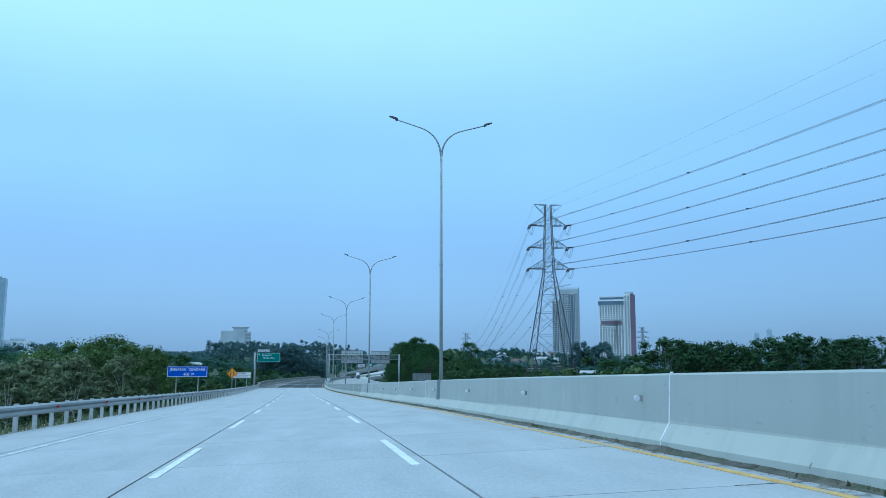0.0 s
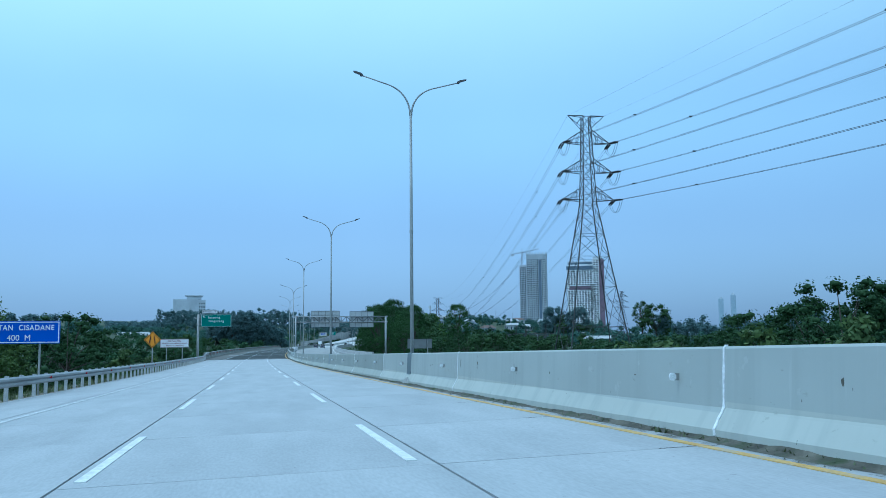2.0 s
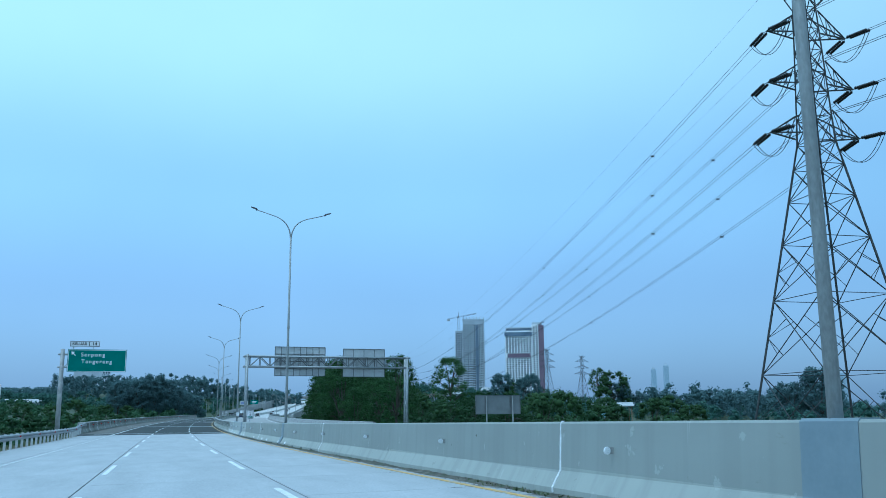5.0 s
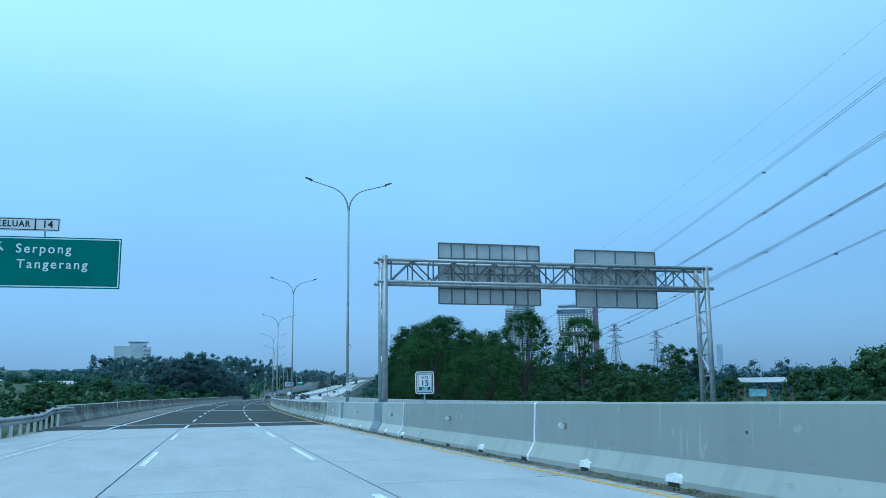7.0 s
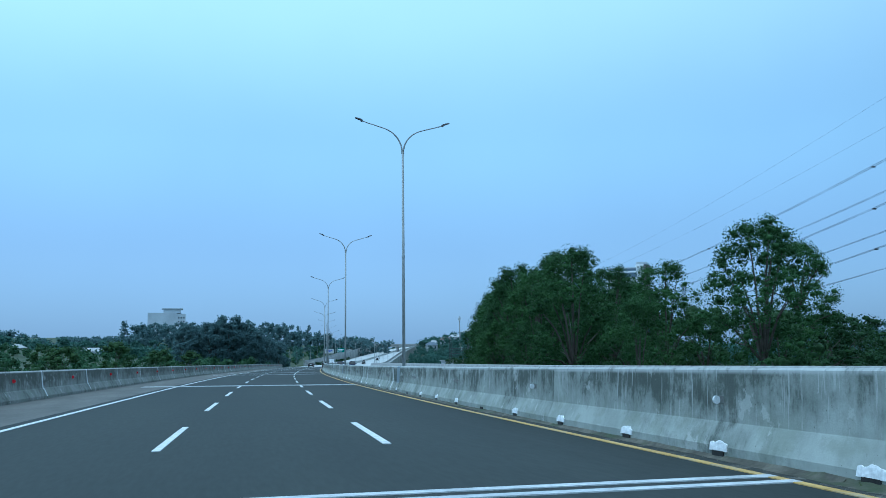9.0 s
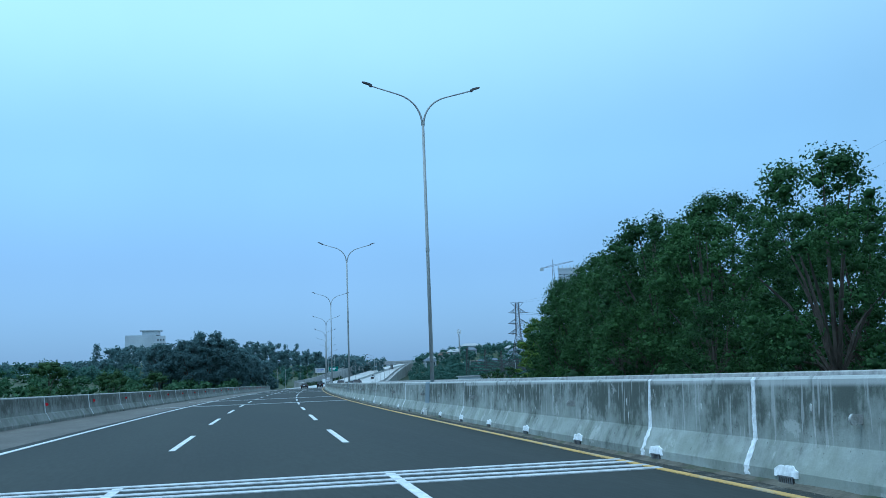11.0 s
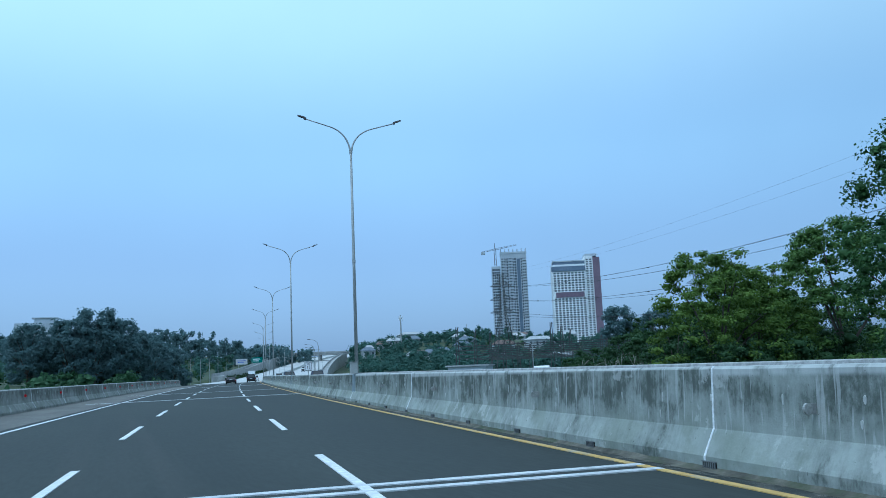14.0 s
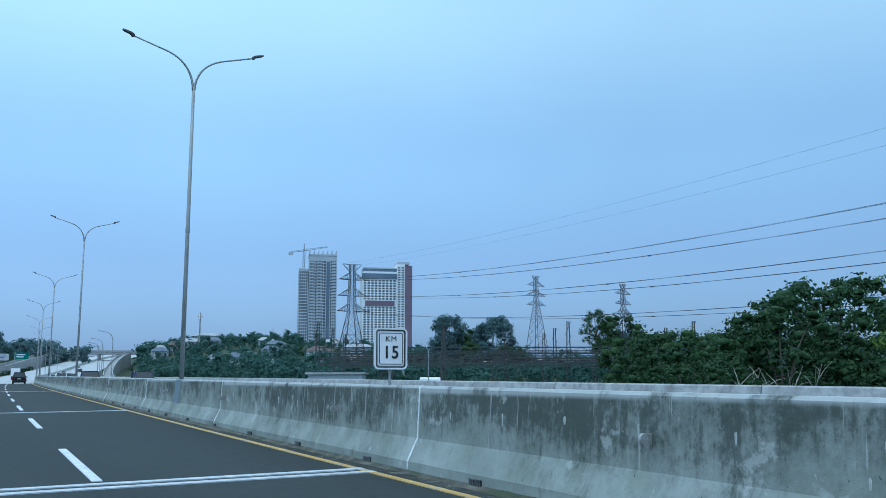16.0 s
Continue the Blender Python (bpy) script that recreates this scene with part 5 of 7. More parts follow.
part("lettering_bar", boxes(((-2.0, -0.06, 6.7), (2.0, -0.052, 7.0))), BLUE_SIGN, far_board)
part("lettering_bar", boxes(((-2.0, -0.06, 6.0), (1.2, -0.052, 6.3))), BLUE_SIGN, far_board)


# ---- power line ----
def pylon(place, turn, base_z, top_z, label, scale=1.0, heavy=1.0, simple=False, arm=1.0):
    """A lattice tower: tapering body with crossed bracing, three cross-arms and a top beam."""
    t = thing("transmission_tower", pose(place[0], place[1], base_z, 0, 0, turn), label, "pylon", "power line towers")
    H = top_z - base_z
    waist = H - 12.6 * scale

    def half(z):
        return (0.95 * scale + (4.8 * scale - 0.95 * scale) * (1 - z / waist) ** 1.0) if z < waist else (0.95 - 0.42 * (z - waist) / (H - waist)) * scale

    zs = [0.0]
    z = 0.0
    while z < waist - 0.5:
        z = min(waist, z + max(1.5 * half(z), 1.9 * scale))
        zs.append(z)
    if waist - zs[-2] < 0.8:
        zs.pop(-2)
    n_up = 7 if not simple else 5
    zs += [waist + (H - waist) * k / n_up for k in range(1, n_up + 1)]
    leg_w, br_w = 0.18 * heavy * scale, 0.075 * heavy * scale
    for sx, sy in ((-1, -1), (1, -1), (1, 1), (-1, 1)):
        bm = bmesh.new()
        tube(bm, [(sx * half(a), sy * half(a), a) for a in zs], [leg_w * (0.5 if a < waist else 0.34) for a in zs], 5)
        part("leg", bm, LATTICE, t)
    corners = [(-1, -1), (1, -1), (1, 1), (-1, 1)]
    for f in range(4):
        (ax, ay), (bx, by) = corners[f], corners[(f + 1) % 4]
        bm = bmesh.new()
        for a, b in zip(zs, zs[1:]):
            ha, hb = half(a), half(b)
            bar(bm, (ax * ha, ay * ha, a), (bx * hb, by * hb, b), br_w)
            bar(bm, (bx * ha, by * ha, a), (ax * hb, ay * hb, b), br_w)
            if a > 0.1:
                bar(bm, (ax * ha, ay * ha, a), (bx * ha, by * ha, a), br_w * 0.9)
            if not simple and b - a > 3.5:
                m = (ha + hb) / 2
                mid = (a + b) / 2
                for cx, cy, dx, dy in ((ax, ay, bx, by), (bx, by, ax, ay)):
                    c = Vector((cx * m, cy * m, mid))
                    lo = Vector((cx * ha, cy * ha, a)).lerp(Vector((dx * hb, dy * hb, b)), 0.27)
                    hi = Vector((cx * hb, cy * hb, b)).lerp(Vector((dx * ha, dy * ha, a)), 0.27)
                    bar(bm, c, lo, br_w * 0.7)
                    bar(bm, c, hi, br_w * 0.7)
        part("bracing", bm, LATTICE, t)
    ends = []
    for z, reach in ((H - 12.2 * scale, 3.85), (H - 8.2 * scale, 3.7), (H - 4.0 * scale, 3.45)):
        reach *= scale * arm
        for sx in (-1, 1):
            bm = bmesh.new()
            h0 = half(z)
            tip = Vector((sx * reach, 0, z + 0.1))
            for sy in (-1, 1):
                lo, up = Vector((sx * h0, sy * h0, z)), Vector((sx * h0, sy * h0, z + 1.9 * scale))
                bar(bm, lo, tip, 0.13 * heavy * scale)
                bar(bm, up, tip, 0.11 * heavy * scale)
                for k in (0.3, 0.6):
                    bar(bm, lo.lerp(tip, k), up.lerp(tip, k), br_w * 0.8)
                    bar(bm, lo.lerp(tip, k), up.lerp(tip, k - 0.3), br_w * 0.8)
            for k in (0.25, 0.5, 0.75):
                bar(bm, Vector((sx * h0, -h0, z)).lerp(tip, k), Vector((sx * h0, h0, z)).lerp(tip, k), br_w * 0.8)
            part("cross_arm", bm, LATTICE, t)
            ends.append(tip)
    for sx in (-1, 1):
        bm = bmesh.new()
        h0 = half(H)
        tip = Vector((sx * 2.65 * scale, 0, H + 0.1))
        for sy in (-1, 1):
            bar(bm, (sx * h0, sy * h0, H), tip, 0.10 * heavy * scale)
            bar(bm, (sx * h0, sy * h0, H - 1.9 * scale), tip, 0.09 * heavy * scale)
            bar(bm, (sx * h0, sy * h0, H), Vector((sx * h0, sy * h0, H - 1.9 * scale)).lerp(tip, 0.4), br_w * 0.8)
        bar(bm, (0, 0, H + 0.05), tip, 0.10 * heavy * scale)
        part("top_arm", bm, LATTICE, t)
        ends.append(tip)
    for sx, sy in corners:
        part("footing", boxes(((sx * half(0) - 0.45, sy * half(0) - 0.45, -1.5), (sx * half(0) + 0.45, sy * half(0) + 0.45, 0.25))), DIRTY_FOOT, t)
    m = t.matrix_basis
    return t, [m @ e for e in ends]


def insulators(tower, tips, ways):
    inv = tower.matrix_basis.inverted()
    starts = {}
    for i, tip in enumerate(tips[:6]):
        hung = []
        for w, way in enumerate(ways):
            d = (Vector(way[i]) - tip)
            d = d.normalized()
            side = d.cross(Vector((0, 0, 1))).normalized()
            d = (d + Vector((0, 0, -0.10))).normalized()
            a, b = tip + d * 0.35, tip + d * 2.3
            for k in (-0.16, 0.16):
                bm = bmesh.new()
                n = 9
                tube(bm, [inv @ (a.lerp(b, j / (2 * n)) + side * k) for j in range(2 * n + 1)], [0.065 + 0.07 * (j % 2) for j in range(2 * n + 1)], 7)
                part("insulator", bm, INSULATOR, tower, "dark ribbed insulator string")
            bm = bmesh.new()
            bar(bm, inv @ (tip + d * 0.05), inv @ (a + side * 0.16), 0.05)
            bar(bm, inv @ (tip + d * 0.05), inv @ (a - side * 0.16), 0.05)
            part("link", bm, LATTICE, tower)
            starts[(w, i)] = [b + side * 0.16, b - side * 0.16]
            hung.append(b)
        if len(hung) == 2:
            for k in (0, 1):
                p, q = starts[(0, i)][k], starts[(1, i)][1 - k]
                bm = bmesh.new()
                tube(bm, [inv @ (p.lerp(q, j / 10) - Vector((0, 0, 1.55 * (1 - (2 * j / 10 - 1) ** 2)))) for j in range(11)], 0.028, 5)
                part("jumper", bm, WIRE, tower, "looped jumper cable")
    return starts


TW1, TW2, TW0 = (50.4, 155.0), (119.0, 537.0), (58.0, -205.0)
B1, B2, B0 = float(terrain(*TW1)), float(terrain(*TW2)), float(terrain(*TW0))
tower1, tips1 = pylon(TW1, -6, B1, 33.4, "tall dark steel lattice transmission tower with three pairs of cross-arms", 1.0)
tower2, tips2 = pylon(TW2, -8, B2, 28.6, "dark steel lattice transmission tower beside the substation", 0.92, 1.35)
tower0, tips0 = pylon(TW0, 0, B0, 33.0, "dark steel lattice transmission tower behind the trees", 1.0, 1.0, True)
st1 = insulators(tower1, tips1, [tips2, tips0])
st2 = insulators(tower2, tips2, [tips1])
st0 = insulators(tower0, tips0, [tips1])


SPACER = mesh_of(boxes(((-0.17, -0.09, -0.07), (0.17, 0.09, 0.07)), bevel=0.02), LATTICE, "spacer")


def cable(p, q, sag, r, label="slack dark overhead conductor cable", spacers=0):
    """A hanging conductor; spacers clamp it to its twin."""
    bm = bmesh.new()
    n = 44

    def along(f):
        return Vector(p).lerp(Vector(q), f) - Vector((0, 0, sag * (1 - (2 * f - 1) ** 2)))

    tube(bm, [along(k / n) for k in range(n + 1)], r, 4)
    line = solo("power_cable", bm, WIRE, label, "cable", group="overhead cables")
    for k in range(spacers):
        part("spacer", SPACER, LATTICE, line, m=Matrix.Translation(along((k + 0.5) / spacers)))


for i in range(6):
    for k in (0, 1):
        cable(st1[(0, i)][k], st2[(0, i)][1 - k], 11.5, 0.021, spacers=9 if k == 0 else 0)
        cable(st1[(1, i)][k], st0[(0, i)][1 - k], 7.0, 0.021, spacers=9 if k == 0 else 0)
for i in (6, 7):
    cable(tips1[i], tips2[i], 8.8, 0.009, "thin overhead earth wire")
    cable(tips1[i], tips0[i], 5.5, 0.009, "thin overhead earth wire")

for (x, y), turn, top, sc, text in (((257, 630), 12, 44, 1.0, "distant lattice transmission tower above the trees"), ((256, 580), 12, 36, 0.9, "distant lattice transmission tower behind trees")):
    pylon((x, y), turn, float(terrain(x, y)), top, text, sc, 1.25, True, 1.7)


# ---- buildings ----
def facade(parent, x0, x1, y, z0, z1, cols, floors, frame_w, frame_h, depth, glass_mat, wall_mat, along="x", sign=-1):
    """Panes set back in a grid of openings; one window a part, sharing its mesh."""
    span = (x1 - x0) / cols
    rise = (z1 - z0) / floors
    w, h = span * frame_w, rise * frame_h
    pane = mesh_of(boxes(((-w / 2, -0.06, -h / 2), (w / 2, 0.06, h / 2))), glass_mat, "window")
    for i in range(cols):
        for j in range(floors):
            c = x0 + span * (i + 0.5)
            z = z0 + rise * (j + 0.5)
            m = pose(c, y + sign * depth, z) if along == "x" else pose(y - sign * depth, c, z, 0, 0, 90)
            part("window", pane, glass_mat, parent, m=m)


def ribs(x0, x1, n, y0, y1, z0, z1, w):
    bm = bmesh.new()
    for k in range(n + 1):
        x = x0 + (x1 - x0) * k / n
        box(bm, (x - w / 2, y0, z0), (x + w / 2, y1, z1))
    return bm


AX, AY = 352, 1022
za = float(terrain(AX, AY)) - 1
apt_a = thing("apartment_tower", pose(AX, AY, za, 0, 0, -24), "unfinished grey concrete apartment tower with open floors beside a crane", "tower block")
ha = 106.5 - za
core = part("wall", boxes(((-17, 2, 0), (-9, 20, ha - 11)), ((-8.5, 0, 0), (15, 20, ha))), TOWER_GREY, apt_a)
part("parapet", boxes(((-8.9, -0.4, ha), (15.4, 0.3, ha + 1.5)), ((-8.9, 19.7, ha), (15.4, 20.4, ha + 1.5)), ((-8.9, 0.3, ha), (-8.2, 19.7, ha + 1.5)), ((14.7, 0.3, ha), (15.4, 19.7, ha + 1.5))), TOWER_GREY, apt_a)
part("dark_strip", boxes(((6.2, -0.35, 6), (9.2, 0.1, ha - 5))), TOWER_BLUE, apt_a, "blue-grey stair strip")
part("roof_frame", ribs(-8, 14.6, 6, 0, 18, ha + 1.4, ha + 4.2, 0.7), TOWER_GREY, apt_a)
facade(apt_a, -8, 6, 0, 6, ha - 4, 6, 33, 0.74, 0.66, 0.1, PANE_DARK, TOWER_WHITE)
facade(apt_a, 9.4, 14.6, 0, 6, ha - 4, 3, 33, 0.74, 0.66, 0.1, PANE_DARK, TOWER_WHITE)
facade(apt_a, -16.6, -9.4, 2, 6, ha - 13, 4, 30, 0.72, 0.62, 0.1, PANE_DARK, TOWER_WHITE)
facade(apt_a, 1, 19, -17, 6, ha - 14, 3, 23, 0.55, 0.55, -0.1, PANE_DARK, TOWER_WHITE, along="y")
# open floor slabs with balcony fronts, bay by bay
for x0, x1 in ((-8.4, -4.4), (-1.6, 2.2), (11.2, 15.0)):
    slab_ = mesh_of(boxes(((x0, -1.5, -0.2), (x1, 0.0, 0.18)), ((x0, -1.5, 0.18), (x1, -1.36, 1.15))), TOWER_GREY, "balcony")
    for k in range(33):
        part("balcony", slab_, TOWER_GREY, apt_a, m=pose(0, 0, 6 + (ha - 10) / 33 * k))
for x in (-4.2, -1.8, 2.4, 6.0, 9.4, 11.0):
    part("pillar", boxes(((x - 0.22, -0.7, 0), (x + 0.22, 0.0, ha - 2))), TOWER_GREY, apt_a)

crane = thing("tower_crane", pose(AX - 13, AY + 3, za + ha - 11, 0, 0, -16), "grey tower crane on the roof of the unfinished tower", "crane")
bm = bmesh.new()
hc = 15.0
for sx, sy in ((-0.8, -0.8), (0.8, -0.8), (0.8, 0.8), (-0.8, 0.8)):
    bar(bm, (sx, sy, 0), (sx, sy, hc), 0.35)
for k in range(int(hc / 4)):
    bar(bm, (-0.8, -0.8, k * 4), (0.8, -0.8, k * 4 + 4), 0.22)
    bar(bm, (0.8, -0.8, k * 4), (0.8, 0.8, k * 4 + 4), 0.22)
part("mast", bm, RUST, crane)
bm = bmesh.new()
bar(bm, (0, 0, hc), (0, 0, hc + 6), 1.0, 4, 0.4)
part("cabin", bm, RUST, crane)
for name, q, n in (("jib", (20, 0, hc + 3.5), 8), ("counter_jib", (-12, 0, hc - 2.5), 4)):
    bm = bmesh.new()
    a = Vector((0, 0, hc - 0.5))
    b = Vector(q)
    for dz, dy in ((0, -0.6), (0, 0.6), (1.3, 0)):
        bar(bm, a + Vector((0, dy, dz)), b + Vector((0, dy * 0.5, dz * 0.4)), 0.3)
    for k in range(n):
        p0, p1 = a.lerp(b, k / n), a.lerp(b, (k + 1) / n)
        bar(bm, p0, p1 + Vector((0, 0, 1.2)), 0.18)
    part(name, bm, RUST, crane)
part("counterweight", boxes(((-13, -1, hc - 4.5), (-9.5, 1, hc - 2.2))), TOWER_GREY, crane)

BX, BY = 414, 1012
zb = float(terrain(BX, BY)) - 1
apt_b = thing("apartment_tower", pose(BX, BY, zb, 0, 0, -24), "white apartment tower with a red edge, red band and blue-grey crown", "tower block")
hb = 100.0 - zb
part("wall", boxes(((-22, 0, 0), (8.5, 22, hb - 4)), ((8.5, 1.5, 0), (16, 24, hb + 3))), TOWER_WHITE, apt_b)
part("red_edge", boxes(((16, -1.0, 0), (22, 24, hb + 1.5))), TOWER_RED, apt_b, "brick-red end bay")
part("crown", boxes(((-22.6, -0.6, hb - 10.4), (8.7, 0.2, hb - 5.8)), ((-20.5, 0.6, hb - 4), (8.3, 21, hb - 1.5))), TOWER_BLUE, apt_b, "blue-grey crown band")
part("roof", boxes(((-21.2, 0.4, hb - 1.5), (8.6, 22, hb - 0.4)), ((9, 2, hb + 3), (20, 22, hb + 5.2))), TOWER_GREY, apt_b)
part("red_band", boxes(((-19.5, -0.5, hb - 34.6), (6.5, 0.2, hb - 29.8))), TOWER_RED, apt_b, "red banner band")
facade(apt_b, -21.4, 8, 0, 4, hb - 35, 9, 24, 0.62, 0.60, 0.05, PANE_DARK, TOWER_WHITE)
facade(apt_b, -21.4, 8, 0, hb - 29.4, hb - 11, 9, 8, 0.62, 0.60, 0.05, PANE_DARK, TOWER_WHITE)
facade(apt_b, 9, 15.6, 1.5, 4, hb + 1, 2, 40, 0.6, 0.5, 0.05, PANE_DARK, TOWER_WHITE)

LX, LY = -48, 1175
zl = float(terrain(LX, LY))
office = thing("office_block", pose(LX, LY, zl, 0, 0, 2), "pale grey block with a taller lift core above the wooded ridge", "building")
hl = 63 - zl
part("wall", boxes(((-20, 0, 0), (10, 18, hl - 2)), ((10, -2, 0), (19, 18, hl - 3))), TOWER_GREY, office)
part("roof", boxes(((-4, 2, hl - 2), (14, 16, hl + 2.4)), ((-6, 1, hl + 2.4), (16, 17, hl + 3.2))), TOWER_GREY, office)
facade(office, 10.5, 18.5, -2, hl - 22, hl - 5, 3, 4, 0.5, 0.4, 0.05, PANE_DARK, TOWER_GREY)

for x, y, w, d, h, turn, mat_, text in ((-425, 1445, 30, 30, 152, 10, HAZY_FACADE, "haze-paled blue tower at the far edge of the town"), (-392, 1460, 40, 30, 56, 8, TOWER_WHITE, "pale distant apartment block"),
                                        (868, 1462, 9, 16, 84, -30, HAZY_FACADE, "slim pale tower far off"), (886, 1450, 9, 16, 90, -30, HAZY_FACADE, "slim pale tower far off"), (1150, 1325, 34, 30, 76, -40, HAZY_FACADE, "distant blue-grey tower block in haze")):
    z0 = float(terrain(x, y)) - 2
    tb = thing("tower_block", pose(x, y, z0, 0, 0, turn), text, "tower block")
    part("wall", boxes(((-w / 2, 0, 0), (w / 2, d, h))), mat_, tb)
    part("roof", boxes(((-w / 4, d * 0.25, h), (w / 4, d * 0.75, h + 3.5))), TOWER_GREY, tb)
    facade(tb, -w / 2 + 1, w / 2 - 1, 0, 4, h - 3, max(3, int(w / 6)), int(h / 7), 0.5, 0.5, 0.05, HAZY_FACADE, mat_)


def house(x, y, turn, w, d, h, pitch, roof_mat, text, sink=0.6):
    z0 = float(terrain(x, y)) - sink
    t = thing("house", pose(x, y, z0, 0, 0, turn), text, "house", "village houses on the hill")
    part("wall", boxes(((-w / 2, -d / 2, 0), (w / 2, d / 2, h))), WALL_CREAM, t)
    bm = bmesh.new()
    e = 0.5
    v = [bm.verts.new(p) for p in ((-w / 2 - e, -d / 2 - e, h - 0.1), (w / 2 + e, -d / 2 - e, h - 0.1), (w / 2 + e, d / 2 + e, h - 0.1), (-w / 2 - e, d / 2 + e, h - 0.1), (-w / 2 + d * 0.25, 0, h + pitch), (w / 2 - d * 0.25, 0, h + pitch))]
    for q in ((0, 1, 5, 4), (2, 3, 4, 5), (1, 2, 5), (3, 0, 4), (3, 2, 1, 0)):
        bm.faces.new([v[k] for k in q])
    part("roof", bm, roof_mat, t)
    for k in range(max(2, int(w / 3))):
        cx = -w / 2 + w * (k + 0.5) / max(2, int(w / 3))
        part("window", boxes(((cx - 0.5, -d / 2 - 0.06, h * 0.45), (cx + 0.5, -d / 2 + 0.05, h * 0.8))), PANE_DARK, t)
    return t


vr = random.Random(11)
for k in range(11):
    y = vr.uniform(640, 850)
    x = vr.uniform(135, 262) + 0.26 * (y - 640)
    w = vr.uniform(8, 15)
    house(x, y, vr.uniform(-40, 10), w, w * vr.uniform(0.6, 0.9), vr.choice((3.2, 3.4, 6.2)), vr.uniform(1.6, 3.0), vr.choice((ROOF_TILE, ROOF_GREY, ROOF_GREY)),
          vr.choice(("small rendered house with a tiled hip roof among trees", "low house with a pitched roof on the hillside")))
for x, y, w, text in ((-64, 690, 26, "long low shed with a pale sheet roof among trees"), (-105, 720, 16, "low pale roofed shed"), (206, 880, 15, "hall with a grey roof on the hilltop")):
    house(x, y, 4, w, 14, 7, 2.0, ROOF_GREY, text, 6.2 if x < 0 else 0.6)
for x, y, w, h, mat_ in ((171, 742, 8, 4.0, ROOF_SLATE), (178, 744, 8, 3.8, ROOF_SLATE), (163, 746, 8, 3.4, ROOF_GREY), (184, 738, 7, 3.2, ROOF_SLATE), (172, 706, 8, 3.6, ROOF_GREY), (160, 822, 5, 4.2, ROOF_GREY),
                         (169, 824, 7, 4.8, ROOF_TILE), (181, 836, 11, 4.4, ROOF_GREY), (188, 822, 9, 4.4, ROOF_SLATE), (196, 760, 8, 3.6, ROOF_SLATE), (205, 775, 9, 4.0, ROOF_SLATE), (153, 800, 7, 5.0, ROOF_SLATE)):
    house(x, y, -20 + 3 * (x % 11), w, w * 0.75, h, 2.0, mat_, "low house with a grey pitched roof on the hillside")
hut = thing("open_shelter", pose(111, 293, float(terrain(111, 293)), 0, 0, -25), "open timber shelter with a white sheet roof beside bushes", "shelter")
hz_ = 2.6 - float(terrain(111, 293))
bm = bmesh.new()
lo_, hi_ = [[bm.verts.new((x, y, hz_ + z + dz)) for x, y, z in ((-4.9, -3.4, 0), (4.9, -3.4, 0), (4.9, 0, 0.9), (4.9, 3.4, 0), (-4.9, 3.4, 0), (-4.9, 0, 0.9))] for dz in (-0.06, 0.06)]
for ring in (lo_[::-1], hi_):
    i0, i1, i2, i3, i4, i5 = ring
    bm.faces.new((i0, i1, i2, i5) if ring is hi_ else (ring[5], ring[4], ring[3], ring[0]))
    bm.faces.new((i5, i2, i3, i4) if ring is hi_ else (ring[0], ring[3], ring[2], ring[1]))
for k in range(6):
    bm.faces.new((lo_[k], lo_[(k + 1) % 6], hi_[(k + 1) % 6], hi_[k]))
part("roof", bm, ROOF_GREY, hut, "white sheet roof")
for x in (-4.3, 0, 4.3):
    for y in (-3.0, 3.0):
        part("post", boxes(((x - 0.09, y - 0.09, -0.5), (x + 0.09, y + 0.09, hz_))), WOODEN, hut)
part("tarpaulin", boxes(((-3.4, -2.66, hz_ - 2.6), (-0.2, -2.62, hz_ - 1.2))), surface("pale blue tarpaulin", (0.25, 0.45, 0.55), (0.4, 0.6, 0.66), 2), hut, "pale blue tarpaulin")

for x, y, top, text in ((177, 811, 37.0, "tall mobile-phone mast with antennas on the hill"), (236, 850, 33, "thin grey radio mast"), (265, 840, 31, "thin pale mast on the far hill"), (268, 905, 36, "thin lattice radio mast")):
    z0 = float(terrain(x, y))
    mast = thing("radio_mast", pose(x, y, z0), text, "mast")
    bm = bmesh.new()
    fat = x == 177
    bar(bm, (0, 0, 0), (0, 0, top - z0), 1.1 if fat else 0.55, 8, 0.6 if fat else 0.3)
    part("pole", bm, DULL_GALV, mast)
    if fat:
        for k in range(3):
            a = k * 2.1
            part("antenna", boxes(((math.cos(a) * 1.1 - 0.2, math.sin(a) * 1.1 - 0.2, top - z0 - 3.4), (math.cos(a) * 1.1 + 0.2, math.sin(a) * 1.1 + 0.2, top - z0 - 0.6))), TOWER_WHITE, mast)
        part("antenna_frame", boxes(((-1.2, -0.15, top - z0 - 2.2), (1.2, 0.15, top - z0 - 1.9)), ((-0.15, -1.2, top - z0 - 2.6), (0.15, 1.2, top - z0 - 2.3))), DULL_GALV, mast)

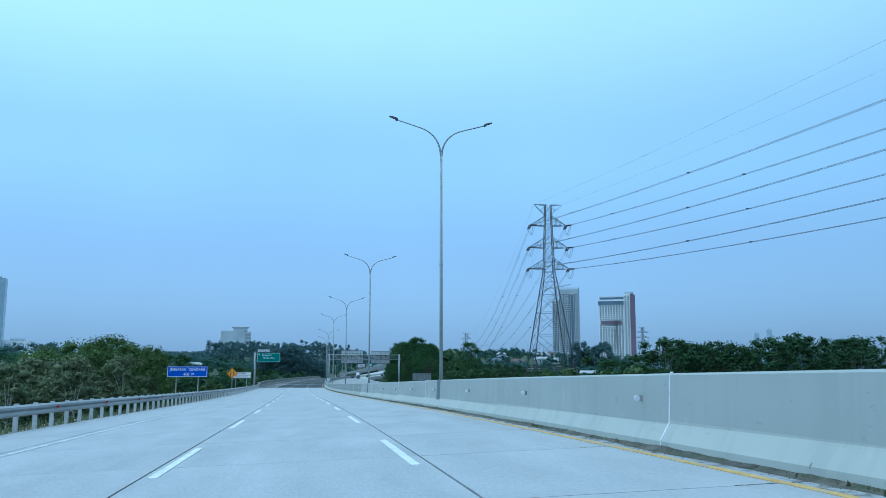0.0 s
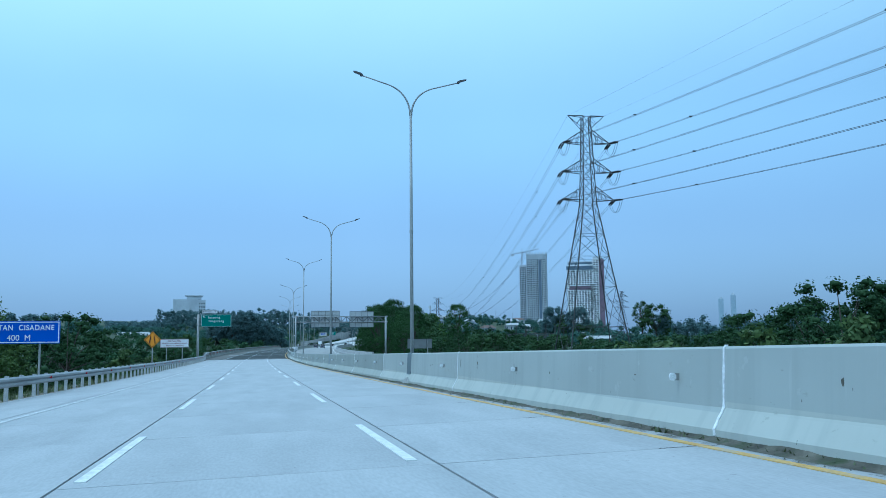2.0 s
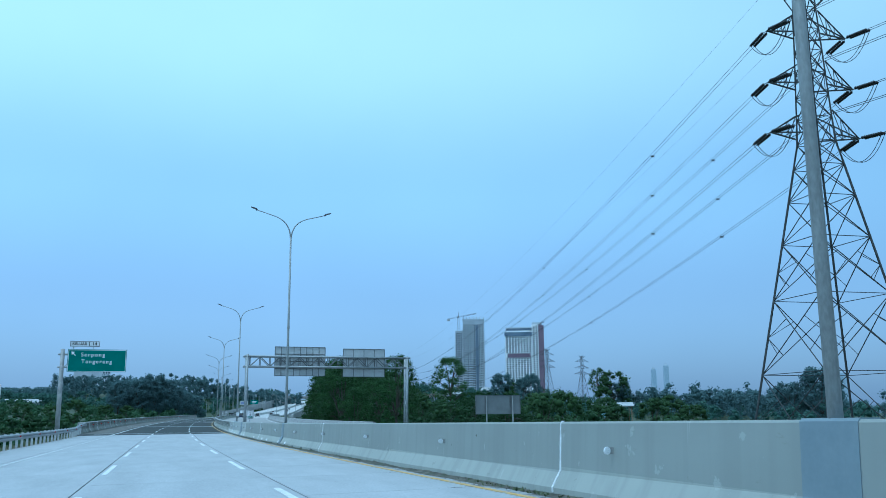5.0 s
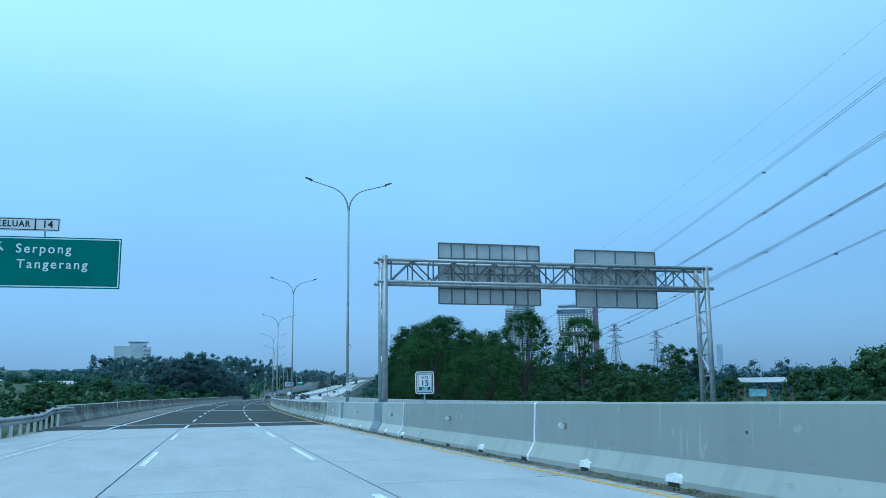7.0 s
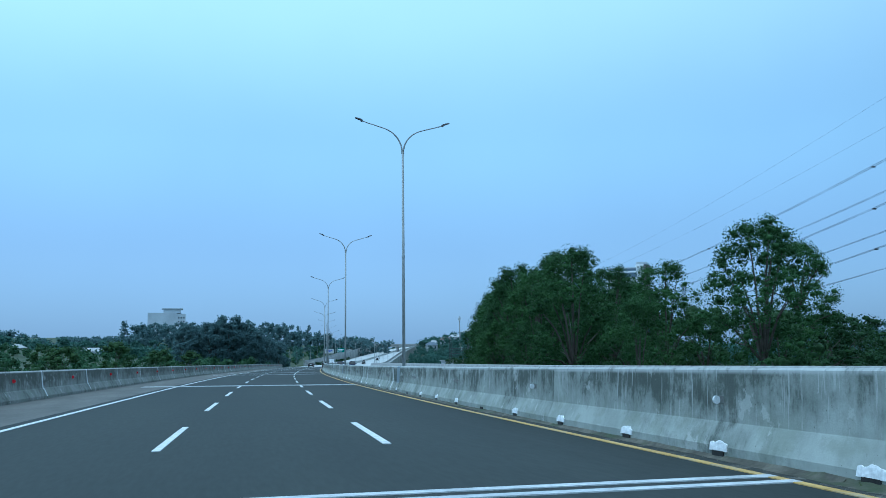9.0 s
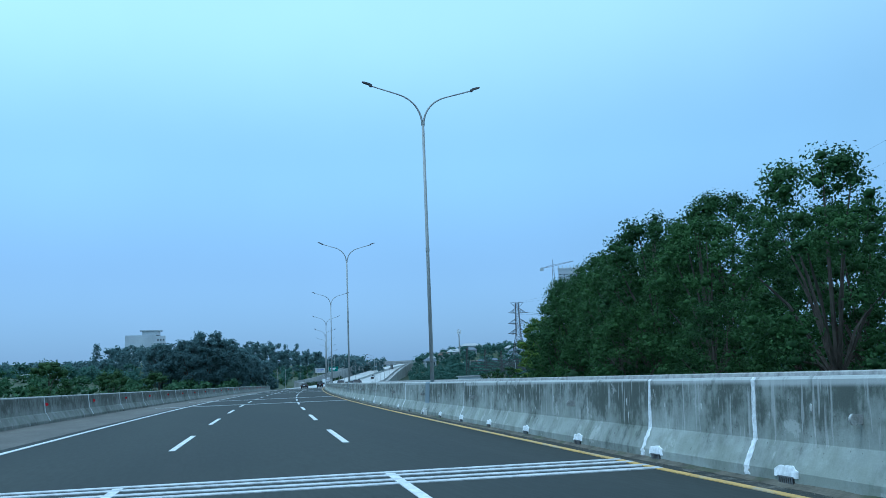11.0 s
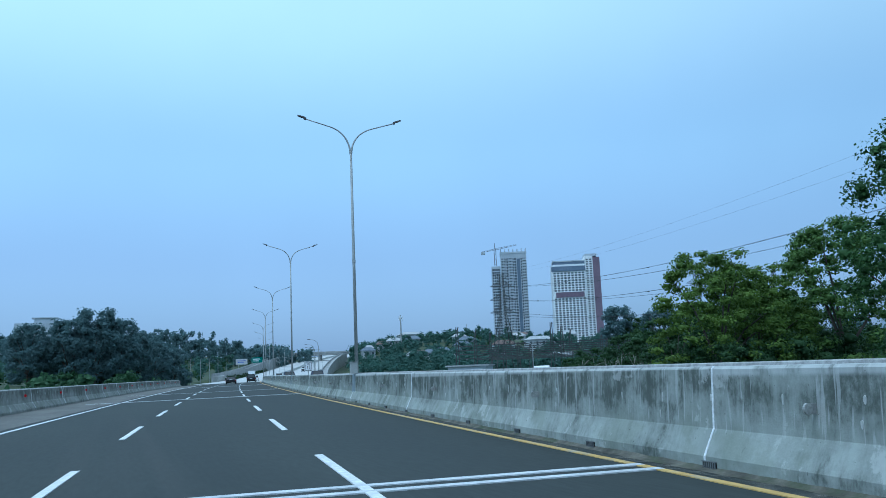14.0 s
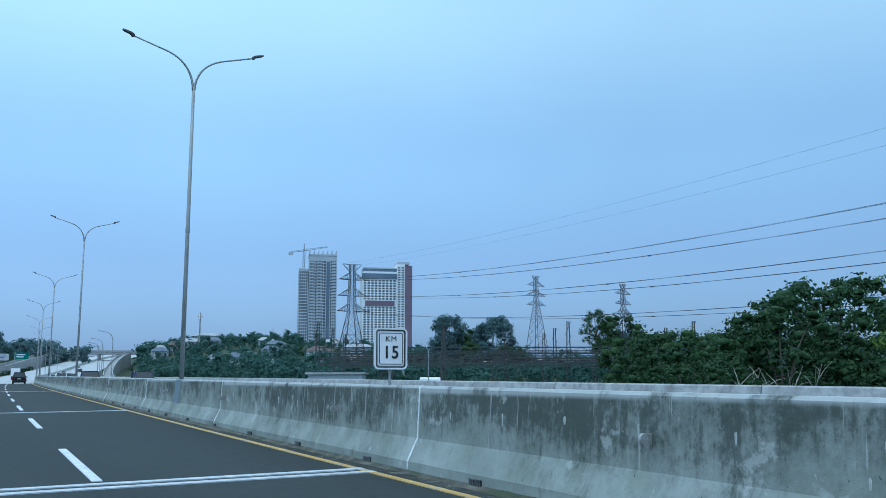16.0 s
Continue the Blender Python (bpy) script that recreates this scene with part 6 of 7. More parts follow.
# substation: steel portal frames, bus bars and equipment
SX, SY = 125, 472
sz = float(terrain(SX, SY))
sub = thing("substation_frames", pose(SX, SY, sz, 0, 0, -35), "grey steel portal frames and bus bars of an open-air substation", "substation")
hs = 6.6 - sz
for yy in (-18, 0, 18):
    for k in range(9):
        x = -40 + k * 10
        bm = bmesh.new()
        hh = hs + (3.8 if k % 2 == 0 else 0.6)
        for sx in (-0.5, 0.5):
            bar(bm, (x + sx, yy, 0), (x + sx * 0.3, yy, hh), 0.22)
        for j in range(6):
            bar(bm, (x - 0.5, yy, hh * j / 6), (x + 0.45, yy, hh * (j + 1) / 6), 0.09)
        part("post", bm, LATTICE, sub)
    for z in (hs - 1.2, hs - 2.9):
        bm = bmesh.new()
        for dz in (0, 0.9):
            bar(bm, (-40, yy, z + dz), (40, yy, z + dz), 0.26)
        for j in range(20):
            x = -40 + j * 4.0
            bar(bm, (x, yy, z), (x + 2.0, yy, z + 0.9), 0.09)
            bar(bm, (x + 2.0, yy, z + 0.9), (x + 4.0, yy, z), 0.09)
        part("beam", bm, LATTICE, sub)
er = random.Random(3)
for k in range(24):
    x, yy = -39 + k * 3.3, er.uniform(-26, -20)
    bm = bmesh.new()
    h = er.uniform(2.2, 3.6)
    tube(bm, [(x, yy, h * j / 10) for j in range(11)], [0.22 + 0.10 * (j % 2) if j > 4 else 0.16 for j in range(11)], 6)
    part("bushing", bm, RUST, sub, "ribbed dark bushing on a stand")
tr_ = thing("transformer", sub.matrix_basis @ pose(-22, -21, 0), "grey transformer with a white oil tank", "transformer")
part("tank", boxes(((-3.2, -1.6, 0), (3.2, 1.6, 3.0)), bevel=0.08), RUST, tr_)
bm = bmesh.new()
tube(bm, [(-1.6, 0, 4.0), (1.6, 0, 4.0)], 0.55, 12)
part("oil_tank", bm, TOWER_WHITE, tr_, "white cylinder")
part("oil_tank_stand", boxes(((-1.2, -0.2, 3.0), (-1.0, 0.2, 3.6)), ((1.0, -0.2, 3.0), (1.2, 0.2, 3.6))), RUST, tr_)
kiosk = thing("switch_house", sub.matrix_basis @ pose(-36, -24, 0), "low pale switch house with a flat roof", "building")
part("wall", boxes(((-4, -3, 0), (4, 3, 5.0))), TOWER_GREY, kiosk)
part("roof", boxes(((-4.4, -3.4, 5.0), (4.4, 3.4, 5.3))), ROOF_GREY, kiosk)
for k, (x, yy) in enumerate(((-22, -32), (16, -30), (38, -26))):
    yl = thing("yard_lamp", sub.matrix_basis @ pose(x, yy, 0), "slim yard lamp post in the substation", "lamp post")
    bm = bmesh.new()
    tube(bm, [(0, 0, 0), (0, 0, 8.2), (-0.3, 0, 8.8), (-1.3, 0, 9.0)], [0.1, 0.08, 0.07, 0.06], 8)
    part("pole", bm, GALV, yl)
    part("lamp_head", boxes(((-1.9, -0.15, 8.95), (-1.2, 0.15, 9.1))), LAMP_HEAD, yl)

# slim roadside lamps along the left ramp and single-arm lamps at the right ramp
for s, o, h, kind in [(640 + 26 * k, -24, 8.5, 0) for k in range(6)] + [(560 + 45 * k, 21.0, 11, 1) for k in range(6)]:
    pl = thing("ramp_lamp", road_pose(s, o, 0, tilt=False), "slim grey lamp post along the ramp", "street lamp", "lamps along the ramps")
    bm = bmesh.new()
    if kind:
        tube(bm, [(0, 0, -3), (0, 0, h - 2), (-0.3, 0, h - 0.7), (-1.2, 0, h), (-2.6, 0, h + 0.25)], [0.12, 0.09, 0.08, 0.07, 0.06], 8)
    else:
        tube(bm, [(0, 0, -4), (0, 0, h)], [0.12, 0.08], 8)
    part("pole", bm, LAMP_POLE, pl)
    x = -2.8 if kind else 0
    part("lamp_head", boxes(((x - 0.35, -0.13, h + (0.2 if kind else -0.05)), (x + 0.35, 0.13, h + (0.32 if kind else 0.1)))), LAMP_HEAD, pl)


# ---- vehicles ----
def car(m, label, paint, length=4.4, width=1.8, height=1.65, suv=True, tail_first=True):
    """y points the way it drives; the rear is at -y."""
    c = thing("car", m, label, "car", "cars on the motorway")
    L, Wd, H = length, width / 2, height
    belt = H * 0.58
    # lower body
    prof = [(-L / 2, 0.45, 0.92), (-L / 2 + 0.08, 0.30, 0.98), (-L / 2 + 0.5, 0.22, 1.0), (L / 2 - 0.6, 0.22, 1.0), (L / 2 - 0.08, 0.28, 0.95), (L / 2, 0.42, 0.86)]
    secs = []
    for y, z0, w in prof:
        top = belt if y < L * 0.18 else belt - (0.12 if suv else 0.10) * (y - L * 0.18) / (L * 0.32) * 1.6
        x = Wd * w
        secs.append([(-x * 0.94, y, z0), (x * 0.94, y, z0), (x, y, z0 + 0.12), (x, y, top - 0.12), (x * 0.93, y, top), (-x * 0.93, y, top), (-x, y, top - 0.12), (-x, y, z0 + 0.12)])
    body = part("body", loft(secs), paint, c, smooth=False)
    # cabin
    back, front = (-L / 2 + 0.06, L * 0.20) if suv else (-L * 0.36, L * 0.17)
    rb, rf = (back + 0.22, front - 0.75) if suv else (back + 0.65, front - 0.8)
    cab = [[(sx * Wd * 0.90, y0, belt - 0.03), (sx * Wd * 0.72, y1, H)] for sx in (-1, 1) for y0, y1 in ((back, rb), (front, rf))]
    bm = bmesh.new()
    lo = [bm.verts.new(cab[i][0]) for i in (0, 1, 3, 2)]
    hi = [bm.verts.new(cab[i][1]) for i in (0, 1, 3, 2)]
    for i in range(4):
        bm.faces.new((lo[i], lo[(i + 1) % 4], hi[(i + 1) % 4], hi[i]))
    bm.faces.new(hi)
    bm.faces.new(lo[::-1])
    bmesh.ops.bevel(bm, geom=[e for e in bm.edges], offset=0.05, segments=2, affect="EDGES")
    part("cabin", bm, CAR_GLASS, c, "dark tinted glass")
    bm = bmesh.new()
    x = Wd * 0.73
    box(bm, (-x, rb - 0.06, H - 0.035), (x, rf + 0.06, H + 0.025), 0.02)
    part("roof", bm, paint, c)
    for sx in (-1, 1):
        for (y0, y1) in ((back, rb), (front, rf), ((back + front) / 2, (rb + rf) / 2)):
            bm = bmesh.new()
            bar(bm, (sx * Wd * 0.915, y0, belt - 0.02), (sx * Wd * 0.735, y1, H - 0.01), 0.10)
            part("pillar", bm, paint, c)
    for sx in (-1, 1):
        for y in (-L * 0.31, L * 0.31):
            bm = bmesh.new()
            r = 0.33
            tube(bm, [(sx * (Wd - 0.21), y, r), (sx * (Wd - 0.18), y, r), (sx * (Wd - 0.02), y, r), (sx * (Wd + 0.0), y, r)], [r - 0.04, r, r, r - 0.04], 18)
            wheel = part("wheel", bm, TYRE, c, "black tyre")
            bm = bmesh.new()
            tube(bm, [(sx * (Wd - 0.05), y, r), (sx * (Wd + 0.008), y, r)], [0.21, 0.19], 12)
            part("rim", bm, RIM, wheel)
        part("tail_lamp", boxes(((sx * Wd * 0.90 - 0.10, -L / 2 - 0.015, belt - 0.30), (sx * Wd * 0.90 + 0.02, -L / 2 + 0.2, belt - 0.05)), bevel=0.01), TAIL, c, "red tail lamp")
        part("headlamp", boxes(((sx * Wd * 0.72 - 0.16, L / 2 - 0.14, 0.62), (sx * Wd * 0.72 + 0.10, L / 2 + 0.0, 0.76)), bevel=0.02), WHITE_GLASS, c, "clear headlamp")
        part("mirror", boxes(((sx * (Wd + 0.10) - 0.09, front - 0.45, belt - 0.02), (sx * (Wd + 0.10) + 0.09, front - 0.30, belt + 0.14)), bevel=0.02), paint, c)
    part("number_plate", boxes(((-0.24, -L / 2 - 0.02, 0.72), (0.24, -L / 2 + 0.03, 0.84))), PLATE, c)
    part("bumper", boxes(((-Wd * 0.93, -L / 2 - 0.05, 0.34), (Wd * 0.93, -L / 2 + 0.12, 0.56)), bevel=0.03), TYRE if paint is BODY_BLACK else paint, c)
    return c


car(road_pose(500, 3.35, 0.003), "black sport utility car driving on the asphalt lane", BODY_BLACK, 4.5, 1.85, 1.72, True)
car(road_pose(474, -0.1, 0.003), "black low saloon car in the middle lane", BODY_BLACK, 4.6, 1.85, 1.32, False)
car(road_pose(528, 3.3, 0.003), "white hatchback car in the fast lane", BODY_WHITE, 4.2, 1.75, 1.5, True)
car(road_pose(560, 3.3, 0.003), "white saloon car far ahead", BODY_WHITE, 4.4, 1.75, 1.45, False)
for s, o, paint, text, suv in ((447, 9.3, BODY_BLUE, "dark blue people carrier coming the other way", True), (436, 12.8, BODY_BLUE, "dark car coming the other way", True), (505, 9.3, BODY_WHITE, "white car coming the other way", True),
                               (540, 12.6, BODY_BLACK, "black car coming the other way", True), (600, 9.3, BODY_WHITE, "white car coming the other way", False), (655, 12.6, BODY_BLACK, "dark car coming the other way", False),
                               (700, 9.5, BODY_WHITE, "white car coming the other way", True), (760, 12.5, BODY_BLACK, "dark car far off", False), (800, 9.4, BODY_WHITE, "white car far off", False)):
    car(road_pose(s, o, 0.003, turn=180), text, paint, 4.5, 1.8, 1.7 if suv else 1.45, suv)
truck = thing("truck", road_pose(610, 0.0, 0.003), "white box truck seen from behind", "truck", "cars on the motorway")
part("cargo_box", boxes(((-1.05, -3.0, 0.95), (1.05, 1.2, 3.0)), bevel=0.03), BODY_WHITE, truck)
part("cab", boxes(((-0.95, 1.3, 0.6), (0.95, 2.9, 2.3)), bevel=0.1), BODY_WHITE, truck)
part("chassis", boxes(((-0.8, -3.0, 0.55), (0.8, 2.7, 0.93))), TYRE, truck)
for sx in (-1, 1):
    for y in (-1.9, 2.0):
        bm = bmesh.new()
        tube(bm, [(sx * 0.68, y, 0.42), (sx * 0.95, y, 0.42)], 0.42, 16)
        part("wheel", bm, TYRE, truck)


# ---- plants ----
def leaf_cards(centres, radii, per, size, r, flat=0.75, loose=0.38):
    """Leaf quads scattered through clumps; numpy arrays of vertices and faces."""
    n = len(centres) * per
    c = np.repeat(np.asarray(centres, float), per, 0)
    rad = np.repeat(np.asarray(radii, float), per)[:, None]
    d = r.normal(size=(n, 3))
    d /= np.linalg.norm(d, axis=1)[:, None]
    p = c + d * rad * (r.random((n, 1)) ** 0.45) * np.array([1, 1, flat])
    nrm = d * 0.95 + r.normal(size=(n, 3)) * loose + np.array([0, 0, 0.45])
    nrm /= np.linalg.norm(nrm, axis=1)[:, None]
    u = np.cross(nrm, r.normal(size=(n, 3)))
    u /= np.linalg.norm(u, axis=1)[:, None] + 1e-9
    v = np.cross(nrm, u)
    s = size * (0.6 + 0.8 * r.random((n, 1)))
    u, v = u * s * 0.5, v * s * 0.32
    verts = np.stack([p - u, p + v - 0.1 * u, p + u, p - v + 0.1 * u], 1).reshape(-1, 3)
    faces = np.arange(n * 4).reshape(n, 4)
    return verts, faces


def cores(centres, radii, r, k=0.62, flat=0.8):
    """Rough dark inner masses that keep the sky from showing right through a clump."""
    g = (1 + 5 ** 0.5) / 2
    ico = np.array([(-1, g, 0), (1, g, 0), (-1, -g, 0), (1, -g, 0), (0, -1, g), (0, 1, g), (0, -1, -g), (0, 1, -g), (g, 0, -1), (g, 0, 1), (-g, 0, -1), (-g, 0, 1)]) / 1.902
    tri = np.array([(0, 11, 5), (0, 5, 1), (0, 1, 7), (0, 7, 10), (0, 10, 11), (1, 5, 9), (5, 11, 4), (11, 10, 2), (10, 7, 6), (7, 1, 8), (3, 9, 4), (3, 4, 2), (3, 2, 6), (3, 6, 8), (3, 8, 9), (4, 9, 5), (2, 4, 11), (6, 2, 10), (8, 6, 7), (9, 8, 1)])
    vs, fs = [], []
    for i, (c, q) in enumerate(zip(centres, radii)):
        vs.append(np.asarray(c) + ico * q * k * (0.62 + 0.45 * r.random((12, 1))) * np.array([1, 1, flat]))
        fs.append(tri + 12 * i)
    return np.concatenate(vs), np.concatenate(fs)


def with_cores(v, f, cv, cf):
    """Leaf quads and core triangles (as quads with one corner twice) in one set."""
    tri_leaf = np.concatenate([f[:, (0, 1, 2)], f[:, (0, 2, 3)]])
    return np.concatenate([v, cv]), np.concatenate([tri_leaf, cf + len(v)])


def mesh_from(verts, faces, material, name):
    me = bpy.data.meshes.new(name)
    me.vertices.add(len(verts))
    me.vertices.foreach_set("co", np.asarray(verts, np.float32).ravel())
    k = faces.shape[1]
    me.loops.add(faces.size)
    me.loops.foreach_set("vertex_index", faces.astype(np.int32).ravel())
    me.polygons.add(len(faces))
    me.polygons.foreach_set("loop_start", np.arange(0, faces.size, k, dtype=np.int32))
    me.update(calc_edges=True)
    me.validate()
    me.materials.append(material)
    return me


def tree(name, label, category, height, crown_r, trunk_h, clumps, per, leaf, seed, material=None, bark=None, shape="round", lean=0.0, group="", trunk_r=None, solid=0.6, puff=0.8):
    """A tapered trunk that forks into limbs, each ending in clumps of leaves."""
    r = np.random.default_rng(seed)
    t = thing(name, Matrix(), label, category, group)
    tr = trunk_r or height * 0.018
    bm = bmesh.new()
    centres, radii = [], []
    top = height - crown_r * 0.25
    stem = [(lean * f + 0.15 * math.sin(3 * f + seed), 0.12 * math.cos(4 * f + seed), -1.0 + (trunk_h + 1.0) * f) for f in np.linspace(0, 1, 5)]
    tube(bm, stem, [tr * (1.25 - 0.45 * f) for f in np.linspace(0, 1, 5)], 8)
    fork = Vector(stem[-1])
    for k in range(clumps):
        a = r.random() * 2 * math.pi
        if shape == "round":
            e = r.random() ** 0.75
            zz = trunk_h * 0.75 + (height - trunk_h * 0.75) * e
            prof = math.sin(math.pi * min(0.97, 0.16 + 0.80 * e)) ** 0.6
            rr = crown_r * prof * (0.45 + 0.55 * r.random() ** 0.5)
            cr = crown_r * (r.uniform(0.17, 0.27) if height > 12 else r.uniform(0.22, 0.36))
        elif shape == "flat":
            e = r.random()
            zz = height * (0.2 + 0.8 * e) - 0.06 * crown_r
            rr = crown_r * (1.02 - 0.66 * e ** 3.0) * (0.25 + 0.75 * r.random() ** 0.35)
            zz -= 0.10 * rr
            cr = crown_r * r.uniform(0.11, 0.21)
        elif shape == "crown":
            e = r.random()
            zz = height * (0.10 + 0.84 * e)
            rr = crown_r * math.sqrt(max(0.04, 1 - (1.6 * abs(e - 0.45)) ** 2)) * (0.3 + 0.6 * r.random() ** 0.5)
            cr = crown_r * r.uniform(0.16, 0.28)
        else:
            e = r.random()
            zz = height * (0.12 + 0.86 * e)
            rr = crown_r * (1.05 - 0.6 * e) * r.random() ** 0.5
            cr = crown_r * r.uniform(0.22, 0.38)
        centres.append((fork.x + rr * math.cos(a), fork.y + rr * math.sin(a), zz - cr * 0.4))
        radii.append(cr)
    for k in range(0, clumps, max(1, clumps // (9 if shape == "flat" else 12 if height > 12 else 7))):
        q = Vector(centres[k])
        start = fork if q.z > fork.z + 0.3 else Vector(stem[3])
        mid = start.lerp(q, 0.5) + Vector((0, 0, 0.12 * (q - start).length))
        tube(bm, [start, mid, q], [tr * 0.5, tr * 0.3, tr * 0.1], 4)
    part("trunk", bm, bark or BARK, t)
    v, f = leaf_cards(centres, radii, per, leaf, r, puff, 0.6)
    if solid:
        v, f = with_cores(v, f, *cores(centres, radii, r, solid, puff))
    part("crown", mesh_from(v, f, material or LEAF, "crown"), material or LEAF, t)
    return t


def plant(proto, x, y, turn=0.0, size=1.0, z=None):
    zz = float(terrain(x, y)) if z is None else z
    return copy_thing(proto, pose(x, y, zz, 0, 0, turn) @ Matrix.Scale(size / proto.scale[0], 4))


pr = random.Random(21)
TALL = [tree("broadleaf_tree", "tall dark green broadleaf tree with a lumpy crown", "tree", 16.5, 4.6, 4.5, 150, 118, 0.188, 31 + k, group="trees beside the bridge", solid=0.34) for k in range(4)]
AIRY = [tree("broadleaf_tree", "tall tree with an open crown showing its branches", "tree", 17.5, 4.3, 10.0, 120, 140, 0.17, 51 + k, group="trees beside the bridge", solid=0.36) for k in range(2)]
MID = [tree("broadleaf_tree", "rounded mid-green tree in roadside growth", "tree", 9.0, 3.6, 2.6, 36, 60, 0.31, 61 + k, LEAF_MID, group="roadside trees", solid=0.62) for k in range(3)]
OLIVE = [tree("broadleaf_tree", "rounded olive-green tree in the roadside clump", "tree", 9.0, 3.6, 1.4, 72, 110, 0.20, 66 + k, LEAF_OLIVE, group="roadside trees", solid=0.42) for k in range(2)]
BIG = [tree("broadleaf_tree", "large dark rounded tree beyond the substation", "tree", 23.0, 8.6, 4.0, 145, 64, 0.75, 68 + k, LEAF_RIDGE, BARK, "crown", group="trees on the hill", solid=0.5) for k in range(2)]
FLAT = [tree("spreading_tree", text, "tree", 10.5, 4.3, 3.0, 170, 150, 0.165, seed, leaf, BARK, "flat", group="roadside trees", solid=0.5, puff=0.5)
        for text, seed, leaf in (("spreading tree with layered lime-green foliage", 71, LEAF_LIME), ("spreading tree with layered fresh green foliage", 72, LEAF_FRESH))]
WIDE = [tree("spreading_tree", "wide dark tree with flat feathery foliage", "tree", 10.0, 6.0, 3.0, 125, 52, 0.29, 76 + k, LEAF_SHADY, BARK, "flat", group="roadside trees", solid=0.5, puff=0.6) for k in range(2)]
BUSH = [tree("bush", "dense dark green bush beside the road", "bush", 4.2, 3.0, 0.8, 22, 32, 0.36, 81 + k, LEAF_SHADY, BARK, "bush", group="roadside bushes", solid=0.62) for k in range(3)]
THICKET = [tree("thicket", "dense dark thicket with fine leaves", "bush", 7.0, 5.0, 1.0, 66, 72, 0.245, 86 + k, LEAF_SHADY, BARK, "bush", group="roadside bushes", solid=0.42) for k in range(2)]
DRY = [tree("small_tree", "small grey-green tree with pale twigs", "tree", 5.2, 2.1, 1.5, 36, 56, 0.24, 91 + k, LEAF_DRY, PALE_BARK, "round", group="roadside trees", trunk_r=0.11) for k in range(2)]
LIME = [tree("bush", "light green leafy bush beside the road", "bush", 4.0, 2.2, 0.8, 24, 42, 0.36, 96 + k, LEAF_BUSH, BARK, "bush", group="roadside bushes") for k in range(2)]

# the prototypes stand among the others
def settle(proto, x, y, size=1.0):
    proto.matrix_basis = pose(x, y, float(terrain(x, y)), 0, 0, pr.uniform(0, 360)) @ Matrix.Scale(size, 4)


ROW = [(44.5, 250, 0.9, 0), (40, 261, 0.68, 0), (46, 267, 0.83, 0), (41, 277, 1.08, 0), (48, 283, 0.91, 0), (43, 292, 1.02, 0), (39.2, 285, 0.66, 0), (40.5, 299, 0.72, 0), (49, 298, 1.15, 0), (44.5, 307, 1.04, 0), (51, 312, 1.07, 0),
       (47, 320, 0.97, 0), (52, 328, 1.13, 0), (49.5, 334, 0.88, 0), (53.5, 341, 1.08, 0), (50.5, 331, 1.03, 0), (58, 337, 1.13, 0), (61, 345, 1.05, 1), (43.5, 300, 1.13, 0)]
used = set()
for x, y, size, airy in ROW:
    bank = AIRY if airy else TALL
    p = pr.choice(bank)
    if p.name not in used:
        used.add(p.name)
        settle(p, x, y, size)
    else:
        plant(p, x, y, pr.uniform(0, 360), size)
for p in TALL + AIRY:
    if p.name not in used:
        used.add(p.name)
        settle(p, pr.uniform(54, 62), pr.uniform(262, 330), 0.9)


for x, y, size in ((56, 294, 1.6), (57, 316, 1.8), (59, 336, 1.6), (51, 257, 0.9), (54, 274, 1.1), (60, 305, 1.6)):
    plant(MID[int(x) % 3], x, y, 40 * x, size)


def in_gap(x, y):
    """Wedges seen from four camera positions, kept clear so that the substation and the shelter show."""
    for ex, ey, lo, hi in ((18.8, 353.8, 0.50, 0.70), (14.9, 320.1, 0.44, 0.55), (4.3, 159.7, 0.592, 0.69), (3.9, 148.8, 0.575, 0.64)):
        dx, dy = x - ex, y - ey
        d = math.hypot(dx, dy)
        if dy > 0 and 24 < d < 190 and lo < dx / d < hi:
            return True
    return False


def grove(kinds, n, x0, x1, y0, y1, s0, s1, clear=9.0, rel=True):
    """Scatters plants; x is the distance right of the road's middle if rel."""
    out = []
    for _ in range(n):
        y = pr.uniform(y0, y1)
        x = pr.uniform(x0, x1) + (float(np.interp(y, STEPS, MIDDLE)) if rel else 0)
        p = pr.choice(kinds)
        if in_gap(x, y) and p.name in used:
            continue
        if p.name not in used:
            used.add(p.name)
            settle(p, x, y, pr.uniform(s0, s1))
        else:
            plant(p, x, y, pr.uniform(0, 360), pr.uniform(s0, s1))


# lime spreading trees past the tall row
for x, y, size, dark in ((62.8, 371, 1.48, 0), (75.2, 369, 1.72, 2), (67.6, 372, 1.36, 0), (59, 366, 0.7, 1), (57, 384, 0.72, 1), (62, 390, 0.75, 1), (72, 390, 1.05, 1), (79, 391, 1.25, 1), (88, 395, 1.4, 1), (74, 402, 0.9, 1), (84, 381, 1.2, 1), (93, 403, 1.3, 1), (63, 268, 0.95, 1), (70, 274, 1.05, 1), (78, 281, 1.08, 1), (85, 287, 0.95, 1)):
    p = FLAT[dark // 2] if dark != 1 else WIDE[len(used) % 2]
    if p.name not in used:
        used.add(p.name)
        settle(p, x, y, size)
    else:
        plant(p, x, y, pr.uniform(0, 360), size)
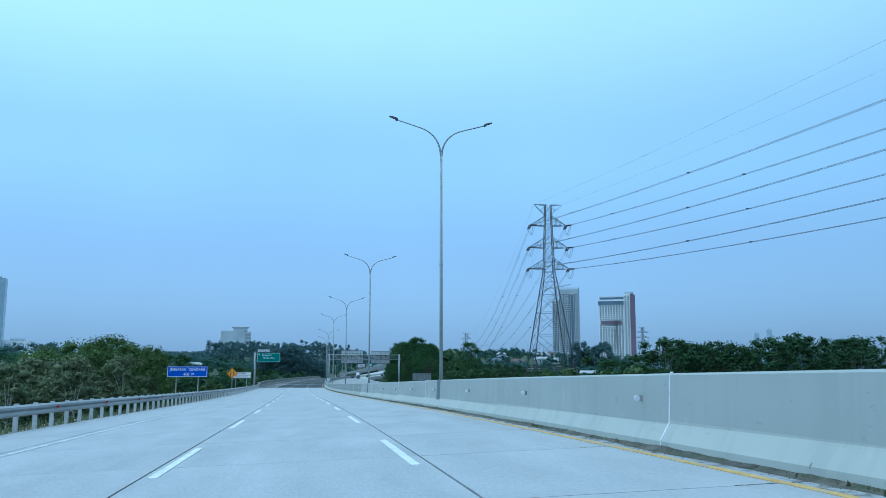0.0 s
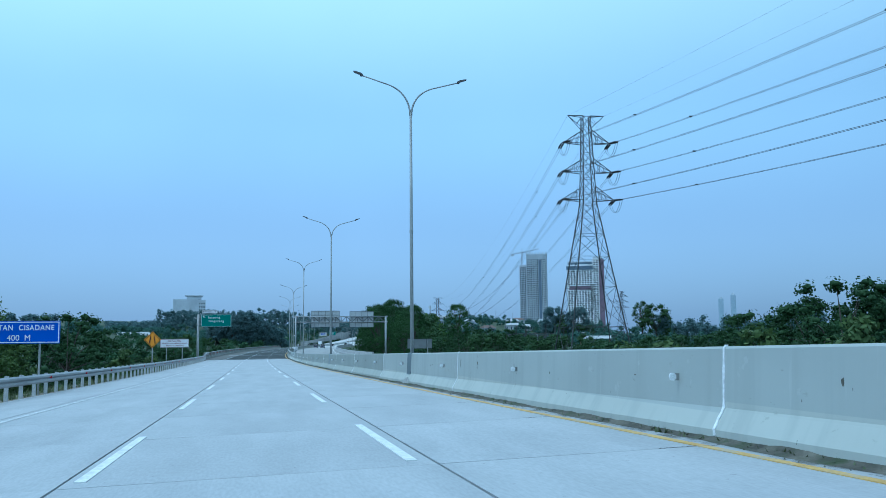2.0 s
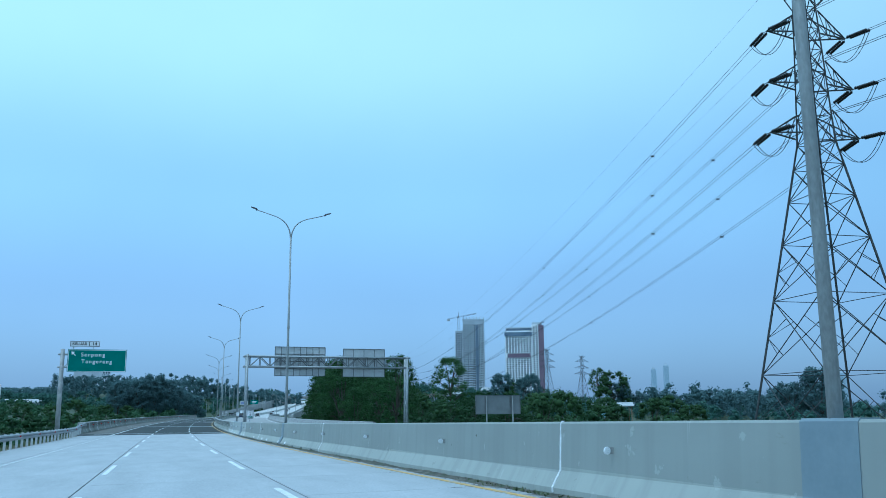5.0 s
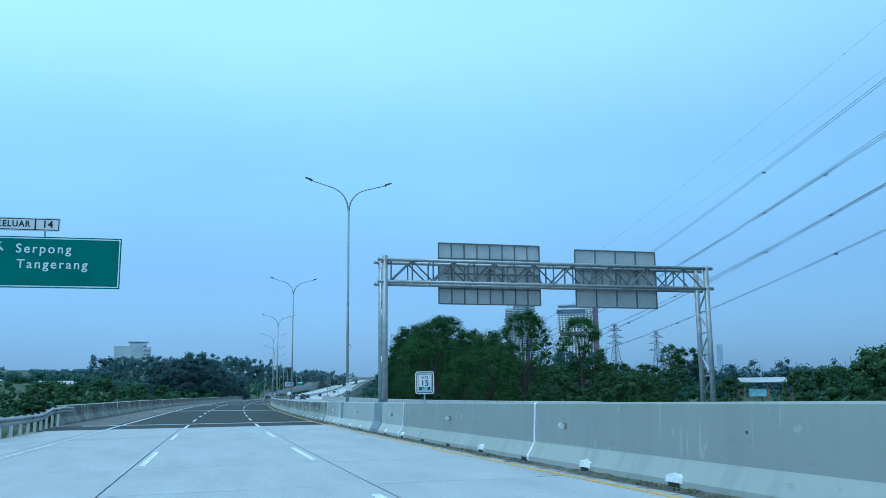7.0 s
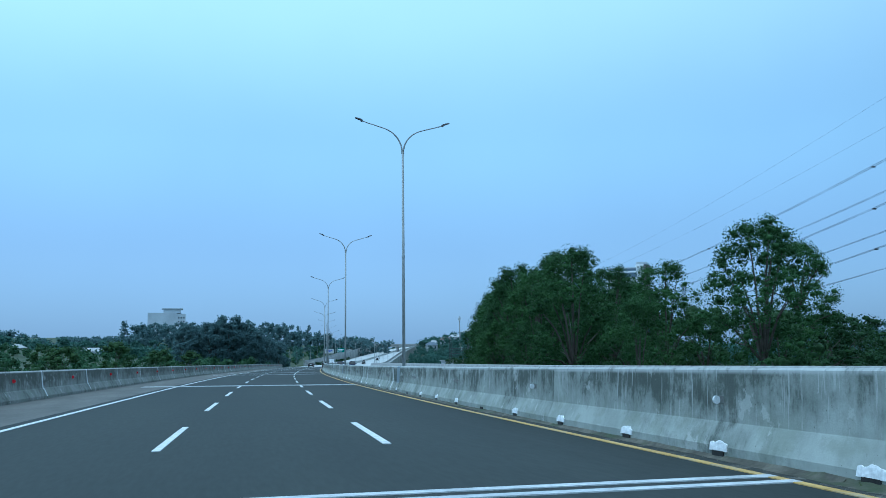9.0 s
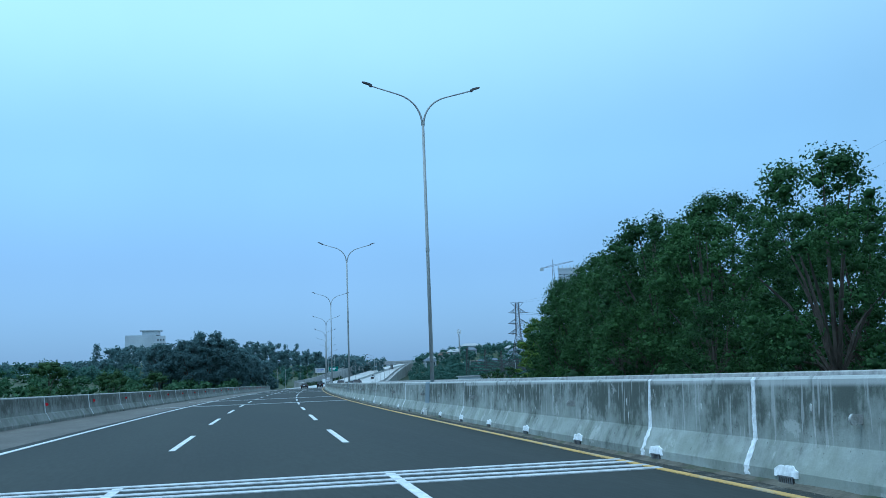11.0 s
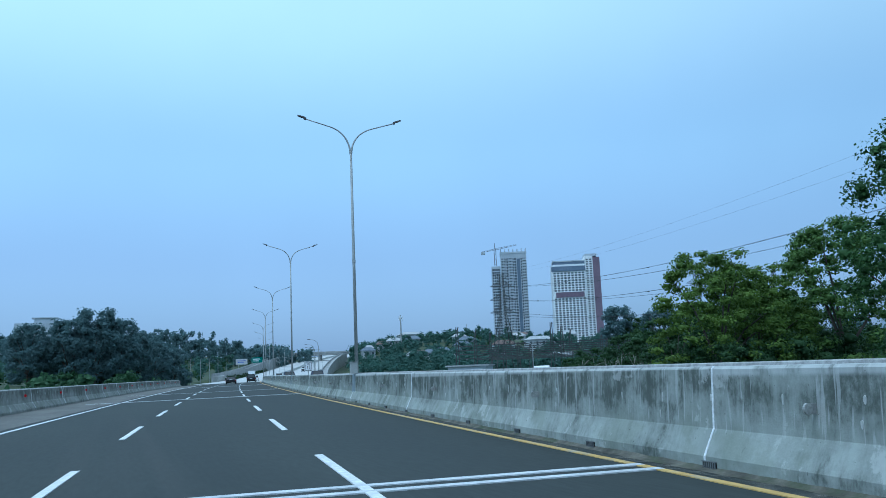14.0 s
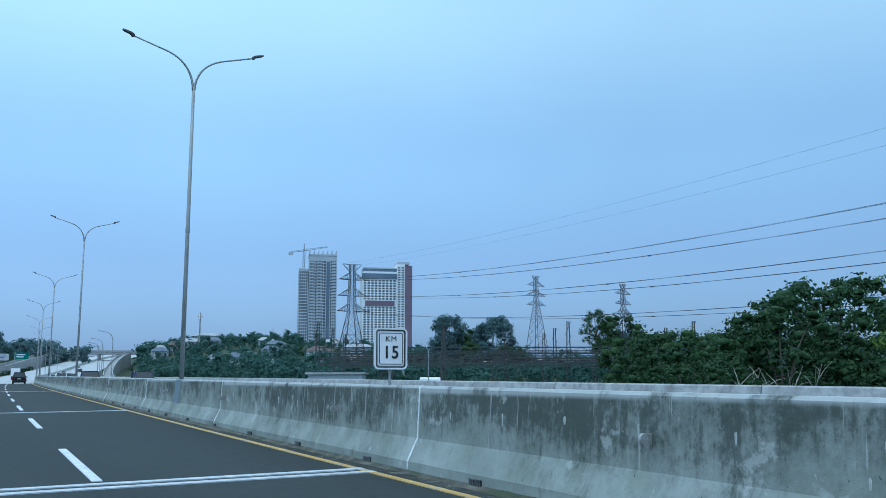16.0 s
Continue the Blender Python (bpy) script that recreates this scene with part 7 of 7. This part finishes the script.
# undergrowth at the feet of both
grove(BUSH, 18, 22, 32, 255, 345, 1.1, 1.7)
grove(LIME, 14, 21, 27, 255, 345, 1.0, 1.5)
for k, (x, y, size) in enumerate(((55, 363, 0.75), (61, 367, 0.95), (67, 367, 1.0), (73, 369, 1.05), (65, 374, 1.1), (78, 374, 1.15), (84, 386, 1.2), (92, 393, 1.25), (76, 388, 1.05), (99, 402, 1.2))):
    if k < 2:
        settle(THICKET[k], x, y, size)
    else:
        plant(THICKET[k % 2], x, y, 33 * x, size)
# right side before the bridge: bushes and rounded trees behind the opposite carriageway
# place and height of the top of each spreading tree
for k, (x, y, top) in enumerate(((46.5, 98.5, 6.5), (51, 96, 6.1), (42.5, 104, 4.0), (55, 101, 6.3), (60, 99, 6.6), (66, 103, 7.6), (72, 108, 7.4), (57, 108, 5.6), (50, 107, 5.0), (80, 112, 7.2), (64, 112, 6.2), (74, 98, 7.0), (68, 92, 6.6),
                                 (38, 113, 1.9), (44, 117, 2.2), (50, 121, 2.6), (41, 125, 2.0), (47, 129, 2.4), (55, 127, 2.9), (36, 121, 1.6), (52, 135, 2.6), (60, 133, 3.1), (66, 122, 4.0), (58, 117, 3.6), (44, 139, 2.0), (62, 143, 2.8), (70, 138, 3.2))):
    low_land = float(terrain(x, y))
    plant(WIDE[k % 2], x, y, 70 * k, max(0.5, (top - low_land) / 10.0))
for k, (x, y, top) in enumerate(((24.3, 70, 2.2), (26.9, 66.4, 2.3), (24.6, 77, 1.9), (26, 89, 1.8), (25.5, 58, 2.2), (27.5, 97, 1.7))):
    plant(LIME[k % 2], x, y, 50 * k, (top - float(terrain(x, y))) / 4.2)
grove(BUSH, 46, 26, 60, 20, 190, 0.7, 1.05)
grove(LIME, 16, 24.5, 32, 60, 180, 0.5, 0.75)
grove(DRY, 8, 25, 32, 40, 150, 0.45, 0.65)
grove(MID, 16, 30, 70, 190, 250, 0.55, 0.85)
grove(BUSH, 24, 27, 60, 190, 350, 0.8, 1.3)
grove(LIME, 12, 25, 30, 240, 350, 0.8, 1.2)
grove(WIDE, 2, 36, 60, 195, 235, 0.6, 0.8)
for x, y, size in ((48, 233, 0.68), (57, 246, 0.78), (66, 252, 0.82), (71, 226, 0.7)):
    plant(WIDE[int(x) % 2], x, y, 80 + 3 * x, size)
grove(BUSH, 30, 34, 90, 350, 440, 0.9, 1.5)
grove(MID, 22, 45, 110, 350, 450, 0.6, 0.9)
grove(LIME, 10, 25, 33, 345, 400, 0.8, 1.2)
grove(BUSH, 14, 27, 40, 345, 400, 0.9, 1.3)
grove(BUSH, 18, 66, 98, 374, 410, 1.3, 1.8)
# left side
for k, (x, y, top) in enumerate(((-13.6, 82, 5.0), (-16.8, 84, 4.6), (-11.6, 88.5, 4.3), (-19.5, 81, 3.9), (-14.6, 90, 4.5), (-17.5, 92, 4.2), (-12.2, 96, 3.4), (-21, 88, 3.8))):
    size = (top - float(terrain(x, y))) / 9.1
    if k < 2:
        used.add(OLIVE[k].name)
        settle(OLIVE[k], x, y, size)
    else:
        plant(OLIVE[k % 2], x, y, 55 * k, size)
for k, (x, y, top) in enumerate(((-15.6, 143.5, 5.6), (-19.0, 146, 4.2))):
    plant(WIDE[k], x, y, 40 + 90 * k, (top - float(terrain(x, y))) / 10.0)
for k, (x, y, top) in enumerate(((-10.1, 65.4, 2.8), (-12.6, 60, 2.4), (-13.6, 66, 2.7), (-15.2, 57, 2.0), (-11.2, 55, 1.6), (-17, 70, 2.6))):
    plant(DRY[k % 2], x, y, 60 * k, (top - float(terrain(x, y))) / 5.2)
grove(MID, 6, -44, -27, 95, 150, 0.5, 0.6)
grove(BUSH, 26, -30, -13.5, 60, 200, 0.7, 1.1)
grove(DRY, 3, -16.5, -13.0, 45, 60, 0.55, 0.7)
grove(LIME, 8, -24, -13, 60, 200, 0.7, 1.0)
grove(MID, 22, -110, -24, 150, 420, 0.8, 1.1)
grove(BUSH, 36, -110, -16, 170, 470, 0.9, 1.25)
for x, y, size in ((249, 668, 2.3), (243, 657, 1.6), (252, 645, 1.5), (260, 648, 1.5), (307, 631, 3.2), (318, 640, 2.2)):
    plant(pr.choice(MID), x, y, pr.uniform(0, 360), size)
# the dark clump behind the left parapet, and single dark trees far right: place and height of the top
for x, y, top in ((9.5, 560, 22.8), (3.5, 556, 19.8), (15.5, 566, 20.2), (20.5, 572, 17.2), (-6.3, 556, 18.6), (-3.5, 561, 15.0), (25.5, 580, 14.5), (31, 590, 13.0), (239, 365, 18.0), (231, 372, 13.0), (252, 380, 13.0)):
    plant(BIG[int(y) % 2], x, y, pr.uniform(0, 360), (top - float(terrain(x, y))) / 22.4)
plant(WIDE[0], 106.9, 189.0, 20, 1.04)
plant(AIRY[0], 299, 638, 40, 1.7)
for p, x, y, size in ((BIG[0], 242, 672, 1.2), (BIG[1], 255, 656, 1.18)):
    used.add(p.name)
    settle(p, x, y, size)
for x, y, size in ((88, 419, 1.0), (93.5, 420, 1.08), (99.4, 421, 1.12), (94, 412, 1.0), (91.4, 407, 1.0), (104, 430, 1.05), (112, 424, 1.1)):
    plant(pr.choice(MID), x, y, pr.uniform(0, 360), size)


def bare_shrub(x, y, seed):
    """A leafless shrub: thin pale stems that fork twice."""
    r = random.Random(seed)
    t = thing("bare_shrub", pose(x, y, float(terrain(x, y))), "leafless pale shrub before the dark bushes", "shrub", "bare shrubs")
    for k in range(5):
        bm = bmesh.new()
        a = r.uniform(0, 6.28)
        lean = Vector((math.cos(a), math.sin(a), 0)) * r.uniform(0.5, 1.6)
        h = r.uniform(4.2, 6.4)
        mid, top = lean * 0.4 + Vector((0, 0, h * 0.55)), lean * 1.4 + Vector((0, 0, h))
        tube(bm, [(0, 0, -0.3), mid, top], [0.05, 0.035, 0.012], 5)
        for _ in range(7):
            f = r.uniform(0.3, 0.95)
            p0 = mid.lerp(top, f) if f > 0.5 else (mid * (f * 2))
            p1 = p0 + Vector((r.uniform(-1, 1), r.uniform(-1, 1), r.uniform(0.2, 1.1)))
            tube(bm, [p0, p0.lerp(p1, 0.5) + Vector((0, 0, 0.08)), p1], [0.022, 0.016, 0.006], 4)
        part("stem", bm, PALE_BARK, t)


for k, (x, y) in enumerate(((55.4, 380.9), (56.5, 380.2), (57.8, 379.5), (63.3, 386.9))):
    bare_shrub(x, y, 40 + k)


def far_wood(name, label, spots, seed, material, cards=110, size=0.20, clumps=10):
    """A wood too far off to count its trees: leaf cards in uneven crowns, one mesh."""
    r = np.random.default_rng(seed)
    vs, fs, base = [], [], 0
    for x, y, h, w in spots:
        z0 = float(terrain(x, y))
        cs, rs = [], []
        n = clumps
        for k in range(n):
            d = r.normal(size=3)
            d /= np.linalg.norm(d)
            q = 0.25 + 0.55 * r.random()
            low = k < n // 3
            cs.append((x + d[0] * w * 0.5 * q, y + d[1] * w * 0.5 * q, z0 + (h * (0.10 + 0.3 * r.random()) if low else h * 0.62 + d[2] * h * 0.32 * q)))
            rs.append(w * r.uniform(0.22, 0.37))
        v, f = leaf_cards(cs, rs, cards // n, max(0.6, w * size), r, 0.85, 0.8)
        v, f = with_cores(v, f, *cores(cs, rs, r, 0.5, 0.8))
        vs.append(v)
        fs.append(f + base)
        base += len(v)
    ob = new(name, mesh_from(np.concatenate(vs), np.concatenate(fs), material, name))
    return tagged(ob, label, "woodland", kind="stuff")


def spots(n, x0, x1, y0, y1, h0, h1, seed, keep=None, wide=0.68):
    r = random.Random(seed)
    out = []
    while len(out) < n:
        x, y = r.uniform(x0, x1), r.uniform(y0, y1)
        o = x - float(np.interp(y, STEPS, MIDDLE))
        if (-16 if y < 580 else -27) < o < (26 if y < 630 else 34) and y < 1250:
            continue
        if in_gap(x, y) or keep and not keep(x, y):
            continue
        h = r.uniform(h0, h1)
        out.append((x, y, h, h * wide * r.uniform(0.82, 1.18)))
    return out


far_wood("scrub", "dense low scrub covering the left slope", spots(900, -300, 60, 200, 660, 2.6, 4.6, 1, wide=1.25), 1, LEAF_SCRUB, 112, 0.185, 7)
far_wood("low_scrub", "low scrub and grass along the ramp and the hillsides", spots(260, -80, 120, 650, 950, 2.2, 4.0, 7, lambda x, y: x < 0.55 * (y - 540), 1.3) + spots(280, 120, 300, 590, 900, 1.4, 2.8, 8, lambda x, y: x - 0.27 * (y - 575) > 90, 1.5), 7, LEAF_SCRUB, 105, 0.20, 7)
# skylines of wooded rises: x and the height of the tree tops
SKYLINE_LEFT = [(-120, 24.0), (-64, 27.0), (-62, 40.4), (-48, 42.6), (-32, 43.1), (-20, 42.0), (5, 39.7), (34, 42.5), (45, 44.1), (54, 42.1), (61, 35.8), (73, 36.4), (84, 36.1), (95, 27.0), (111, 27.4), (127, 28.4), (134, 25.9), (142, 21.0)]
SKYLINE_RIGHT = [(308, 27.1), (314, 25.1), (325, 20.9), (345, 16.8), (366, 17.5), (383, 21.1), (392, 23.6), (405, 21.1), (413, 17.5), (436, 16.7)]


def skyline(line, n, y0, y1, w0, w1, seed, fall=0.0):
    """Trees whose tops follow a skyline; fall lets those in front stand lower."""
    r = random.Random(seed)
    out = []
    for k in range(n):
        f = (k + r.random()) / n
        x = line[0][0] + (line[-1][0] - line[0][0]) * f
        y = r.uniform(y0, y1)
        top = float(np.interp(x, [q[0] for q in line], [q[1] for q in line])) - r.random() ** 2 * (2.5 + fall)
        h = top - float(terrain(x, y))
        w = r.uniform(w0, w1)
        out.append((x, y, max(h, 4.0), w))
    return out


far_wood("ridge_wood", "tall round-topped eucalyptus-like trees on the left ridge, paled as by haze", skyline(SKYLINE_LEFT, 60, 940, 965, 7.5, 11, 2) + skyline(SKYLINE_LEFT, 90, 860, 940, 7, 10, 22, 14.0)
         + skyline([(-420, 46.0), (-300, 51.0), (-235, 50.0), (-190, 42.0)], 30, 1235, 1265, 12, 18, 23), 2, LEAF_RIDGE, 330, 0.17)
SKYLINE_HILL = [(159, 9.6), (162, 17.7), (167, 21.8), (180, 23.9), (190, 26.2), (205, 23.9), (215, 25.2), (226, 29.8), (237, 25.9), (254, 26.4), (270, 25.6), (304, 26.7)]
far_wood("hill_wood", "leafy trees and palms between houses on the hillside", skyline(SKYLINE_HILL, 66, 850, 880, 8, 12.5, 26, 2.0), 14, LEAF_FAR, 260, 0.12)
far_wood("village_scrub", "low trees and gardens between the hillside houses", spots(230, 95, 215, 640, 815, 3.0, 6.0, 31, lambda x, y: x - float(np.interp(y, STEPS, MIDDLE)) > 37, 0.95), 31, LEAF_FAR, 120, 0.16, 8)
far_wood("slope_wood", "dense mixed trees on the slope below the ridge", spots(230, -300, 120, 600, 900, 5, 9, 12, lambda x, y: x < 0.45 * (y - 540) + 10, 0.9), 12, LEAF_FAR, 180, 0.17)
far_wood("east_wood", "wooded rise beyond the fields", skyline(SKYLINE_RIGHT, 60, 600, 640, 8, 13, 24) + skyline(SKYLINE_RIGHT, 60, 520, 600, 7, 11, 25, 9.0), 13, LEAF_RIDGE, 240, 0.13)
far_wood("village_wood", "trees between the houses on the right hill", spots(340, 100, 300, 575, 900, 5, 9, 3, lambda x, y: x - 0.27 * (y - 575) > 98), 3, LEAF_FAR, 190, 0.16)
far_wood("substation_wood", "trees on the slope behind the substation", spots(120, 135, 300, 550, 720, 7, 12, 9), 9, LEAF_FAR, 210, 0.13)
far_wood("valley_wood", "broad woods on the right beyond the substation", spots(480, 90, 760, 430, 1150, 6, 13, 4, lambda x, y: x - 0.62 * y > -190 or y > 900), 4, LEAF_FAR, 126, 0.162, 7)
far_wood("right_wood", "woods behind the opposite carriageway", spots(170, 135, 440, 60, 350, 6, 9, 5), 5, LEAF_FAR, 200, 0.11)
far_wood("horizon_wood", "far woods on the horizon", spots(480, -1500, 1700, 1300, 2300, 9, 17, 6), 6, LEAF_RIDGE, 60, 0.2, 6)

# the last rise of land, kilometres off, haze painted into its blue
HAZY = surface("far hills tinted with haze", (0.15, 0.19, 0.235), (0.19, 0.235, 0.285), 0.004, fine=0.03, bump=0, world_space=True)
bm = bmesh.new()
low, high = [], []
for k in range(361):
    a = radians(k)
    d = 3300 + 120 * math.sin(5 * a)
    x, y = d * math.sin(a), 500 + d * math.cos(a)
    hgt = 30 + 14 * noise.noise(Vector((x * 0.0011, y * 0.0011, 0))) + 7 * noise.noise(Vector((x * 0.01, y * 0.01, 3)))
    low.append(bm.verts.new((x, y, -30)))
    high.append(bm.verts.new((x * 1.01, y * 1.01, hgt)))
for k in range(360):
    bm.faces.new((low[k], low[k + 1], high[k + 1], high[k]))
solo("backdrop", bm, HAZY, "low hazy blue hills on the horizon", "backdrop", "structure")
hr = random.Random(8)
for k in range(12):
    x = 560 + 34 * k + hr.uniform(-10, 10)
    town = thing("town_block", pose(x, 2280, float(terrain(x, 2280)) - 2, 0, 0, hr.uniform(-20, 20)), "pale distant block of the town on the horizon", "building", "far town")
    w, h = hr.uniform(8, 22), hr.uniform(12, 34)
    part("wall", boxes(((-w, -6, 0), (w, 6, h))), hr.choice((HAZY_FACADE, TOWER_WHITE)), town)
    part("roof", boxes(((-w * 0.4, -3, h), (w * 0.4, 3, h + 3))), TOWER_GREY, town)

# a row of planted shrubs between the carriageway and the ramp's wall
rw = np.random.default_rng(31)
for s in np.arange(640, 800, 6.5):
    p0 = on_road(s, -10.4, 0)
    sz_ = rw.uniform(0.34, 0.5)
    copy_thing(BUSH[int(s) % 3], pose(p0.x, p0.y, p0.z - 0.2, 0, 0, rw.uniform(0, 360)) @ Matrix.Scale(sz_ / BUSH[int(s) % 3].scale[0], 4))

# verge grass in tufts
gr = np.random.default_rng(9)
n = 5200
gs = gr.uniform(-10, 203, n)
go = -8.55 - np.abs(gr.normal(0, 0.45, n)) - 0.1
pts = np.array([on_road(s, o + guard_off(s), -0.05) for s, o in zip(gs, go)])
hgt = gr.uniform(0.08, 0.34, (n, 1))
dirs = gr.normal(size=(n, 3)) * np.array([1, 1, 0])
side = np.stack([-dirs[:, 1], dirs[:, 0], dirs[:, 2]], 1) * 0.025
tip = pts + dirs * 0.08 + np.array([0, 0, 1]) * hgt
gv = np.stack([pts - side, pts + side, tip], 1).reshape(-1, 3)
tagged(new("verge_grass", mesh_from(gv, np.arange(n * 3).reshape(n, 3), LEAF_DRY, "verge_grass")), "dry grass tufts along the guard rail", "grass", kind="stuff")

# ---- concrete slabs of the carriageway ----
paving = thing("concrete_paving", Matrix(), "pale concrete road slabs with dark sealed joints", "paving", kind="structure")
COLUMNS = ((-8.36, -5.85), (-5.815, -1.995), (-1.96, 2.02), (2.055, 5.93))
LONG = 5.3
for o0, o1 in COLUMNS:
    w = (o1 - o0) / 2
    slab = mesh_of(boxes(((-w, -LONG / 2 + 0.008, -0.2), (w, LONG / 2 - 0.008, 0.0))), SLAB, "slab")
    k = 0
    s = SLAB_END - 1.2 - LONG / 2
    edge = mesh_of(boxes(((-w, -0.592, -0.2), (w, 0.6, 0.0))), SLAB, "slab")
    part("slab", edge, SLAB, paving, m=road_pose(SLAB_END - 0.6, (o0 + o1) / 2, 0.0))
    while s > -28:
        part("slab", slab, SLAB, paving, m=road_pose(s, (o0 + o1) / 2, 0.0))
        s -= LONG

# a long crack that wanders across two slabs, and short ones in the gutter at the joints
def crack(points, width, seed):
    r = random.Random(seed)
    way = []
    for (s0, o0), (s1, o1) in zip(points, points[1:]):
        for k in range(12):
            f = k / 12
            way.append((s0 + (s1 - s0) * f + r.uniform(-0.025, 0.025), o0 + (o1 - o0) * f + r.uniform(-0.02, 0.02)))
    bm = bmesh.new()
    low = high = None
    for s, o in way:
        w = width * r.uniform(0.4, 1.3)
        a, b = bm.verts.new(on_road(s - w, o, 0.003)), bm.verts.new(on_road(s + w, o, 0.003))
        if low:
            bm.faces.new((low, high, b, a))
        low, high = a, b
    part("crack", bm, JOINT, paving, "dark ragged crack")


crack(((48.71, 0.67), (47.79, 1.23), (46.42, 1.73), (44.83, 2.12), (43.83, 2.4), (42.69, 2.9), (41.83, 3.38), (41.24, 3.75), (40.9, 4.4)), 0.011, 3)
for k in range(38):
    s = SLAB_END - 1.2 - LONG * k
    crack(((s, 4.7), (s + 0.02, 5.1), (s - 0.03, 5.35), (s + 0.03, 5.6)), 0.02, 60 + k)

# dirt, moss and grit gathered along the foot of the median barrier
dr = np.random.default_rng(14)
ds = np.arange(-20, 440, 0.25)
bm = bmesh.new()
rows_d = [[], [], []]
for s in ds:
    swell = max(0.0, 0.5 + 0.9 * noise.noise(Vector((s * 0.35, 2.0, 0)))) * (1.0 if s < 205 else 0.6)
    rough = noise.noise(Vector((s * 2.3, 7.0, 0)))
    rows_d[0].append(bm.verts.new(on_road(s, 5.60 - 0.16 * swell - 0.05 * rough * rough - 0.03 * dr.random(), 0.003)))
    rows_d[1].append(bm.verts.new(on_road(s, 5.615 - 0.03 * swell * dr.random(), 0.014 + 0.028 * swell * dr.random())))
    rows_d[2].append(bm.verts.new(on_road(s, 5.66, 0.045 + 0.06 * swell * (0.4 + 0.6 * dr.random()))))
for lo_, hi_ in zip(rows_d, rows_d[1:]):
    for i in range(len(ds) - 1):
        bm.faces.new((lo_[i], hi_[i], hi_[i + 1], lo_[i + 1]))
solo("gutter_dirt", bm, GRIME, "dark dirt and moss along the foot of the barrier", "dirt", kind="stuff")

# a thin film of dirt between the yellow line and the barrier
film = Shade("gutter film", 0.0)
geo = film.n.new("ShaderNodeNewGeometry")
patchy = film.n.new("ShaderNodeTexNoise")
patchy.inputs["Scale"].default_value, patchy.inputs["Detail"].default_value, patchy.inputs["Roughness"].default_value = 2.6, 8.0, 0.7
film.l.new(geo.outputs["Position"], patchy.inputs["Vector"])
clear = film.n.new("ShaderNodeBsdfTransparent")
mixed = film.n.new("ShaderNodeMixShader")
film.l.new(film.ranged(patchy.outputs["Fac"], 0.44, 0.66, 0.05, 0.72), mixed.inputs["Fac"])
film.b.inputs["Base Color"].default_value = (0.17, 0.165, 0.14, 1)
film.b.inputs["Roughness"].default_value = 0.95
film.l.new(clear.outputs[0], mixed.inputs[1])
film.l.new(film.b.outputs[0], mixed.inputs[2])
film.l.new(mixed.outputs[0], film.n["Material Output"].inputs["Surface"])
bm = bmesh.new()
near, far = [], []
for s in np.arange(-20, 440, 0.5):
    near.append(bm.verts.new(on_road(s, 5.36 + 0.14 * noise.noise(Vector((s * 0.8, 11.0, 0))), 0.0035)))
    far.append(bm.verts.new(on_road(s, 5.63, 0.0035)))
for i in range(len(near) - 1):
    bm.faces.new((near[i], far[i], far[i + 1], near[i + 1]))
solo("gutter_film", bm, film.m, "patchy film of dirt beside the yellow line", "dirt", kind="stuff")
n = 9000
ps = dr.uniform(-10, 420, n)
po = 5.66 - np.abs(dr.normal(0, 0.10, n)) * (0.4 + 1.2 * np.abs(np.sin(ps * 0.61) * np.sin(ps * 0.17)))
base = np.array([on_road(s, o, 0.0) for s, o in zip(ps, po)])
tet = np.array([(-1, -1, 0), (1, -0.8, 0), (0.1, 1.1, 0), (0, 0, 1.2)]) * 0.5
gv = (base[:, None, :] + tet[None] * dr.uniform(0.008, 0.034, (n, 1, 1))).reshape(-1, 3)
gf = (np.array([(0, 1, 3), (1, 2, 3), (2, 0, 3)])[None] + 4 * np.arange(n)[:, None, None]).reshape(-1, 3)
tagged(new("gutter_grit", mesh_from(gv, gf, GRIME, "gutter_grit")), "loose grit and litter along the barrier", "grit", kind="stuff")

# small weeds rooted in the gutter
n = 2600
ws = np.concatenate([dr.normal(c, dr.uniform(0.15, 1.2), n // 65) for c in dr.uniform(-15, 200, 65)])
n = len(ws)
wo = 5.645 - np.abs(dr.normal(0, 0.05, n))
root = np.array([on_road(float(np.clip(s, -20, 203)), o, 0.0) for s, o in zip(ws, wo)])
lean = dr.normal(size=(n, 3)) * np.array([1, 1, 0])
flank = np.stack([-lean[:, 1], lean[:, 0], lean[:, 2]], 1) * 0.014
wv = np.stack([root - flank, root + flank, root + lean * 0.03 + np.array([0, 0, 1]) * dr.uniform(0.02, 0.085, (n, 1))], 1).reshape(-1, 3)
tagged(new("gutter_weeds", mesh_from(wv, np.arange(n * 3).reshape(n, 3), LEAF_DRY, "gutter_weeds")), "small weeds along the foot of the barrier", "weeds", kind="stuff")
